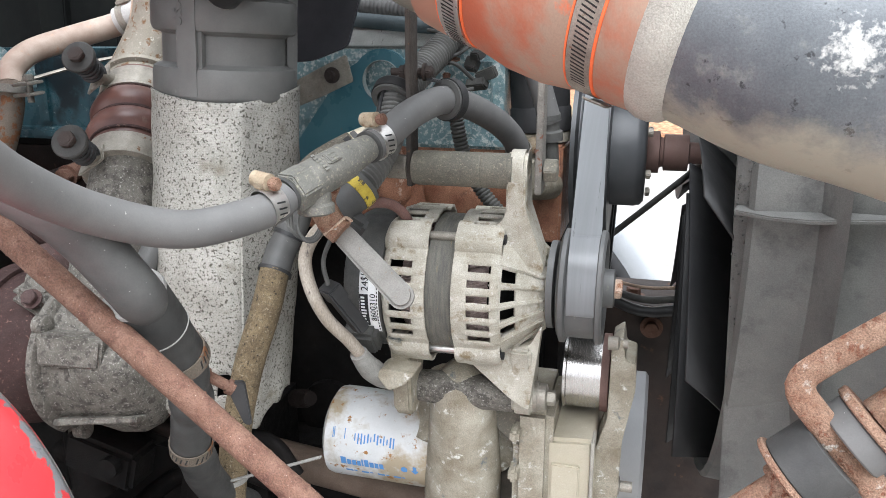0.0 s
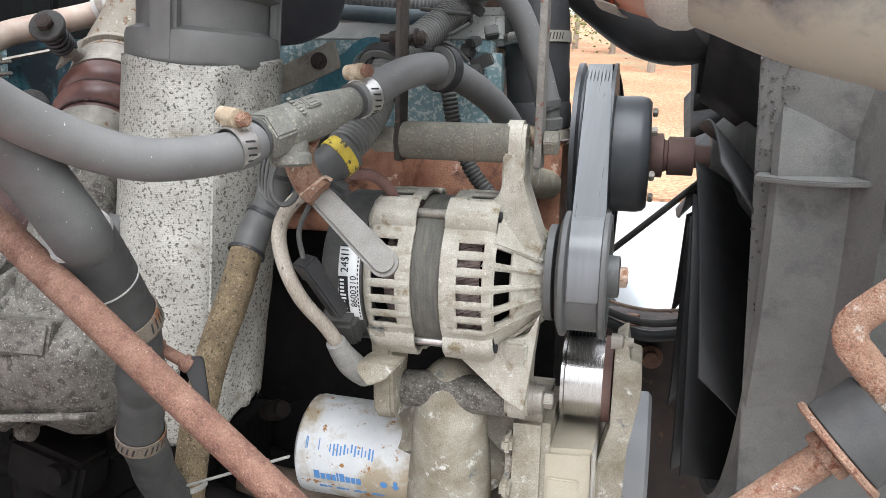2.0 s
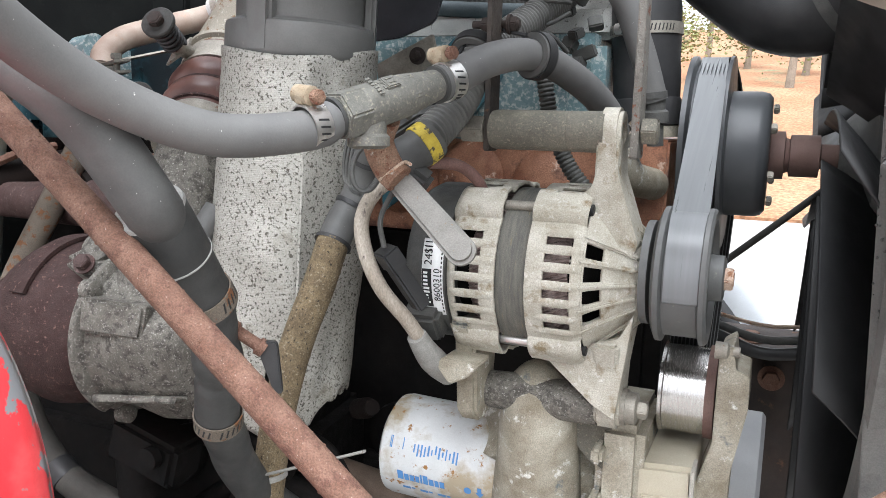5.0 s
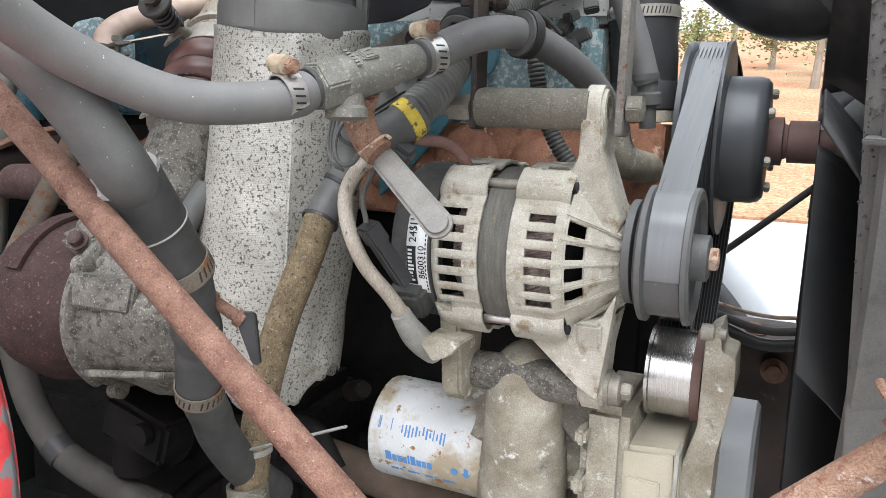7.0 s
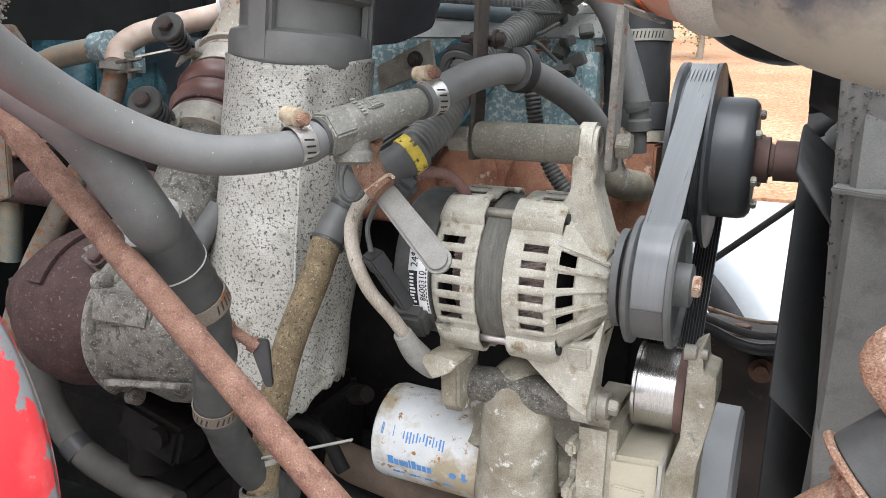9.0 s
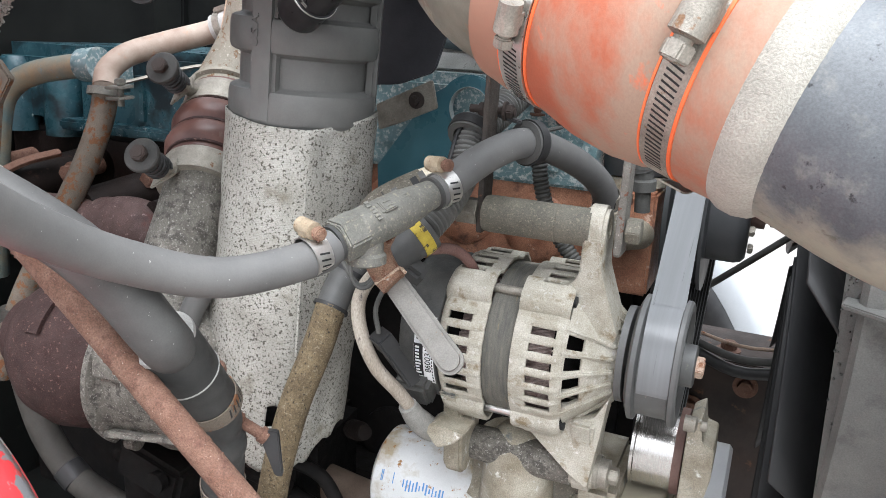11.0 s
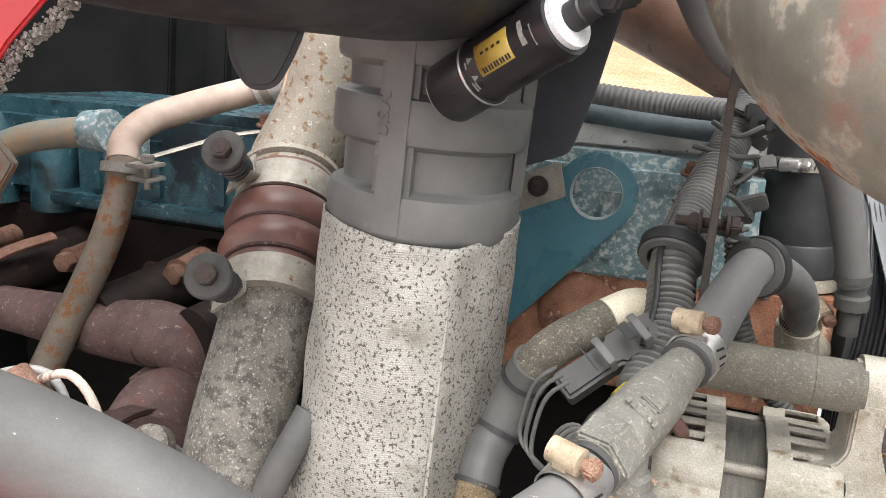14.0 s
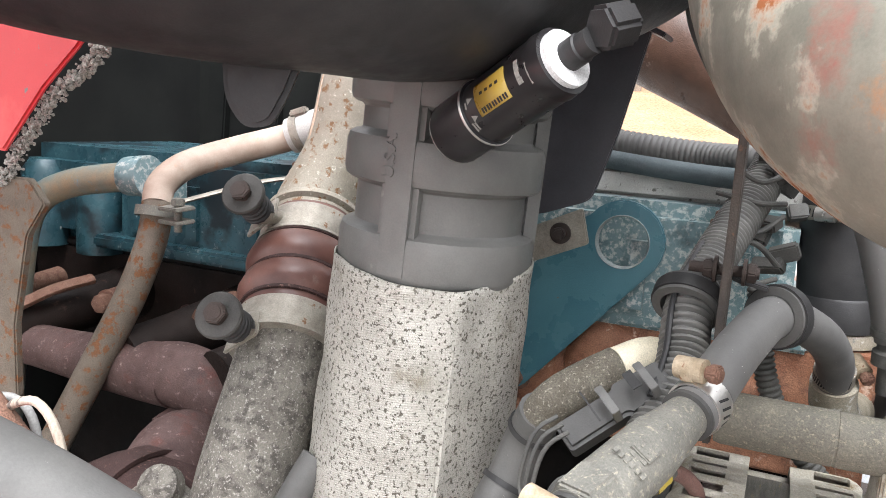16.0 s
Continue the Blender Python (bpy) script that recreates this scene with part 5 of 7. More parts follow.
prism(bm, rounded([(0.002, -0.036), (0.008, -0.038), (0.008, 0.0), (-0.008, 0.004)], 0.003), (-0.316, 0.524, 1.180), (0.9, 0.4, 0.2), (-0.12, 0, 1), 0.006, 0.0008)
part("tab", bm, PLASTIC, drainc)

# rusty rod across the front
rod = thing("rusty_brace_rod", (-0.3, 0.415, 1.23), "rusty painted steel brace rod with blistered paint", "rod")
bm = bmesh.new()
P0, P1 = Vector((-0.4206, 0.4170, 1.3265)), Vector((-0.1720, 0.4186, 1.1262))
d = P1 - P0
sweep(bm, [P0 - 0.25 * d, P0, P0 + 0.33 * d, P0 + 0.66 * d, P1, P1 + 0.35 * d], 0.0094, 22, 0.01)
part("rod", bm, RUST, rod)
bm = bmesh.new()
rnd = random.Random(4)
for _ in range(260):
    t, a = rnd.uniform(-0.2, 1.3), rnd.uniform(0, 6.28)
    u, v = basis(d)
    c = P0 + t * d + 0.0094 * (math.cos(a) * u + math.sin(a) * v)
    s = rnd.uniform(0.0005, 0.0014)
    lathe(bm, c - 0.3 * s * (math.cos(a) * u + math.sin(a) * v), math.cos(a) * u + math.sin(a) * v, [(0, s), (s * 0.5, s * 0.8), (s * 0.8, s * 0.2)], 7)
part("blisters", bm, RUST, rod, "small blisters and flakes in the paint")

# ---- alternator ----
A0 = Vector((0, 0.733, 1.214))
AR = 0.0715
alt = thing("alternator", (-0.17, 0.733, 1.14), "weathered cast-alloy alternator with slotted housings and a dark stator ring", "alternator")
LOBES = [54, 126, 234, 306]


def near(a, b):
    return abs((a - b + 180) % 360 - 180)


def shell(bm, x0, x1, radius, slot_x=None, step=3.0, nx=14):
    """One housing: a ring round the x axis with bolt lobes and rows of slots between them. Angles go from the front (-y) upwards."""
    cols = int(360 / step)
    xs = [x0 + (x1 - x0) * i / nx for i in range(nx + 1)]
    if slot_x:
        for sx in slot_x:
            j = min(range(nx + 1), key=lambda i: abs(xs[i] - sx))
            xs[j] = sx
    vs = []
    for i, x in enumerate(xs):
        row = []
        for k in range(cols):
            a = k * step
            r = radius(x)
            for lb in LOBES:
                w = near(a, lb)
                r += 0.0075 * max(0.0, 1 - (w / 13) ** 4) if w < 13 else 0
            g = (a + 45) % 90 - 45
            if slot_x and slot_x[0] - 0.004 < x and abs(g) < 38:
                b = g % 11.0
                r += 0.0010 * max(0.0, 1 - (min(b, 11.0 - b) / 2.0) ** 2)
            row.append(bm.verts.new((x, A0.y - r * math.cos(radians(a)), A0.z + r * math.sin(radians(a)))))
        vs.append(row)
    for i in range(nx):
        xm = (xs[i] + xs[i + 1]) / 2
        for k in range(cols):
            a = (k + 0.5) * step
            g = (a + 45) % 90 - 45
            if slot_x and slot_x[0] < xm < slot_x[1] and abs(g) < 33.0 and 1.8 < (g % 11.0) < 9.2:
                continue
            n = (k + 1) % cols
            bm.faces.new((vs[i][k], vs[i][n], vs[i + 1][n], vs[i + 1][k]))


def solid(ob, t):
    md = ob.modifiers.new("wall", "SOLIDIFY")
    md.thickness, md.offset, md.use_even_offset = t, -1, True
    bv = ob.modifiers.new("soft", "BEVEL")
    bv.width, bv.segments, bv.limit_method, bv.angle_limit = 0.0009, 2, "ANGLE", radians(45)
    return ob


bm = bmesh.new()
shell(bm, -0.239, -0.1955, lambda x: AR - 0.010 * max(0, (-0.230 - x) / 0.009) ** 2, (-0.2300, -0.2085), step=1.0)
solid(part("rear_housing", bm, ALLOY, alt), 0.0026)
bm = bmesh.new()
shell(bm, -0.1700, -0.1275, lambda x: AR - 0.004 * max(0, (x + 0.136) / 0.0085) ** 2, (-0.1555, -0.1345), step=1.0)
solid(part("drive_housing", bm, ALLOY, alt), 0.0026)
# nose cone with windows and fins
bm = bmesh.new()
cols, rows = 240, [(-0.128, 0.0672), (-0.1262, 0.0658), (-0.1205, 0.0597), (-0.1145, 0.0542), (-0.110, 0.0500), (-0.102, 0.0425), (-0.095, 0.0355), (-0.090, 0.031), (-0.0875, 0.029)]
vs = [[bm.verts.new((x, A0.y - r * math.cos(2 * math.pi * k / cols), A0.z + r * math.sin(2 * math.pi * k / cols))) for k in range(cols)] for x, r in rows]
for i in range(len(rows) - 1):
    for k in range(cols):
        g = ((k + 0.5) * 1.5 + 45) % 90 - 45
        if i in (1, 2) and abs(g) < 33 and 2.8 < (g % 16.5) < 13.7:
            continue
        n = (k + 1) % cols
        bm.faces.new((vs[i][k], vs[i][n], vs[i + 1][n], vs[i + 1][k]))
solid(part("nose_cone", bm, ALLOY, alt), 0.0035)
for lobe in range(4):
    for j in range(5):
        a = radians(lobe * 90 + (j - 2) * 16.5)
        d = Vector((0, -math.cos(a), math.sin(a)))
        bm = bmesh.new()
        prism(bm, [(-0.136, AR - 0.008), (-0.136, AR - 0.0005), (-0.1265, AR + 0.0003), (-0.0890, 0.0395), (-0.0880, 0.026), (-0.104, 0.040), (-0.122, 0.058)], A0 + 0.0019 * X.cross(d), X, d, -0.0038, 0.0011)
        part("fin", bm, ALLOY, alt)
bm = bmesh.new()
lathe(bm, A0 + Vector((-0.1965, 0, 0)), X, [(0, 0.055), (0, AR - 0.0025), (0.0275, AR - 0.0025), (0.0275, 0.055)], 96)
part("stator_ring", bm, STATOR, alt, "dark laminated stator ring")
bm = bmesh.new()
for k in range(40):
    a = 2 * math.pi * k / 40
    for x0, x1 in ((-0.2225, -0.195), (-0.172, -0.1395)):
        for off in (0.0, 0.045, 0.09):
            pts = []
            for j in range(4):
                aa = a + off + 0.16 * j / 3
                r = 0.0595 + 0.0022 * math.sin(j * 2.1 + k) - (0.005 if j in (0, 3) else 0)
                pts.append((x0 + (x1 - x0) * j / 3, A0.y - r * math.cos(aa), A0.z + r * math.sin(aa)))
            sweep(bm, pts, 0.0021, 6, 0.02)
tagged(part("stator_wire", bm, COPPER, alt), "varnished copper stator windings", kind="stuff")
bm = bmesh.new()
lathe(bm, A0 + Vector((-0.245, 0, 0)), X, [(0, 0.02), (0, 0.047), (0.112, 0.047), (0.130, 0.030), (0.135, 0.02)], 40)
part("rotor", bm, GREASE_SHADED, alt)
bm = bmesh.new()
lathe(bm, A0 + Vector((-0.281, 0, 0)), X, [(0, 0.02), (0, 0.058), (0.004, 0.066), (0.012, 0.0700), (0.041, 0.0700), (0.043, 0.06)], 72)
block(bm, A0 + Vector((-0.262, -0.055, -0.045)), (0.034, 0.026, 0.030), (35, 0, 0), 0.004)
cover_r = part("rear_cover", bm, PLASTIC_DUSTY, alt, "dusty black plastic rear cover")
for lb in LOBES:
    a = radians(lb)
    d = Vector((0, -math.cos(a), math.sin(a)))
    bm = bmesh.new()
    lathe(bm, A0 + Vector((-0.203, 0, 0)) + (AR - 0.001) * d, X, [(0, 0.0042), (0.04, 0.0042)], 18)
    part("through_bolt", bm, STEEL_DULL if lb < 300 else STEEL, alt, "long through bolt")
for lb in LOBES:
    a = radians(lb)
    d = Vector((0, -math.cos(a), math.sin(a)))
    bm = bmesh.new()
    lathe(bm, A0 + Vector((-0.1285, 0, 0)) + (AR - 0.001) * d, X, [(0, 0.005), (0.004, 0.005), (0.0045, 0.003)], 14)
    part("bolt_pocket", bm, BELT_RIB, alt, "dark bolt pocket")
# upper mounting ear
bm = bmesh.new()
ear = [(0.700, 1.268), (0.697, 1.300), (0.695, 1.334)] + [(0.7135 - 0.0185 * math.cos(radians(a)), 1.334 + 0.0185 * math.sin(radians(a))) for a in range(20, 161, 20)] + [(0.732, 1.334), (0.745, 1.29), (0.79, 1.262)]
prism(bm, ear, (-0.127, 0, 0), (0, 1, 0), (0, 0, 1), 0.0185, 0.003, holes=[(0.7135, 1.334, 0.007)])
prism(bm, rounded([(-0.1262, 1.328), (-0.1090, 1.328), (-0.1085, 1.300), (-0.0895, 1.246), (-0.094, 1.234), (-0.128, 1.256), (-0.166, 1.268), (-0.160, 1.274), (-0.131, 1.286), (-0.1265, 1.295)], 0.004), (0, 0.738, 0), (1, 0, 0), (0, 0, 1), 0.0440, 0.004)
part("upper_ear", bm, ALLOY, alt)
bm = bmesh.new()
ear = [(0.682, 1.165), (0.700, 1.128), (0.7025, 1.103)] + [(0.722 - 0.0195 * math.cos(radians(a)), 1.103 - 0.0195 * math.sin(radians(a))) for a in range(20, 161, 20)] + [(0.7415, 1.103), (0.75, 1.135), (0.785, 1.165)]
prism(bm, ear[::-1], (-0.119, 0, 0), (0, 1, 0), (0, 0, 1), 0.021, 0.003)
prism(bm, rounded([(-0.165, 1.150), (-0.10, 1.168), (-0.089, 1.190), (-0.100, 1.10), (-0.118, 1.11)], 0.004), (0, 0.706, 0), (1, 0, 0), (0, 0, 1), 0.012, 0.002)
part("lower_ear", bm, ALLOY, alt)
bm = bmesh.new()
ear = [(0.668, 1.172), (0.684, 1.15), (0.690, 1.108)] + [(0.712 - 0.0215 * math.cos(radians(a)), 1.095 - 0.0215 * math.sin(radians(a))) for a in range(20, 161, 20)] + [(0.745, 1.15), (0.77, 1.168)]
prism(bm, ear[::-1], (-0.238, 0, 0), (0, 1, 0), (0, 0, 1), 0.019, 0.003)
prism(bm, rounded([(-0.246, 1.137), (-0.238, 1.143), (-0.205, 1.141), (-0.216, 1.128), (-0.232, 1.120)], 0.004), (0, 0.690, 0), (1, 0, 0), (0, 0, 1), 0.030, 0.003)
part("rear_lower_ear", bm, ALLOY_TAN, alt)
# label on the rear cover

def on_cover(x, ang, r=0.0702):
    a = radians(ang)
    return Vector((x, A0.y - r * math.cos(a), A0.z + r * math.sin(a)))


bm = bmesh.new()
vs = [[bm.verts.new(on_cover(x, ang)) for x in (-0.2605, -0.251, -0.2415)] for ang in range(-33, 25, 4)]
for p, q in zip(vs, vs[1:]):
    for i in range(2):
        bm.faces.new((p[i], q[i], q[i + 1], p[i + 1]))
lab = part("label", bm, WHITE_LABEL, cover_r, "white printed label")
md = lab.modifiers.new("thick", "SOLIDIFY")
md.thickness, md.offset = 0.0003, 1
bm = bmesh.new()
vs = [[bm.verts.new(on_cover(x, ang, 0.0706)) for x in (-0.2602, -0.2515)] for ang in range(-26, 3, 4)]
for p, q in zip(vs, vs[1:]):
    bm.faces.new((p[0], q[0], q[1], p[1]))
part("label_band", bm, BLACK_PRINT, cover_r, "black printed band")
bm = bmesh.new()
for ang in (-31.5,):
    c = on_cover(-0.2602, ang, 0.0706)
    d = Vector((0, -math.cos(radians(ang)), math.sin(radians(ang))))
    bars(bm, c, X, d.cross(X) * -1, [(0, 0, 0.0075, 0.0055)], -0.0004)
part("label_mark", bm, RED_PRINT, cover_r, "small dark red mark")
bm = bmesh.new()
for ang in range(-30, 24, 3):
    c = on_cover(-0.2432, ang, 0.0706)
    d = Vector((0, -math.cos(radians(ang)), math.sin(radians(ang))))
    up = unit(X.cross(d) * -1)
    bars(bm, c, X, up, [(0.0, 0, 0.0010, 0.0022)], 0.0003)
for ang in (14, 17, 20, 23):
    c = on_cover(-0.2595, ang, 0.0706)
    d = Vector((0, -math.cos(radians(ang)), math.sin(radians(ang))))
    bars(bm, c, X, unit(X.cross(d) * -1), [(0.0005, 0, 0.0065, 0.001)], 0.0003)
tagged(part("label_bars", bm, BLACK_PRINT, cover_r), "small unreadable print", kind="stuff")
bm = bmesh.new()
for k in range(9):
    ang = -23 + 2.7 * k
    c = on_cover(-0.2586, ang, 0.0710)
    d = Vector((0, -math.cos(radians(ang)), math.sin(radians(ang))))
    bars(bm, c, X, unit(X.cross(d) * -1), [(0.0, 0, 0.0052 if k in (0, 3, 4) else 0.0038, 0.0018)], 0.0003)
tagged(part("maker_mark", bm, WHITE_LABEL, cover_r), "white unreadable maker's mark", kind="stuff")


def turned_text(text, x, a0, size, da, r=0.0707, name="digit"):
    """Letters round the cover, read with the head turned to the left."""
    for i, ch in enumerate(text):
        a = radians(a0 + da * i)
        d = Vector((0, -math.cos(a), math.sin(a)))
        up = Vector((0, math.sin(a), math.cos(a)))
        m = Matrix((up, -X, d)).transposed().to_4x4()
        m.translation = Vector((x, A0.y, A0.z)) + r * d - Vector(alt.location)
        lettering(name, ch, size, m, BLACK_PRINT, cover_r, 0.0001)


turned_text("24SI", -0.2515, 4.5, 0.0098, 3.9)
turned_text("8600310", -0.2440, -21, 0.0082, 3.4)

# pulley, belt and spacer
pul = thing("alternator_pulley", (-0.055, 0.733, 1.219), "grey flanged alternator belt pulley with a centre nut", "pulley")
PC = Vector((0, 0.733, 1.219))
bm = bmesh.new()
lathe(bm, PC + Vector((-0.087, 0, 0)), X, [(0, 0.02), (0, 0.043), (0.006, 0.043), (0.007, 0.022), (0.010, 0.022), (0.010, 0.049), (0.013, 0.0555), (0.017, 0.0555), (0.019, 0.050), (0.045, 0.050), (0.047, 0.0555), (0.0505, 0.0555), (0.0525, 0.0535), (0.0525, 0.047), (0.048, 0.044), (0.046, 0.020)], 64)
part("rim", bm, PULLEY, pul)
bm = bmesh.new()
lathe(bm, PC + Vector((-0.0415, 0, 0)), X, [(0, 0.019), (0.015, 0.0185), (0.016, 0.016)], 30)
part("hub", bm, PULLEY, pul)
bm = bmesh.new()
hex_bolt(bm, PC + Vector((-0.027, 0, 0)), X, 0.0098, 0.008)
part("nut", bm, RUST_PALE, pul, "tan plated nut")

FC = Vector((0, 1.05, 1.309))


def belt_path(circles):
    """The closed line of a belt round circles (y, z, radius, +1 or -1 for the way it goes round)."""
    out, m = [], len(circles)
    tang = []
    for i in range(m):
        (y0, z0, r0, s0), (y1, z1, r1, s1) = circles[i], circles[(i + 1) % m]
        dy, dz = y1 - y0, z1 - z0
        dist, base = math.hypot(dy, dz), math.atan2(dz, dy)
        k = math.asin(max(-1, min(1, (s1 * r1 - s0 * r0) / dist)))
        ang = base + k
        tang.append((ang - math.pi / 2 * s0, ang - math.pi / 2 * s1))
    for i in range(m):
        y, z, r, s = circles[i]
        a0, a1 = tang[i - 1][1], tang[i][0]
        if s > 0:
            while a1 < a0:
                a1 += 2 * math.pi
        else:
            while a1 > a0:
                a1 -= 2 * math.pi
        n = max(2, int(abs(a1 - a0) / 0.03))
        for j in range(n + 1):
            a = a0 + (a1 - a0) * j / n
            out.append((y + r * math.cos(a), z + r * math.sin(a), 1))
    return out


loop = belt_path([(0.733, 1.219, 0.0512, 1), (0.862, 1.100, 0.047, -1), (0.98, 0.937, 0.083, 1), (1.05, 1.309, 0.107, 1)])
belt = thing("serpentine_belt", (-0.058, 0.9, 1.0), "wide grey ribbed drive belt, smooth-backed, round the pulleys", "belt")


def belt_mesh(x0, x1, t0, t1):
    bm = bmesh.new()
    m, rows = len(loop), []
    for i in range(m):
        y, z, _ = loop[i]
        drift = 0.06 * (min(y, 1.03) - 0.733) - 0.14 * max(0.0, y - 1.03)
        ya, za, _ = loop[i - 1]
        yb, zb, _ = loop[(i + 1) % m]
        n = Vector((0, zb - za, -(yb - ya)))
        n = n.normalized() if n.length > 1e-9 else Vector((0, 0, 1))
        q = Vector((0, y, z))
        rows.append([bm.verts.new(q + t * n + (x - drift) * X) for x, t in ((x0, t0), (x1, t0), (x1, t1), (x0, t1))])
    for a, b in zip(rows, rows[1:] + rows[:1]):
        for k in range(4):
            bm.faces.new((a[k], b[k], b[(k + 1) % 4], a[(k + 1) % 4]))
    bmesh.ops.recalc_face_normals(bm, faces=bm.faces)
    return bm


part("belt_back", belt_mesh(-0.0695, -0.0405, 0.0, 0.0018), BELT, belt)
for k in range(8):
    part("rib", belt_mesh(-0.0690 + 0.0036 * k, -0.0666 + 0.0036 * k, -0.003, 0.0003), BELT_RIB, belt)

spacer = thing("mounting_spacer", (-0.165, 0.706, 1.315), "dusty steel spacer tube with a long bolt above the alternator", "spacer")
bm = bmesh.new()
lathe(bm, (-0.2175, 0.7085, 1.3325), X, [(0, 0.008), (0, 0.0155), (0.004, 0.0165), (0.065, 0.0165), (0.0655, 0.0161), (0.0665, 0.0161), (0.067, 0.0165), (0.0955, 0.0165), (0.0955, 0.008)], 36)
part("tube", bm, SPACER, spacer)
bm = bmesh.new()
hex_bolt(bm, (-0.0945, 0.7135, 1.334), X, 0.0115, 0.012, 0.0)
part("bolt_head", bm, SPACER, spacer)
bm = bmesh.new()
hex_bolt(bm, (-0.224, 0.7085, 1.3325), -X, 0.0125, 0.020, 0.0)
lathe(bm, (-0.243, 0.7085, 1.3325), -X, [(0, 0.008), (0.02, 0.0075)], 18)
part("nut", bm, STEEL_DULL, spacer)
pivot = thing("pivot_bolt", (-0.088, 0.722, 1.103), "tan plated pivot bolt through the lower alternator ear", "bolt")
bm = bmesh.new()
lathe(bm, (-0.098, 0.722, 1.103), X, [(0, 0.008), (0, 0.0155), (0.004, 0.0155), (0.004, 0.0135), (0.012, 0.0135), (0.013, 0.011)], 26)
hex_bolt(bm, (-0.085, 0.722, 1.103), X, 0.0085, 0.008)
part("head", bm, STEEL_DULL, pivot)

# steel straps that carry the alternator
strap_a = thing("mounting_strap", (-0.22, 0.715, 1.33), "dark rusty flat steel strap standing beside the hose clip", "bracket", "mounting straps")
bm = bmesh.new()
prism(bm, rounded([(0.703, 1.314), (0.727, 1.314), (0.727, 1.52), (0.703, 1.53)], 0.004), (-0.2245, 0, 0), (0, 1, 0), (0, 0, 1), 0.005, 0.0008)
part("strap", bm, surface("dark_rusty_strap", (0.04, 0.035, 0.032), (0.07, 0.055, 0.045), 40, (0.55, 0.85), spots=((0.13, 0.075, 0.05), 110, 0.62, 0.06, 0.9), bump=0.4), strap_a)
strap_b = thing("mounting_strap", (-0.10, 0.715, 1.33), "flaking grey steel strap bolted to the alternator ear", "bracket", "mounting straps")
bm = bmesh.new()
prism(bm, rounded([(0.700, 1.312), (0.728, 1.312), (0.722, 1.55), (0.706, 1.55)], 0.004), (-0.1015, 0, 0), (0, 1, 0), (0, 0, 1), 0.006, 0.0009)
part("strap", bm, surface("flaking_strap", (0.13, 0.12, 0.105), (0.22, 0.205, 0.18), 60, (0.6, 0.85), spots=((0.16, 0.075, 0.05), 90, 0.58, 0.04, 0.9), more=((0.4, 0.38, 0.34), 240, 0.64, 0.04, 0.8), bump=0.6), strap_b)

# padded clips on the strap
for cx, cy, cz, r, ax, nm in ((-0.1905, 0.734, 1.3945, 0.0160, (0.42, 0.90, -0.05), "coolant hose"), (-0.2445, 0.734, 1.3960, 0.0190, (0.1, 0.75, 0.65), "corrugated loom")):
    clip = thing("padded_clip", (cx, cy, cz), "rubber-padded steel clip holding the " + nm, "clip", "padded clips")
    bm = bmesh.new()
    arc_band(bm, (cx, cy, cz), ax, r - 0.0025, 0.014, 0.0055)
    part("rubber_pad", bm, RUBBER_MID, clip)
    bm = bmesh.new()
    arc_band(bm, (cx, cy, cz), ax, r + 0.003, 0.009, 0.0014)
    s = 1 if cx < -0.2 else -1
    block(bm, (cx + s * 0.018, cy - 0.002, cz + 0.019), (0.022, 0.010, 0.003), (0, s * -12, 0), 0.0008)
    part("steel_band", bm, PLASTIC, clip)
cb = thing("clip_bolt", (-0.222, 0.728, 1.420), "rusty bolt and nut clamping the clips to the strap", "bolt")
bm = bmesh.new()
lathe(bm, (-0.246, 0.728, 1.4205), X, [(0, 0.0036), (0.042, 0.0036)], 12)
hex_bolt(bm, (-0.214, 0.728, 1.4205), X, 0.0068, 0.006, 0.0085)
hex_bolt(bm, (-0.229, 0.728, 1.4205), -X, 0.0068, 0.006, 0.0085)
part("bolt", bm, CHASSIS, cb)

# ---- front housing, pump, filter ----
pump = thing("pump_housing", (-0.17, 0.78, 0.7), "tan-grey cast pump and gear housing below the alternator", "pump")
bm = bmesh.new()
lathe(bm, (-0.236, 0.728, 1.098), X, [(0, 0.010), (0, 0.0165), (0.02, 0.0168), (0.045, 0.018), (0.085, 0.018), (0.117, 0.017)], 32)
part("pivot_boss", bm, ALLOY_GREY, pump, "grimy grey cast pivot boss")
bm = bmesh.new()
sweep(bm, [(-0.178, 0.740, 1.128), (-0.177, 0.741, 1.10), (-0.176, 0.742, 1.065), (-0.178, 0.752, 1.02), (-0.182, 0.765, 0.97), (-0.186, 0.78, 0.90), (-0.186, 0.80, 0.78)], lambda s: 0.031 * math.sqrt(min(1, (s + 0.0004) / 0.028)) + 0.012 * min(1, s / 0.15), 28, 0.005)
sweep(bm, [(-0.215, 0.77, 1.06), (-0.185, 0.80, 1.03), (-0.14, 0.82, 1.0)], 0.045, 24, 0.01)
part("pump_body", bm, ALLOY_TAN, pump)
bm = bmesh.new()
block(bm, (-0.101, 0.795, 0.90), (0.042, 0.12, 0.36), (0, 0, 0), 0.008)
part("pump_flange", bm, ALLOY_TAN, pump)
bm = bmesh.new()
block(bm, (-0.135, 0.815, 0.95), (0.07, 0.05, 0.22), (0, 0, 0), 0.01)
part("web", bm, GRIMY_TAN_SHADED, pump, "grimy web, coloured dark for the shade in the gap")
bm = bmesh.new()
prism(bm, rounded([(-0.150, 1.085), (-0.108, 1.080), (-0.110, 1.030), (-0.128, 1.040), (-0.146, 1.058)], 0.003), (0, 0.742, 0), (1, 0, 0), (0, 0, 1), -0.012, 0.002)
part("gusset", bm, SPACER, pump, "dull grey gusset")
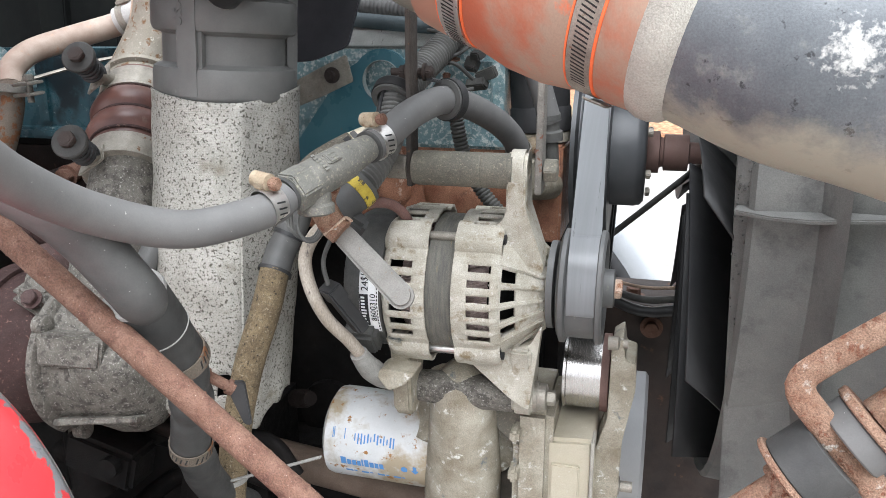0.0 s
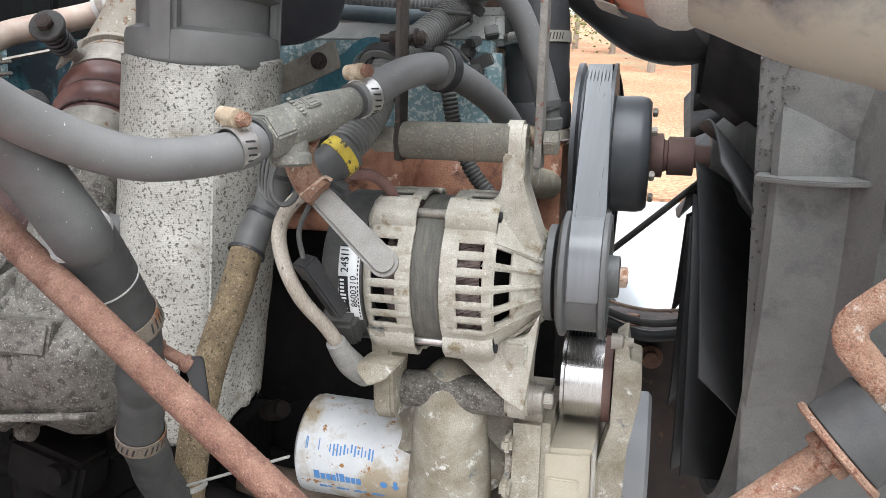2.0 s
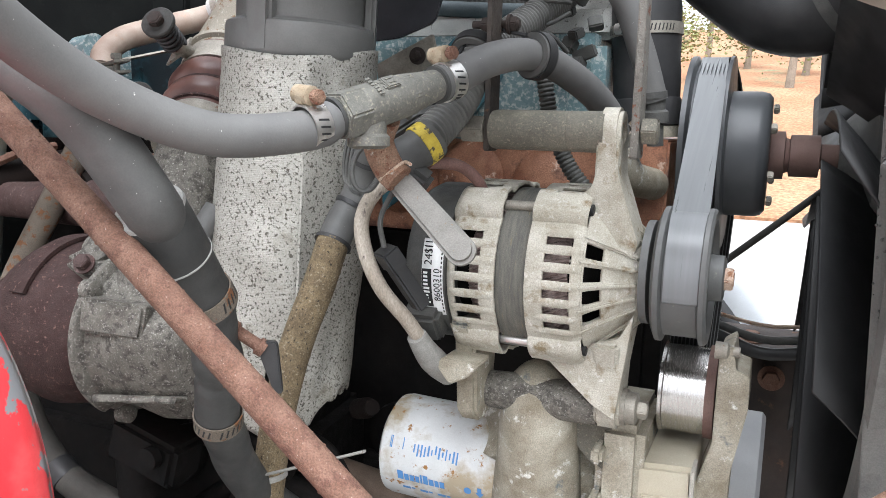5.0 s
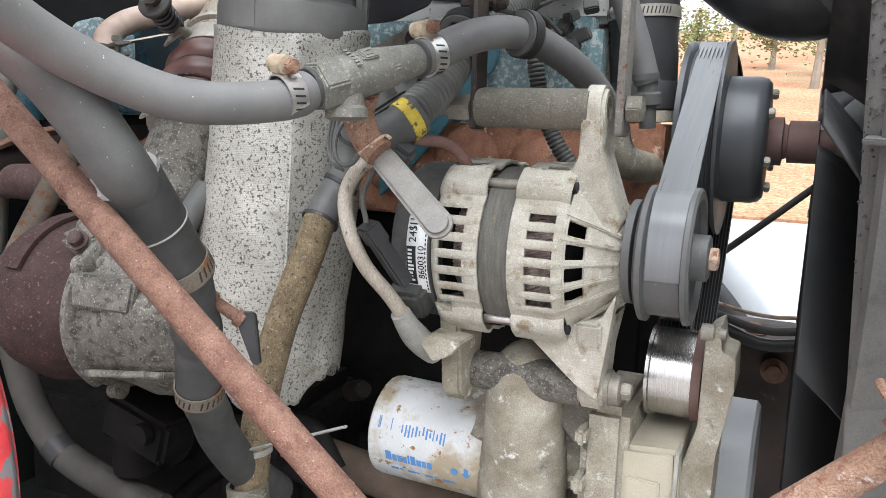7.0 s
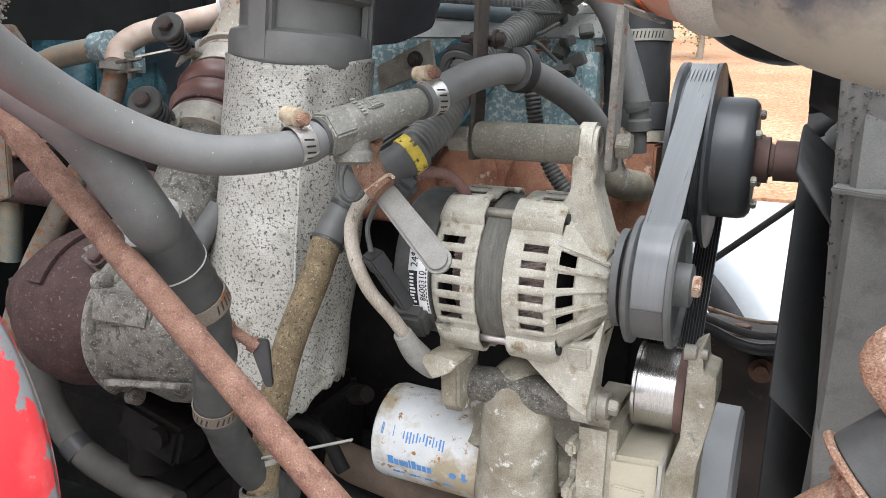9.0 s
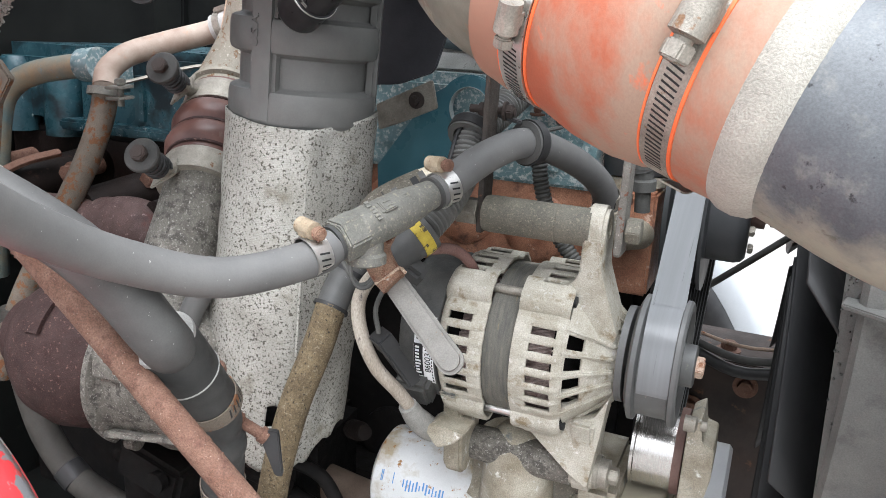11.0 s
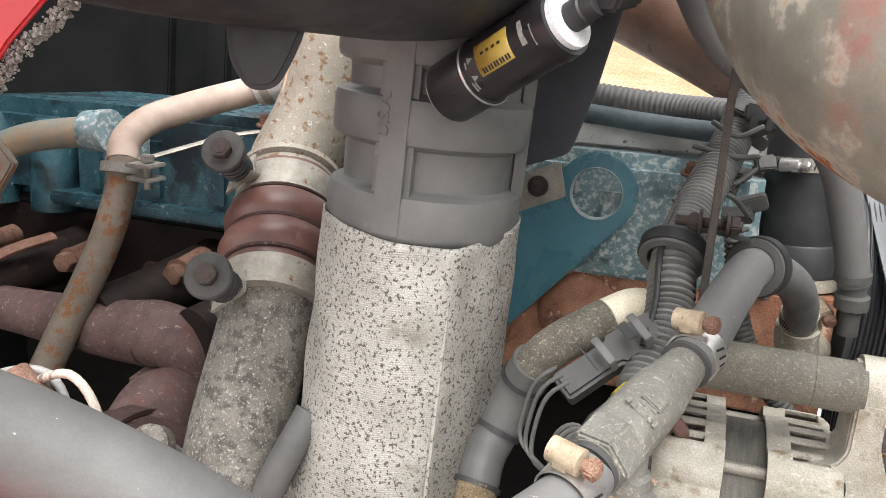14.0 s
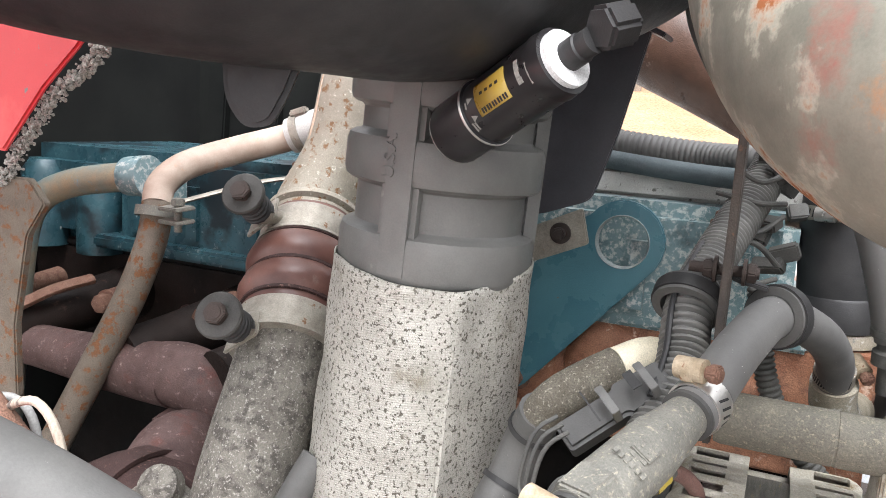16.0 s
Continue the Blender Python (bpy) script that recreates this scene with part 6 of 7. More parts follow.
for k in range(4):
    bm = bmesh.new()
    block(bm, (-0.120 + 0.001 * k, 0.732, 0.92 + 0.045 * k), (0.010, 0.03, 0.014), bevel=0.003)
    part("rib", bm, ALLOY_TAN, pump)
gear = thing("gear_housing", (-0.06, 0.82, 0.7), "pale tan cast front gear housing with a step and seam", "gear housing")
bm = bmesh.new()
prism(bm, rounded([(-0.086, 0.6), (-0.042, 0.6), (-0.036, 1.02), (-0.0375, 1.050), (-0.088, 1.046)], 0.006), (0, 0.742, 0), (1, 0, 0), (0, 0, 1), -0.18, 0.006)
part("housing", bm, surface("pale_tan_casting", (0.40, 0.36, 0.27), (0.48, 0.44, 0.345), 14, (0.6, 0.85), spots=((0.62, 0.6, 0.55), 90, 0.66, 0.06, 0.8), grain=0.1, bump=0.2), gear)
bm = bmesh.new()
block(bm, (-0.066, 0.7405, 0.975), (0.030, 0.006, 0.09), bevel=0.0015)
part("panel", bm, bpy.data.materials["pale_tan_casting"], gear)
bm = bmesh.new()
block(bm, (-0.0385, 0.752, 0.985), (0.0035, 0.03, 0.13), bevel=0.001)
part("seam", bm, TANK_RIM, gear, "pale sealant seam")

oil = thing("spin_on_filter", (-0.27, 0.787, 0.957), "white spin-on coolant filter with blue print and rust stains", "filter")
OC = Vector((-0.349, 0.792, 0.999))
ox = unit((1, 0.02, -0.03))
bm = bmesh.new()
lathe(bm, OC, ox, [(0, 0.015), (0.0005, 0.036), (0.003, 0.042), (0.008, 0.0505), (0.014, 0.0520), (0.136, 0.0520), (0.139, 0.0530), (0.144, 0.0530), (0.145, 0.040)], 64)
part("can", bm, WHITE_CAN, oil)
bm = bmesh.new()
lathe(bm, OC + 0.135 * ox, ox, [(0, 0.042), (0.008, 0.042), (0.009, 0.050), (0.03, 0.052), (0.032, 0.03)], 40)
part("filter_base", bm, ALLOY_TAN, oil)


def on_can(x, ang, r=0.0523):
    a = radians(ang)
    return OC + x * ox + r * Vector((0, -math.cos(a), math.sin(a)))


bm = bmesh.new()
rnd = random.Random(9)
for k in range(13):
    c, a = on_can(0.046 + 0.0038 * k, 22), radians(22)
    h = rnd.uniform(0.004, 0.013)
    bars(bm, c, ox, Vector((0, math.sin(a), math.cos(a))), [(0, -h / 2 + rnd.uniform(-0.002, 0.002), 0.0012 + 0.0008 * rnd.random(), h)], 0.0002)
for x in (0.020, 0.0215, 0.034):
    a = radians(24)
    bars(bm, on_can(x, 24), ox, Vector((0, math.sin(a), math.cos(a))), [(0, -0.006, 0.0009, 0.012)], 0.0002)
for k, w in enumerate((0.0062, 0.0048, 0.0048, 0.0042, 0.002, 0.005, 0.005, 0.0042, 0.0048)):
    a = radians(-17)
    x = 0.030 + sum((0.0062, 0.0048, 0.0048, 0.0042, 0.002, 0.005, 0.005, 0.0042, 0.0048)[:k]) + 0.0012 * k
    hgt = 0.0105 if k in (0, 4, 5) else 0.0075
    up = Vector((0, math.sin(a), math.cos(a)))
    bars(bm, on_can(x, -17), ox, up, [(0, 0, w, hgt)], 0.0002)
for k in range(4):
    a = radians(-30)
    bars(bm, on_can(0.034 + 0.019 * k, -30), ox, Vector((0, math.sin(a), math.cos(a))), [(0, 0, 0.0085, 0.003), (0.0095, 0.001, 0.004, 0.002)], 0.0002)
a = radians(-16)
up = Vector((0, math.sin(a), math.cos(a)))
prism(bm, [(0.0, 0.004), (0.0045, -0.001), (0.009, 0.004), (0.0065, 0.004), (0.0065, 0.010), (0.0025, 0.010), (0.0025, 0.004)], on_can(0.113, -16), ox, up, 0.0002, 0)
lathe(bm, on_can(0.105, -16, 0.0522) + 0.004 * up, Vector((0, -math.cos(a), math.sin(a))), [(0, 0.0022), (0, 0.0038), (0.0003, 0.0038), (0.0003, 0.0022)], 20)
part("print", bm, BLUE_PRINT, oil, "blue printed marks, partly worn")

# tensioner
ten = thing("belt_tensioner", (-0.05, 0.80, 1.05), "belt tensioner with a polished steel idler and grey arm", "tensioner")
IC = Vector((0, 0.807, 1.100))
bm = bmesh.new()
lathe(bm, IC + Vector((-0.0755, 0, 0)), X, [(0, 0.02), (0, 0.0415), (0.003, 0.0415), (0.004, 0.0400), (0.040, 0.0400), (0.040, 0.02)], 64)
part("idler", bm, IDLER, ten, "polished steel idler face")
bm = bmesh.new()
lathe(bm, IC + Vector((-0.0360, 0, 0)), X, [(0, 0.02), (0, 0.0425), (0.008, 0.0425), (0.009, 0.036), (0.009, 0.012)], 64)
part("flange", bm, SHAFT, ten, "brown idler flange")
bm = bmesh.new()
arm = rounded([(-0.026, 1.150), (-0.015, 1.158), (-0.012, 1.137), (-0.001, 1.134), (0.0, 1.104), (-0.010, 1.046), (-0.013, 0.92), (-0.040, 0.92), (-0.038, 1.028), (-0.0265, 1.069)], 0.003)
prism(bm, arm, (0, 0.757, 0), (1, 0, 0), (0, 0, 1), -0.060, 0.003)
part("arm", bm, ALLOY_TAN, ten)
bm = bmesh.new()
lathe(bm, (-0.030, 0.762, 1.152), X, [(0, 0.004), (0, 0.0075), (0.010, 0.0075), (0.012, 0.005), (0.020, 0.0045)], 18)
part("stop_pin", bm, STEEL_DULL, ten)
bm = bmesh.new()
lathe(bm, (-0.0265, 0.772, 0.985), X, [(0, 0.010), (0.016, 0.010), (0.017, 0.006), (0.030, 0.006)], 20)
part("arm_bolt", bm, STEEL_DULL, ten)

damper = thing("crank_damper", (-0.03, 0.98, 0.87), "smooth grey crankshaft damper pulley", "pulley")
bm = bmesh.new()
lathe(bm, (-0.072, 0.98, 0.937), X, [(0, 0.03), (0, 0.081), (0.036, 0.081), (0.040, 0.087), (0.084, 0.087), (0.088, 0.082), (0.088, 0.03)], 64)
part("wheel", bm, surface("pale_grey_damper", (0.33, 0.335, 0.34), (0.40, 0.405, 0.41), 12, (0.4, 0.55), grain=0.05, bump=0.05), damper)

# ---- fan drive ----
fanp = thing("fan_drive_pulley", (0.0, 1.05, 1.30), "dark fan drive pulley on a brown shaft", "pulley")
bm = bmesh.new()
prof = [(-0.0885, 0.03), (-0.0885, 0.110), (-0.083, 0.110)]
x = -0.081
for k in range(8):
    prof += [(x, 0.1045), (x + 0.0012, 0.101), (x + 0.0028, 0.101), (x + 0.0036, 0.1045)]
    x += 0.0042
prof += [(-0.047, 0.110), (-0.043, 0.110), (-0.0425, 0.071), (-0.012, 0.071), (-0.004, 0.069), (0.0, 0.064), (0.001, 0.03)]
lathe(bm, FC - 0.007 * X, X, prof, 72)
part("drum", bm, PULLEY_BLACK, fanp)
bm = bmesh.new()
lathe(bm, FC, X, [(-0.008, 0.012), (-0.008, 0.027), (0.009, 0.027), (0.010, 0.020), (0.014, 0.0185), (0.015, 0.0235), (0.045, 0.0235), (0.046, 0.014), (0.075, 0.0135)], 40)
part("shaft", bm, SHAFT, fanp, "brown fan shaft")
for k in range(6):
    a = radians(60 * k + 25)
    bm = bmesh.new()
    hex_bolt(bm, FC + Vector((-0.006, 0.052 * math.cos(a), 0.052 * math.sin(a))), X, 0.0065, 0.006)
    part("bolt", bm, STEEL_DULL, fanp)

fan = thing("radiator_fan", (0.08, 1.05, 1.0), "large dusty grey plastic radiator fan standing still", "fan")
bm = bmesh.new()
lathe(bm, FC, X, [(0.064, 0.014), (0.064, 0.034), (0.068, 0.040), (0.080, 0.052), (0.092, 0.10), (0.115, 0.11), (0.12, 0.02)], 48)
part("hub", bm, SHROUD, fan)
for k in range(13):
    a0 = 2 * math.pi * k / 13 + 0.30
    bm = bmesh.new()
    rows = []
    for i in range(11):
        t = i / 10
        r = 0.07 + 0.305 * t
        half = 0.060 + 0.040 * t - 0.03 * max(0.0, t - 0.85)
        tw = math.asin(0.043 / half)
        a = a0 + 0.12 * t * t
        rad, tan = Vector((0, math.cos(a), math.sin(a))), Vector((0, -math.sin(a), math.cos(a)))
        row = []
        for s in (-1, -0.6, -0.2, 0.2, 0.6, 1):
            row.append(bm.verts.new(FC + Vector((0.088, 0, 0)) + r * rad + half * s * (math.cos(tw) * tan + math.sin(tw) * X) + 0.012 * (1 - s * s) * X))
        rows.append(row)
    for p, q in zip(rows, rows[1:]):
        for j in range(5):
            bm.faces.new((p[j], q[j], q[j + 1], p[j + 1]))
    bl = part("blade", bm, FAN, fan)
    md = bl.modifiers.new("thick", "SOLIDIFY")
    md.thickness = 0.0022

shroud = thing("fan_shroud", (0.2, 0.75, 0.7), "grimy dark grey fan shroud with a vertical edge and stiffening rib", "fan shroud")
bm = bmesh.new()
lathe(bm, FC, X, [(0.082, 0.385), (0.078, 0.392), (0.082, 0.398), (0.13, 0.402), (0.145, 0.43), (0.145, 0.40), (0.13, 0.388), (0.10, 0.385)], 96, caps=False)
part("ring", bm, SHROUD, shroud)
bm = bmesh.new()
# side panel, nearest to the viewer, with its bent edge
T0, T1 = Vector((0.058, 0.640, 1.50)), Vector((0.090, 0.730, 0.92))
ed = unit(T0 - T1)
pn = unit((0.97, -0.22, 0.0))
pn = unit(pn - pn.dot(ed) * ed)
prism(bm, [(0, 0), (0.62, 0), (0.62, 0.62), (0, 0.62)], T1 - 0.03 * ed, pn, ed, -0.006, 0.0012)
part("side_panel", bm, SHROUD, shroud)
inw = unit((0.28, 1, 0.0))
bm = bmesh.new()
prism(bm, [(0, 0), (0.16, 0), (0.16, 0.62), (0, 0.62)], T1 - 0.03 * ed + 0.001 * pn, inw, ed, 0.005, 0.001)
part("edge_flange", bm, SHROUD, shroud)
bm = bmesh.new()
rc = T1 + ed * ((1.318 - T1.z) / ed.z)
rn = ed.cross(pn) * (1 if ed.cross(pn).y < 0 else -1)
prism(bm, [(0.002, 0.0), (0.125, 0.0), (0.122, 0.008), (0.06, 0.024), (0.03, 0.023), (0.002, 0.014)], rc - 0.002 * ed, pn, rn, -0.004, 0.001)
part("rib", bm, SHROUD, shroud)
bm = bmesh.new()
rnd = random.Random(3)
for _ in range(260):
    c = T1 + ed * (0.60 - abs(rnd.gauss(0, 0.14))) + pn * abs(rnd.gauss(0.012, 0.009)) + 0.001 * rn
    k = rnd.uniform(0.0004, 0.0013)
    lathe(bm, c, rn, [(-0.002, k), (0.0006, k), (0.0011, k * 0.3)], 6)
tagged(part("grime", bm, PLASTIC_DUSTY, shroud), "small lumps of grime along the edge", kind="stuff")
rad = thing("radiator", (0.30, 1.05, 0.8), "dark radiator core behind the fan", "radiator")
bm = bmesh.new()
block(bm, (0.30, 1.05, 1.2), (0.08, 0.86, 0.9), bevel=0.01)
part("core", bm, GREASE_SHADED, rad)
for k in range(44):
    bm = bmesh.new()
    block(bm, (0.257, 1.05, 0.77 + 0.02 * k), (0.006, 0.82, 0.003), bevel=0)
    part("fin", bm, PLASTIC_DUSTY, rad)

# rubber top hose to the radiator
toph = thing("radiator_top_hose", (0.0, 1.1, 1.45), "black rubber radiator top hose with a band clamp", "hose", "coolant hoses")
bm = bmesh.new()
sweep(bm, [(-0.20, 1.10, 1.60), (-0.13, 1.08, 1.56), (-0.07, 1.06, 1.507), (-0.015, 1.04, 1.468), (0.035, 1.025, 1.463), (0.08, 1.0, 1.50), (0.11, 0.98, 1.58), (0.12, 0.97, 1.66)], 0.045, 36, 0.01)
part("tube", bm, PLASTIC, toph)
bm = bmesh.new()
lathe(bm, (0.066, 1.010, 1.484), (0.045, -0.025, 0.037), [(-0.004, 0.044), (-0.003, 0.0475), (0.003, 0.0475), (0.004, 0.044)], 40)
part("moulded_bead", bm, PLASTIC_DUSTY, toph)
hose_clamp("hose_clamp", (0.050, 1.019, 1.470), (0.045, -0.025, 0.03), 0.0455, "dark band clamp on the radiator hose", angle=300, material=PLASTIC_DUSTY, housing=PLASTIC_DUSTY, screw=PLASTIC_DUSTY, slots=False)

# ---- charge-air pipe overhead ----
pipe = thing("charge_air_pipe", (-0.17, 0.52, 1.5), "stained steel charge-air pipe with orange rust blotches", "pipe")
PA = [Vector(q) for q in ((-0.235, 0.86, 1.80), (-0.218, 0.715, 1.690), (-0.198, 0.625, 1.600), (-0.176, 0.565, 1.550), (-0.147, 0.526, 1.5265), (-0.113, 0.508, 1.5140), (-0.080, 0.4970, 1.5015))]
bm = bmesh.new()
sweep(bm, PA, 0.0585, 56, 0.008)
part("tube", bm, PIPE_STAINED, pipe)
oh = thing("silicone_coupling", (-0.06, 0.478, 1.44), "faded orange silicone coupling hose with bright edges", "hose")
OD = unit((0.9176, -0.2122, -0.3362))
OCC = Vector((-0.0433, 0.4885, 1.4880))
bm = bmesh.new()
lathe(bm, OCC, OD, [(-0.086, 0.0585), (-0.0855, 0.0620), (-0.070, 0.0636), (-0.063, 0.0635), (-0.049, 0.0625), (-0.043, 0.0645), (-0.022, 0.0680), (0.0, 0.0682), (0.017, 0.0655), (0.021, 0.0625), (0.035, 0.0625), (0.042, 0.0642), (0.0625, 0.0632), (0.064, 0.0585)], 88)
part("tube", bm, ORANGE, oh)
bm = bmesh.new()
for d in (-0.0475, -0.0640, 0.0195, 0.0360):
    lathe(bm, OCC, OD, [(d - 0.0012, 0.0622), (d - 0.0008, 0.0639), (d + 0.0008, 0.0639), (d + 0.0012, 0.0622)], 88)
part("bright_edge", bm, ORANGE_CLEAN, oh, "clean orange lines beside the clamps")
hose_clamp("coupling_clamp", OCC - 0.056 * OD, OD, 0.0635, "bright steel worm-drive clamp round the orange coupling", width=0.0145, angle=196, material=STEEL, housing=STEEL_DULL, screw=STEEL_DULL, big=0.95)
clamp_b = hose_clamp("coupling_clamp", OCC + 0.028 * OD, OD, 0.0628, "dull steel worm-drive clamp round the orange coupling", width=0.0145, angle=168, material=STEEL_DULL, housing=STEEL_DULL, screw=STEEL_DULL, big=1.3)
bm = bmesh.new()
arc_band(bm, OCC + 0.036 * OD, OD, 0.0665, 0.0125, 0.0010, 252, 276)
part("band_tail", bm, STEEL_DULL, clamp_b, "loose slotted end of the band")
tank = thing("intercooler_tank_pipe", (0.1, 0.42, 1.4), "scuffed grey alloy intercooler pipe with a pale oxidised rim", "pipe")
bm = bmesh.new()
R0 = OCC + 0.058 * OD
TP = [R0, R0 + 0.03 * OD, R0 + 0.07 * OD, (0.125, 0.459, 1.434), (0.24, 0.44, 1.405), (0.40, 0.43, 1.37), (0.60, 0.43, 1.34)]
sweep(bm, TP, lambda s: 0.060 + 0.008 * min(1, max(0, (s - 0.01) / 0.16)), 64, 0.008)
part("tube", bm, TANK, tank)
bm = bmesh.new()
lathe(bm, R0, OD, [(-0.002, 0.058), (-0.002, 0.0635), (0.003, 0.0655), (0.010, 0.0655), (0.016, 0.0635), (0.020, 0.060)], 72)
part("rim", bm, TANK_RIM, tank, "pale oxidised rim")

# ---- looms, small hoses, wires ----
loom = thing("corrugated_loom", (-0.24, 0.74, 1.36), "black corrugated cable conduit rising behind the strap", "cable", "corrugated looms")
bm = bmesh.new()
corrugated(bm, [(-0.2500, 0.648, 1.3260), (-0.2435, 0.672, 1.342), (-0.2410, 0.700, 1.363), (-0.2430, 0.7325, 1.3935), (-0.2353, 0.7906, 1.4193), (-0.2190, 0.870, 1.4560), (-0.205, 0.94, 1.490), (-0.185, 1.02, 1.53)], 0.0158, 0.0050, 0.0030, 22)
part("conduit", bm, surface("dusty_conduit", (0.08, 0.079, 0.075), (0.145, 0.142, 0.132), 35, (0.32, 0.55), grain=0.1, bump=0.15), loom)
bm = bmesh.new()
sweep(bm, [Vector(q) + Vector((-0.009, -0.009, 0.0095)) for q in ((-0.2435, 0.672, 1.342), (-0.2410, 0.700, 1.363), (-0.2430, 0.7325, 1.3935), (-0.2353, 0.7906, 1.4193))], 0.0022, 8, 0.004)
part("split_seam", bm, PLASTIC, loom, "dark slit along the conduit")
loom2 = thing("corrugated_loom", (-0.19, 0.80, 1.33), "thin black corrugated conduit hanging behind the spacer", "cable", "corrugated looms")
bm = bmesh.new()
corrugated(bm, [(-0.205, 0.80, 1.40), (-0.20, 0.80, 1.37), (-0.192, 0.80, 1.335), (-0.175, 0.80, 1.30), (-0.15, 0.80, 1.27)], 0.008, 0.0042, 0.0014, 14)
part("conduit", bm, PLASTIC_DUSTY, loom2)
for k, (z, y) in enumerate(((1.488, 1.03), (1.470, 1.0))):
    lm = thing("corrugated_loom" if k == 0 else "vacuum_hose", (-0.3, y, z), ("grey corrugated conduit" if k == 0 else "blue-grey small hose") + " lying across the valve cover", "cable", "cover hoses")
    bm = bmesh.new()
    pts = [(-0.52, y + 0.02, z + 0.012), (-0.40, y, z + 0.006), (-0.33, y - 0.01, z), (-0.27, y - 0.02, z - 0.004), (-0.22, y - 0.06, z - 0.004)]
    if k == 0:
        corrugated(bm, pts, 0.0125, 0.006, 0.0014, 16)
    else:
        sweep(bm, pts, 0.0095, 16, 0.01)
    part("tube", bm, RUBBER if k == 0 else surface("blue_grey_hose", (0.06, 0.08, 0.088), (0.095, 0.118, 0.126), 30, (0.5, 0.7)), lm)
clips = thing("loom_connectors", (-0.2, 0.90, 1.44), "cluster of black electrical connectors strapped to the loom", "connector")
rnd = random.Random(12)
for k in range(9):
    bm = bmesh.new()
    c = Vector((-0.205 + rnd.uniform(-0.012, 0.02), 0.88 + rnd.uniform(-0.02, 0.05), 1.40 + 0.011 * k))
    block(bm, c, (rnd.uniform(0.014, 0.03), 0.014, rnd.uniform(0.010, 0.016)), (rnd.uniform(-30, 30), rnd.uniform(-30, 30), rnd.uniform(-40, 40)), 0.0015)
    part("plug", bm, PLASTIC_DUSTY, clips)
for k in range(5):
    bm = bmesh.new()
    c = Vector((-0.225, 0.86, 1.40 + 0.02 * k))
    sweep(bm, [c + Vector((rnd.uniform(-0.02, 0), -0.012, 0)), c + Vector((0.012, -0.022, rnd.uniform(-0.01, 0.01))), c + Vector((0.03, -0.005, rnd.uniform(-0.015, 0.015)))], 0.0022, 8, 0.004)
    part("strap", bm, PLASTIC_DUSTY, clips)
bm = bmesh.new()
block(bm, (-0.190, 0.875, 1.487), (0.040, 0.016, 0.013), (0, 8, 0), 0.002)
for dx in (-0.012, 0.0, 0.012):
    block(bm, (-0.190 + dx, 0.866, 1.481), (0.006, 0.006, 0.012), (0, 8, 0), 0.001)
part("comb_plug", bm, PLASTIC, clips)

blackcan = thing("thermostat_hose", (-0.13, 1.0, 1.33), "wide black rubber hose sleeve with a band clamp and alloy neck", "hose", "coolant hoses")
bm = bmesh.new()
lathe(bm, (-0.137, 1.0, 1.325), (-0.06, 0, 1), [(0, 0.030), (0, 0.037), (0.012, 0.037), (0.014, 0.033)], 36)
part("neck", bm, ALLOY_TAN, blackcan)
bm = bmesh.new()
lathe(bm, (-0.138, 1.0, 1.337), (-0.06, 0, 1), [(0, 0.032), (0.002, 0.0385), (0.03, 0.0385), (0.032, 0.037), (0.06, 0.0378), (0.075, 0.037), (0.10, 0.0385), (0.13, 0.0385), (0.16, 0.035)], 44)
part("sleeve", bm, PLASTIC, blackcan)
hose_clamp("hose_clamp", (-0.1445, 1.0, 1.443), (-0.06, 0, 1), 0.0387, "steel worm-drive clamp on the black sleeve", angle=250, material=STEEL_DULL, housing=STEEL, screw=STEEL)

gh = thing("heater_hose", (-0.13, 0.85, 1.40), "grey rubber heater hose looping down to the cylinder head", "hose", "coolant hoses")
bm = bmesh.new()
sweep(bm, [(-0.275, 0.83, 1.66), (-0.268, 0.82, 1.60), (-0.255, 0.81, 1.567), (-0.232, 0.81, 1.535), (-0.185, 0.82, 1.50), (-0.145, 0.84, 1.462), (-0.124, 0.855, 1.41), (-0.113, 0.866, 1.372), (-0.110, 0.868, 1.362)], 0.0125, 24, 0.007)
part("tube", bm, RUBBER, gh)
bm = bmesh.new()
lathe(bm, (-0.1125, 0.866, 1.371), (0.1, 0.1, -1), [(0, 0.0128), (0, 0.0138), (0.006, 0.0138), (0.006, 0.0128)], 24)
lathe(bm, (-0.110, 0.868, 1.364), (0.05, 0.1, -1), [(0, 0.010), (0.010, 0.010), (0.012, 0.013), (0.022, 0.013), (0.024, 0.008), (0.045, 0.008)], 20)
part("hose_end", bm, PLASTIC_DUSTY, gh)

# yellow-taped connector and braided hoses
tape = thing("taped_connector", (-0.26, 0.655, 1.31), "black cable connector with a band of yellow tape", "connector")
TB = Vector((-0.2472, 0.6412, 1.3223))
bm = bmesh.new()
cd = unit((-0.021, -0.024, -0.022))
lathe(bm, TB - 0.006 * cd, cd, [(0, 0.010), (0, 0.0165), (0.014, 0.0168), (0.018, 0.0158), (0.034, 0.0172), (0.044, 0.0150), (0.047, 0.008)], 24)
block(bm, TB + 0.034 * cd + Vector((0.016, 0.006, -0.008)), (0.024, 0.020, 0.018), (25, 35, 20), 0.004)
part("body", bm, RUBBER_DARK, tape)
bm = bmesh.new()
lathe(bm, TB - 0.002 * cd, cd, [(0, 0.0160), (0.0005, 0.0172), (0.0105, 0.0173), (0.011, 0.0160)], 24)
part("tape_band", bm, YELLOW, tape, "yellow tape")
bm = bmesh.new()
sweep(bm, [(-0.252, 0.655, 1.305), (-0.236, 0.680, 1.302), (-0.224, 0.695, 1.288), (-0.220, 0.710, 1.262)], 0.005, 12, 0.004)
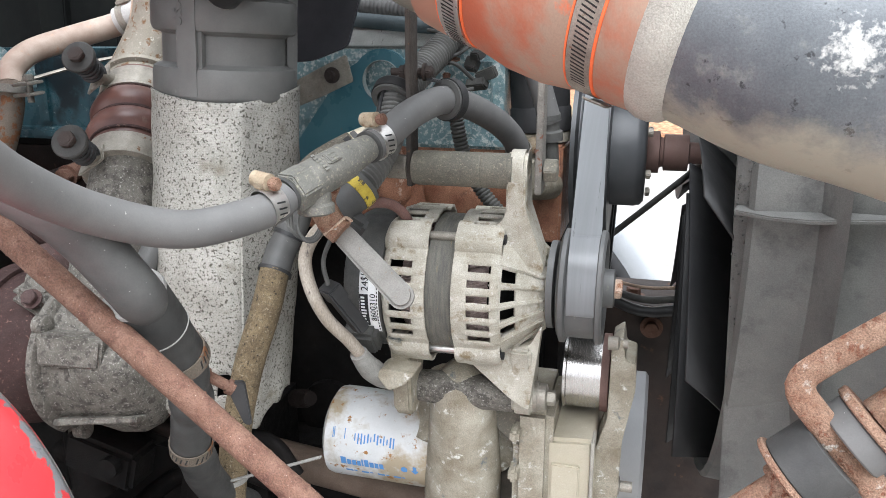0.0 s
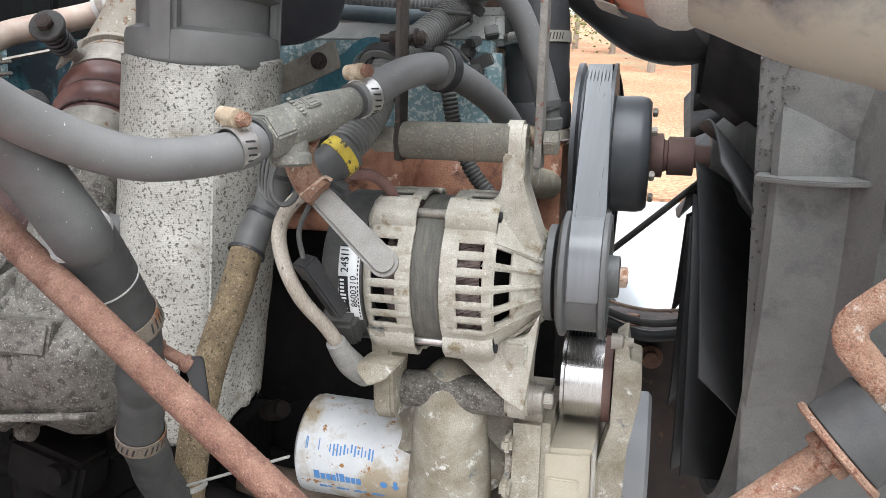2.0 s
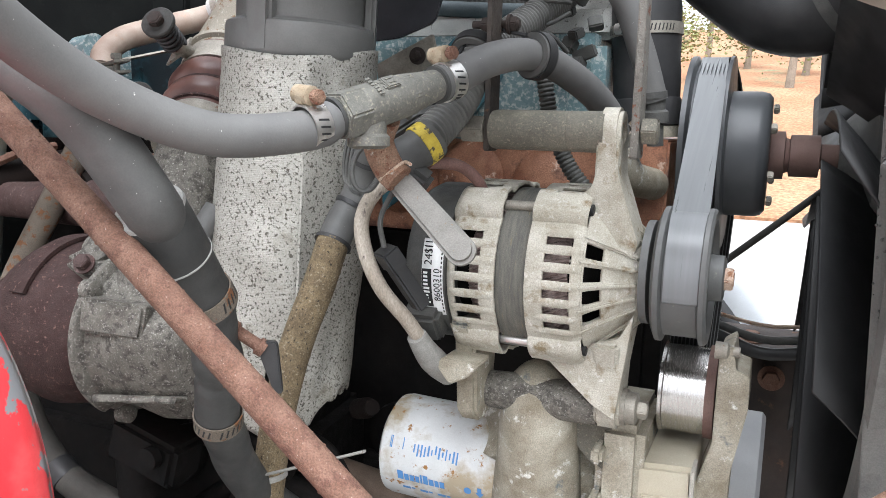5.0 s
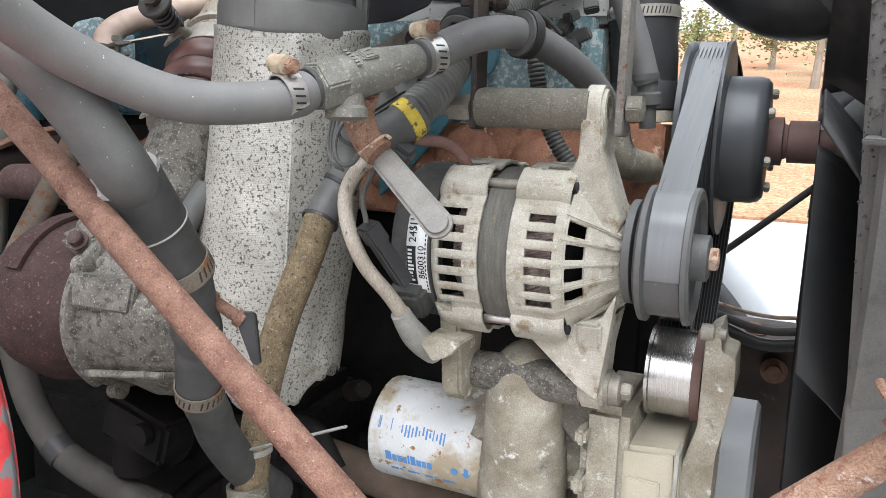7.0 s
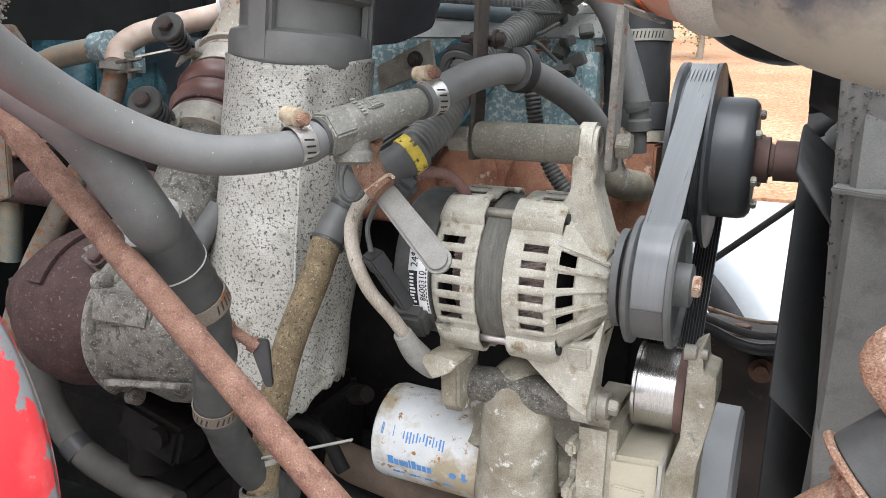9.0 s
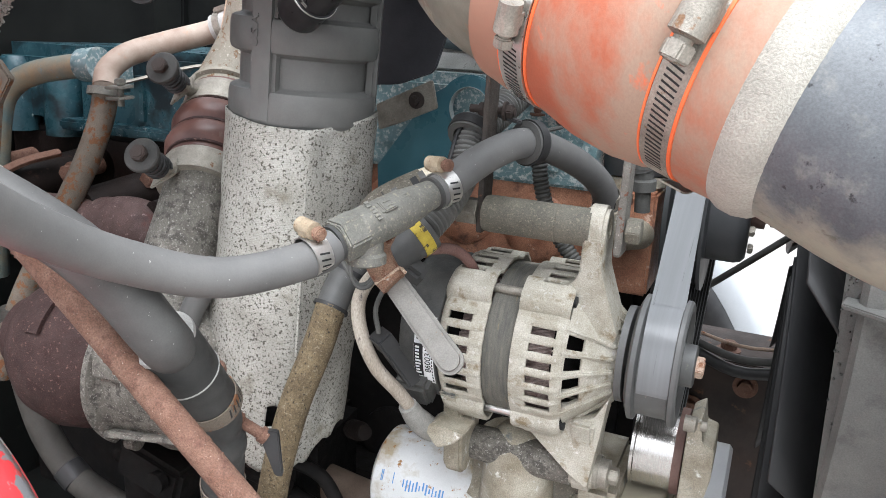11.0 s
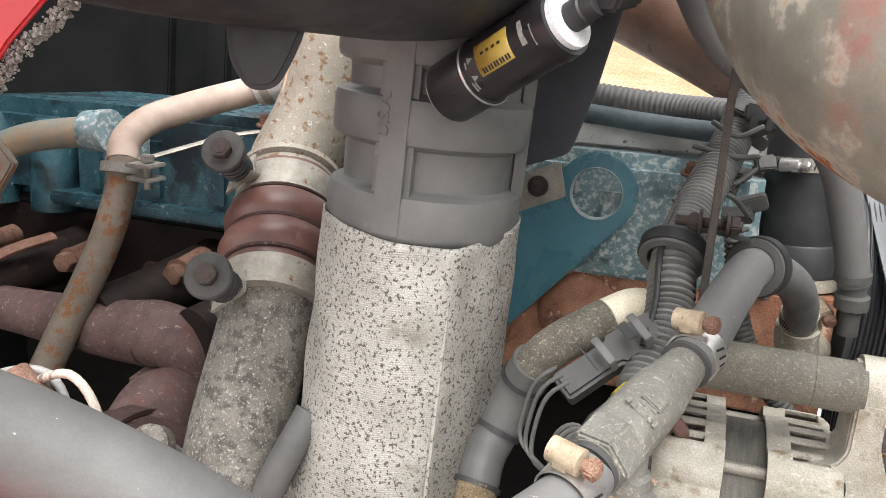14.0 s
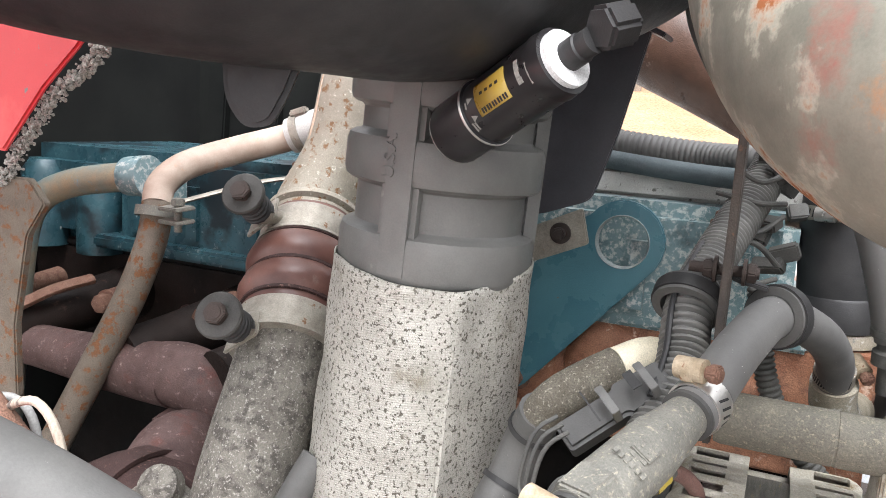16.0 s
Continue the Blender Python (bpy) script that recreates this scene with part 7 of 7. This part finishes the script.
part("red_cable", bm, surface("dull_red_cable", (0.12, 0.06, 0.05), (0.17, 0.10, 0.085), 40, (0.5, 0.7)), tape, "dull red cable")
plug = thing("relay_connector", (-0.27, 0.67, 1.345), "grey-black electrical connector with moulded clips beside the tee", "connector")
bm = bmesh.new()
q0, q1 = Vector((-0.2976, 0.6350, 1.3306)), Vector((-0.2473, 0.6680, 1.3712))
qd = unit(q1 - q0)
qv = unit(unit((0.1, -0.6, 0.8)) - unit((0.1, -0.6, 0.8)).dot(qd) * qd)
qw = qv.cross(qd)
QL = (q1 - q0).length
prism(bm, rounded([(0, -0.0100), (QL * 0.55, -0.0095), (QL * 0.58, -0.0125), (QL, -0.0105), (QL, 0.0105), (QL * 0.58, 0.0125), (QL * 0.55, 0.0095), (0, 0.0100)], 0.003), q0 - 0.010 * qv, qd, qw, -0.014, 0.003)
part("body", bm, RUBBER_DARK, plug)
bm = bmesh.new()
prism(bm, [(QL * 0.66, -0.006), (QL * 0.74, -0.006), (QL * 0.74, 0.006), (QL * 0.66, 0.006)], q0 + 0.0042 * qv, qd, qw, 0.0006, 0)
prism(bm, [(QL * 0.30, -0.011), (QL * 0.315, -0.011), (QL * 0.315, 0.011), (QL * 0.30, 0.011)], q0 + 0.0042 * qv, qd, qw, 0.0006, 0)
part("latch_slot", bm, BELT_RIB, plug, "dark latch slots")
for s in (0.44, 0.80):
    bm = bmesh.new()
    c = q0 + s * QL * qd + 0.004 * qv
    prism(bm, rounded([(-0.0135, -0.009), (-0.0115, 0.0), (0.002, 0.0012), (0.008, 0.0004), (0.008, -0.001), (0.002, -0.0004), (-0.010, -0.0016), (-0.0115, -0.009)], 0.001), c - 0.002 * qd, qw, qv, 0.005, 0.0008)
    part("latch", bm, RUBBER_MID, plug)
for k in range(3):
    bm = bmesh.new()
    c = q0 + 0.003 * qv + (0.006 * k - 0.006) * qw
    sweep(bm, [c + 0.004 * qd, c - 0.010 * qd, c - 0.017 * qd - 0.012 * Z, c - 0.018 * qd - 0.035 * Z, (-0.29, 0.61, 1.28)], 0.0014, 9, 0.005)
    part("wire", bm, PLASTIC_DUSTY, plug)
bh = thing("braided_fuel_hose", (-0.33, 0.69, 1.30), "fabric-braided hose with a dark rubber sleeve bending behind the tee", "hose", "braided hoses")
bm = bmesh.new()
sweep(bm, [(-0.281, 0.710, 1.351), (-0.300, 0.695, 1.340), (-0.314, 0.687, 1.329), (-0.325, 0.690, 1.313)], 0.0138, 22, 0.005)
part("grey_braid", bm, BRAID_GREY, bh, "grey braided upper length")
bm = bmesh.new()
sweep(bm, [(-0.258, 0.740, 1.354), (-0.267, 0.725, 1.357), (-0.282, 0.710, 1.351)], 0.0128, 18, 0.005)
part("pale_end", bm, CREAM_PLASTIC, bh, "pale sleeve end")
bm = bmesh.new()
sweep(bm, [(-0.323, 0.688, 1.319), (-0.335, 0.700, 1.293), (-0.3435, 0.697, 1.266), (-0.351, 0.684, 1.245), (-0.351, 0.668, 1.226)], 0.0150, 22, 0.006)
part("rubber_sleeve", bm, RUBBER_MID, bh, "dark rubber sleeve")
for c, d in (((-0.3310, 0.6975, 1.3020), (-0.012, 0.006, -0.026)), ((-0.3455, 0.6945, 1.2600), (-0.008, -0.012, -0.022))):
    bm = bmesh.new()
    arc_band(bm, c, d, 0.0156, 0.004, 0.0011)
    part("cable_tie", bm, PLASTIC, bh, "black cable tie")
bm = bmesh.new()
sweep(bm, [(-0.350, 0.669, 1.232), (-0.353, 0.650, 1.195), (-0.366, 0.634, 1.143), (-0.376, 0.622, 1.085), (-0.383, 0.617, 1.03), (-0.388, 0.615, 0.97), (-0.393, 0.62, 0.90)], 0.0145, 22, 0.006)
part("brown_braid", bm, BRAID, bh, "brown braided lower length")
for q, dd in (((-0.3512, 0.6700, 1.229), (-0.1, -0.6, -0.8)),):
    bm = bmesh.new()
    arc_band(bm, q, dd, 0.0158, 0.0035, 0.0012)
    part("cable_tie", bm, PLASTIC, bh, "black cable tie")
tie = thing("cable_tie", (-0.36, 0.60, 1.03), "long grey cable tie with a free tail", "cable tie")
bm = bmesh.new()
arc_band(bm, (-0.384, 0.6165, 1.026), (0.15, 0, -1), 0.0152, 0.005, 0.0012)
sweep(bm, [(-0.408, 0.603, 1.022), (-0.390, 0.5985, 1.029), (-0.358, 0.600, 1.042), (-0.310, 0.600, 1.062), (-0.279, 0.600, 1.075)], lambda s: 0.0034 - 0.006 * max(0, s - 0.11), 8, 0.01, flat=0.4)
part("strap", bm, TIE, tie)
tie2 = thing("hose_band", (-0.39, 0.61, 0.985), "grey plastic band round the braided hose", "hose clamp")
bm = bmesh.new()
arc_band(bm, (-0.389, 0.614, 0.985), (0.1, 0, -1), 0.0155, 0.018, 0.003)
block(bm, (-0.372, 0.605, 0.985), (0.016, 0.012, 0.018), (0, 0, 20), 0.002)
part("band", bm, SPACER, tie2)
wire = thing("alternator_cable", (-0.27, 0.64, 1.2), "weathered tan cable running down to a grey boot on the alternator", "cable")
bm = bmesh.new()
sweep(bm, [(-0.262, 0.655, 1.30), (-0.285, 0.635, 1.285), (-0.296, 0.625, 1.262), (-0.291, 0.620, 1.235), (-0.277, 0.622, 1.205), (-0.262, 0.638, 1.178), (-0.255, 0.655, 1.155)], 0.0062, 16, 0.004)
part("cable", bm, WIRE_TAN, wire)
bm = bmesh.new()
sweep(bm, [(-0.257, 0.648, 1.162), (-0.253, 0.66, 1.145), (-0.248, 0.675, 1.130), (-0.245, 0.69, 1.12)], lambda s: 0.0085 + 0.003 * min(1, s / 0.03), 16, 0.004)
part("boot", bm, TIE, wire, "grey rubber boot")
con = thing("sensor_plug", (-0.25, 0.62, 1.21), "black rectangular sensor plug hanging on a thin wire", "connector")
bm = bmesh.new()
ce = [math.degrees(q) for q in (Vector((-0.2495, 0.640, 1.190)) - Vector((-0.2695, 0.612, 1.238))).to_track_quat("X", "Z").to_euler()]
block(bm, (-0.2595, 0.628, 1.213), (0.058, 0.015, 0.013), ce, 0.002)
block(bm, (-0.267, 0.618, 1.231), (0.018, 0.020, 0.015), ce, 0.0015)
part("body", bm, PLASTIC, con)
bm = bmesh.new()
sweep(bm, [(-0.2695, 0.612, 1.240), (-0.2730, 0.612, 1.262), (-0.268, 0.625, 1.285)], 0.0022, 8, 0.004)
part("wire", bm, PLASTIC_DUSTY, con)
coil = thing("wire_coil", (-0.275, 0.60, 1.30), "thin dark wires looped below the tee fitting", "wire")
bm = bmesh.new()
for k in range(3):
    q = Vector((-0.274 - 0.003 * k, 0.592 + 0.004 * k, 1.302))
    sweep(bm, [q + Vector((0.012 * math.cos(t), 0.004 * math.sin(t), 0.017 * math.sin(t))) for t in (0.3 + 0.7 * j for j in range(10))], 0.0016, 7, 0.003)
part("loop", bm, PLASTIC_DUSTY, coil)
wl = thing("bulkhead_wires", (-0.4, 0.33, 1.37), "grey and cream wires looping beside the hose", "wire")
for m, pts in ((surface("grey_wire_cover", (0.20, 0.20, 0.195), (0.27, 0.265, 0.255), 40, (0.5, 0.7)), [(-0.54, 0.435, 1.350), (-0.503, 0.43, 1.370), (-0.480, 0.43, 1.376), (-0.469, 0.43, 1.370), (-0.464, 0.43, 1.352), (-0.463, 0.43, 1.33)]), (WIRE_TAN, [(-0.478, 0.425, 1.372), (-0.465, 0.42, 1.380), (-0.454, 0.42, 1.383), (-0.445, 0.42, 1.377), (-0.439, 0.42, 1.363), (-0.437, 0.42, 1.34)])):
    bm = bmesh.new()
    sweep(bm, pts, 0.0019, 10, 0.004)
    part("wire", bm, m, wl)

# ---- dark lower left: tubes and brackets ----
lt = thing("oil_drain_tube", (-0.80, 0.74, 0.9), "dusty grey drain tube, darkened in colour for shade, with a black tape band", "pipe")
bm = bmesh.new()
sweep(bm, [(-0.845, 0.72, 1.12), (-0.842, 0.72, 1.055), (-0.828, 0.72, 0.995), (-0.803, 0.72, 0.942), (-0.757, 0.72, 0.900), (-0.680, 0.72, 0.878), (-0.600, 0.72, 0.866)], 0.0185, 22, 0.012)
part("tube", bm, surface("grimy_drain_tube_shaded", (0.040, 0.037, 0.032), (0.068, 0.063, 0.055), 25, (0.6, 0.8), bump=0.2), lt)
bm = bmesh.new()
lathe(bm, (-0.775, 0.72, 0.912), (0.75, 0, -0.55), [(0, 0.0185), (0.001, 0.0200), (0.024, 0.0200), (0.025, 0.0185)], 24)
part("tape", bm, PLASTIC, lt, "black tape band")
ob_ = thing("oil_cooler_housing", (-0.60, 0.85, 0.85), "greasy oil cooler housing deep in the engine bay, coloured near black for shade", "housing")
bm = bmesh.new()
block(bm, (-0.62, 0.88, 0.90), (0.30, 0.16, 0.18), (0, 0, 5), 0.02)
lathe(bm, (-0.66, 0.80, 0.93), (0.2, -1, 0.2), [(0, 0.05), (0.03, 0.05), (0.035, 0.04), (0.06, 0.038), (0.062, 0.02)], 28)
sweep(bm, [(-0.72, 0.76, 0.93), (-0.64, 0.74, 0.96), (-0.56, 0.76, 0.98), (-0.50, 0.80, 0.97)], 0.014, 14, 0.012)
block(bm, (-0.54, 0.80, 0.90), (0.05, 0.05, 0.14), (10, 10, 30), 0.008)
part("body", bm, GREASE_SHADED, ob_)
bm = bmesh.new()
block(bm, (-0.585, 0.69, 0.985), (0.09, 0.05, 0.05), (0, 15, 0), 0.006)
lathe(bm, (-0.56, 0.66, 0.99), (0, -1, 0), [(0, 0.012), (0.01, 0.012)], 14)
part("bracket", bm, GREASE_SHADED, ob_)
sump = thing("cross_tube", (-0.42, 0.86, 0.88), "brown grimy tube crossing under the filter", "pipe")
bm = bmesh.new()
sweep(bm, [(-0.60, 0.87, 0.915), (-0.45, 0.865, 0.90), (-0.30, 0.86, 0.885), (-0.18, 0.86, 0.87)], 0.024, 18, 0.02)
part("tube", bm, surface("grimy_brown_steel", (0.10, 0.07, 0.05), (0.17, 0.125, 0.095), 20, (0.6, 0.85), bump=0.4), sump)
st = thing("oil_pressure_switch", (-0.40, 0.80, 1.02), "small grimy rust-brown cylindrical pressure switch, darkened in colour for shade", "sensor")
bm = bmesh.new()
lathe(bm, (-0.42, 0.84, 1.005), (0.6, -0.5, 0.3), [(0, 0.012), (0.03, 0.012), (0.034, 0.009), (0.045, 0.009)], 16)
part("body", bm, HEAD_SHADED, st)
pb = thing("coolant_pipe", (-0.50, 0.67, 1.2), "grey curved pipe between the outlet casting and the wrap", "pipe")
bm = bmesh.new()
sweep(bm, [(-0.487, 0.68, 1.25), (-0.495, 0.665, 1.225), (-0.508, 0.655, 1.19), (-0.52, 0.65, 1.13)], 0.012, 16, 0.006)
part("tube", bm, RUBBER_MID, pb)

# hoses and a canister deep below the turbocharger, shade put into their near-black colour
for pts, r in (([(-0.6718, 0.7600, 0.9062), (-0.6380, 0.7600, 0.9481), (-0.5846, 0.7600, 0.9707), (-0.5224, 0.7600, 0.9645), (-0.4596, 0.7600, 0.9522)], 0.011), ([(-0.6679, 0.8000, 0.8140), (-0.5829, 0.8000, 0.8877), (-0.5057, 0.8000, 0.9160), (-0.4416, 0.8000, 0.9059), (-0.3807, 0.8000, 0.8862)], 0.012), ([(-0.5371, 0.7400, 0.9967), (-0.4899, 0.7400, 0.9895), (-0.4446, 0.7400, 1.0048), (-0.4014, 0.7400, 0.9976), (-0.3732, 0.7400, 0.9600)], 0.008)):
    ol = thing("oil_line", pts[0], "greasy oil line low in the engine bay, coloured near black for shade", "hose", "oil lines")
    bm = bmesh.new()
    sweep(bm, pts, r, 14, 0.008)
    part("hose", bm, GREASE_SHADED, ol)
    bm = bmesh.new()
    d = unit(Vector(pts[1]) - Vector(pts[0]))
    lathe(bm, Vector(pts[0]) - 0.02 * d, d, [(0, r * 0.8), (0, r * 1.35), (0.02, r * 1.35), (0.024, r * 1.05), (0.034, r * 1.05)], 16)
    part("end_fitting", bm, HEAD_SHADED, ol, "rusty end fitting, darkened in colour for shade")
can = thing("sump_canister", (-0.6978, 0.7700, 0.8740), "small canister with a ribbed lid, coloured near black for shade", "canister")
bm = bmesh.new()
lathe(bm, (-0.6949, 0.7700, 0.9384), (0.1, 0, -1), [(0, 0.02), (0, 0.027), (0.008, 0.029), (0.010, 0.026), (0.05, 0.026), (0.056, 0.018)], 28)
part("body", bm, GREASE_SHADED, can)

# ---- beyond the engine: chassis rail, wiring, stay, far wing ----
rail = thing("chassis_rail", (0.0, 1.4, 0.8), "rusty black chassis rail with bolts", "chassis")
bm = bmesh.new()
block(bm, (-0.1, 1.42, 0.80), (1.6, 0.10, 0.40), bevel=0.006)
block(bm, (-0.1, 1.40, 1.003), (1.6, 0.16, 0.010), bevel=0.002)
part("rail", bm, CHASSIS, rail)
for x, z, n in ((-0.015, 1.008, Z), (0.02, 0.955, -Y), (-0.06, 0.9, -Y)):
    bm = bmesh.new()
    hex_bolt(bm, (x, 1.36 if n == -Y else 1.37, z), n, 0.013, 0.013, 0.02)
    part("bolt", bm, RUST, rail)
wr = thing("chassis_wiring", (0.0, 1.25, 1.04), "black and brown wires along the chassis rail", "wire")
for k, (m, r) in enumerate(((PLASTIC, 0.009), (PLASTIC_DUSTY, 0.006), (RUST_PALE, 0.0028))):
    bm = bmesh.new()
    z = 1.035 + 0.014 * k
    sweep(bm, [(-0.35, 1.26, z + 0.05), (-0.10, 1.24, z + 0.02), (0.0, 1.235, z - 0.008 + 0.006 * k), (0.08, 1.235, z + 0.004 * k), (0.3, 1.25, z)], r, 10, 0.02)
    part("wire", bm, m, wr)
stay = thing("bonnet_stay", (0.0, 1.2, 1.2), "thin black stay rod sloping behind the fan pulley", "rod")
bm = bmesh.new()
sweep(bm, [(-0.30, 1.2, 0.935), (-0.05, 1.2, 1.161), (0.06, 1.2, 1.262), (0.22, 1.2, 1.41)], 0.0048, 10, 0.03)
part("rod", bm, PLASTIC_DUSTY, stay)
arc = thing("inner_wing_lip", (-0.1, 2.0, 0.0), "pale grey curved lip of the far inner wing", "wing")
bm = bmesh.new()
block(bm, (-0.55, 2.05, 0.35), (1.0, 0.08, 0.7), bevel=0.02)
part("inner_panel", bm, PLASTIC, arc)
bm = bmesh.new()
pts = [(-0.55 + 0.62 * math.cos(radians(a)), 2.0, 0.55 + 0.62 * math.sin(radians(a))) for a in range(0, 100, 8)]
sweep(bm, pts, 0.045, 12, 0.05, flat=0.35, up=(0, 1, 0))
part("lip", bm, surface("grey_wing_lip", (0.42, 0.44, 0.46), (0.5, 0.52, 0.54), 10, (0.4, 0.6)), arc)
bm = bmesh.new()
sweep(bm, [(x - 0.03 * math.cos(radians(8 * i)), 2.01, z - 0.05) for i, (x, y, z) in enumerate(pts)], 0.04, 12, 0.05)
part("liner", bm, PLASTIC, arc)

# large rusty pipe high behind the engine
hp = thing("rusty_stack_pipe", (-0.30, 1.15, 1.55), "large rusty brown pipe behind the engine", "pipe")
bm = bmesh.new()
sweep(bm, [(-0.62, 1.20, 1.70), (-0.45, 1.17, 1.655), (-0.33, 1.14, 1.60), (-0.22, 1.12, 1.545), (-0.14, 1.11, 1.50)], lambda s: 0.058 - 0.03 * max(0, s - 0.3), 32, 0.02)
part("tube", bm, surface("wet_rusty_pipe", (0.060, 0.030, 0.020), (0.125, 0.068, 0.046), 18, (0.25, 0.6), spots=((0.32, 0.25, 0.21), 30, 0.66, 0.1, 0.5), bump=0.3), hp)
bm = bmesh.new()
sweep(bm, [(-0.30, 1.13, 1.545), (-0.22, 1.10, 1.51), (-0.17, 1.09, 1.48)], 0.016, 14, 0.02)
part("bracket", bm, PLASTIC, hp)

# ---- right foreground: radiator mount ----
rm = thing("radiator_mount", (0.11, 0.47, 1.18), "rusty radiator stay with rubber cushion and flaking washers", "mount")
bm = bmesh.new()
sweep(bm, [(0.30, 0.45, 1.43), (0.20, 0.45, 1.352), (0.1310, 0.450, 1.2985), (0.1020, 0.450, 1.2745), (0.0920, 0.450, 1.2640), (0.0915, 0.449, 1.2550), (0.0990, 0.447, 1.2450), (0.1280, 0.444, 1.2120), (0.1600, 0.440, 1.1740), (0.20, 0.436, 1.125)], 0.0085, 18, 0.005, flat=0.42, up=(0, 1, 0))
part("hook_bar", bm, RUST_BRIGHT, rm)
ma = unit((0.0955, 0.0064, 0.0890))
M0 = Vector((0.0649, 0.4506, 1.1733))
bm = bmesh.new()
sweep(bm, [M0 - 0.09 * ma, M0 + 0.12 * ma], 0.0085, 18, 0.01, curve=False)
part("stud", bm, RUST_BRIGHT, rm)
for d, r, w, m, nm in ((0.028, 0.013, 0.006, RUST_BRIGHT, "nut"), (0.035, 0.0275, 0.004, RUST_BRIGHT, "washer"), (0.039, 0.0245, 0.026, RUBBER_DARK, "rubber_cushion"), (0.076, 0.0235, 0.014, RUBBER, "rubber_cushion"), (0.090, 0.0265, 0.006, RUST_BRIGHT, "washer"), (0.097, 0.014, 0.016, RUST_BRIGHT, "nut")):
    bm = bmesh.new()
    lathe(bm, M0 + d * ma, ma, [(0, 0.006), (0, r * 0.96), (0.001, r), (w - 0.001, r), (w, r * 0.96), (w, 0.006)], 36)
    part(nm, bm, m, rm)

# ---- red bodywork ----
stain(RED_PAINT, (0.20, 0.205, 0.21), (0, 0.078, 0), (0, -1, 0), 0.006, 0.008, 45.0, 0.10)
wing = thing("red_wing", (-0.6, 0.25, 0.6), "glossy red truck wing with chipped paint along its edge", "bodywork")
bm = bmesh.new()
prof = [(0.328, 0.95), (0.322, 0.985), (0.314, 1.0), (0.29, 0.998), (0.26, 0.99), (0.20, 0.975), (0.14, 0.95), (0.08, 0.94), (0.03, 0.86), (0.0, 0.7), (-0.01, 0.4)]
line = [(-1.7, 1.298), (-1.2, 1.298), (-0.9, 1.298), (-0.6, 1.298)] + [(-0.442 + 0.148 * math.cos(radians(a)), 1.135 + 0.163 * math.sin(radians(a))) for a in range(96, -61, -4)] + [(-0.36, 0.85), (-0.37, 0.5), (-0.37, 0.0)]
rows = []
for x, z in line:
    rows.append([bm.verts.new((-0.432 + (x + 0.432) * (k if x > -0.432 else 1), y, 1.135 + (z - 1.135) * (k if z > 1.135 else 1))) for y, k in prof])
for p, q in zip(rows, rows[1:]):
    for j in range(len(p) - 1):
        bm.faces.new((p[j], q[j], q[j + 1], p[j + 1]))
w_ = part("panel", bm, RED_PAINT, wing)
md = w_.modifiers.new("thick", "SOLIDIFY")
md.thickness = 0.003
bm = bmesh.new()
sweep(bm, [(-0.432 + (x + 0.432) * (0.95 if x > -0.432 else 1), 0.328, 1.135 + (z - 1.135) * (0.95 if z > 1.135 else 1)) for x, z in line[3:-1]], 0.0032, 10, 0.006)
part("rolled_edge", bm, surface("chipped_red_edge", (0.30, 0.05, 0.05), (0.5, 0.05, 0.055), 40, (0.4, 0.7), spots=((0.22, 0.21, 0.2), 60, 0.5, 0.03, 0.9), bump=0.3), wing, "chipped rolled edge")

cab = thing("red_cab_corner", (-0.78, 0.66, 1.5), "red cab panel corner with a torn grey foam edge", "bodywork")
bm = bmesh.new()
prism(bm, [(-0.80, 1.425), (-0.752, 1.478), (-0.715, 1.510), (-0.690, 1.535), (-0.665, 1.575), (-0.64, 1.65), (-0.9, 1.75), (-1.2, 1.7), (-1.2, 1.43)], (0.012, 0.665, 0.028), (1, 0, 0), (0, 0, 1), 0.006, 0.002)
prism(bm, [(-0.735, 1.52), (-0.715, 1.54), (-0.70, 1.75), (-0.74, 1.75)], (0.012, 0.658, 0.028), (1, 0, 0), (0, 0, 1), 0.005, 0.002)
part("panel", bm, RED_PAINT, cab)
bm = bmesh.new()
rnd = random.Random(7)
edge = smooth_path([(-0.815, 0.672, 1.400), (-0.79, 0.672, 1.435), (-0.752, 0.672, 1.474), (-0.712, 0.672, 1.502), (-0.686, 0.672, 1.530), (-0.66, 0.672, 1.575)], 0.004)
for i, q in enumerate(edge):
    q = q + Vector((0.012, 0, 0.028))
    for _ in range(16):
        c = q + Vector((rnd.uniform(-0.005, 0.006), rnd.uniform(-0.006, 0.004), rnd.uniform(-0.006, 0.004)))
        s = rnd.uniform(0.0008, 0.0022)
        lathe(bm, c - Vector((0, 0, s)), (rnd.uniform(-0.5, 0.5), rnd.uniform(-0.5, 0.5), 1), [(0, s * 0.3), (s * 0.6, s), (s * 1.3, s * 0.9), (s * 1.9, s * 0.25)], 7)
part("foam_edge", bm, FOAM, cab, "torn grey foam edge")
bm = bmesh.new()
prism(bm, rounded([(-0.8374, 1.4292), (-0.7760, 1.4308), (-0.7571, 1.4106), (-0.7792, 1.3820), (-0.7970, 1.3003), (-0.7964, 1.2333), (-0.8497, 1.2168)][::-1], 0.004), (0, 0.68, 0), (1, 0, 0), (0, 0, 1), 0.008, 0.0015)
part("rusty_edge", bm, TUBE_RUSTY, cab, "pitted rusty edge strip below the foam")
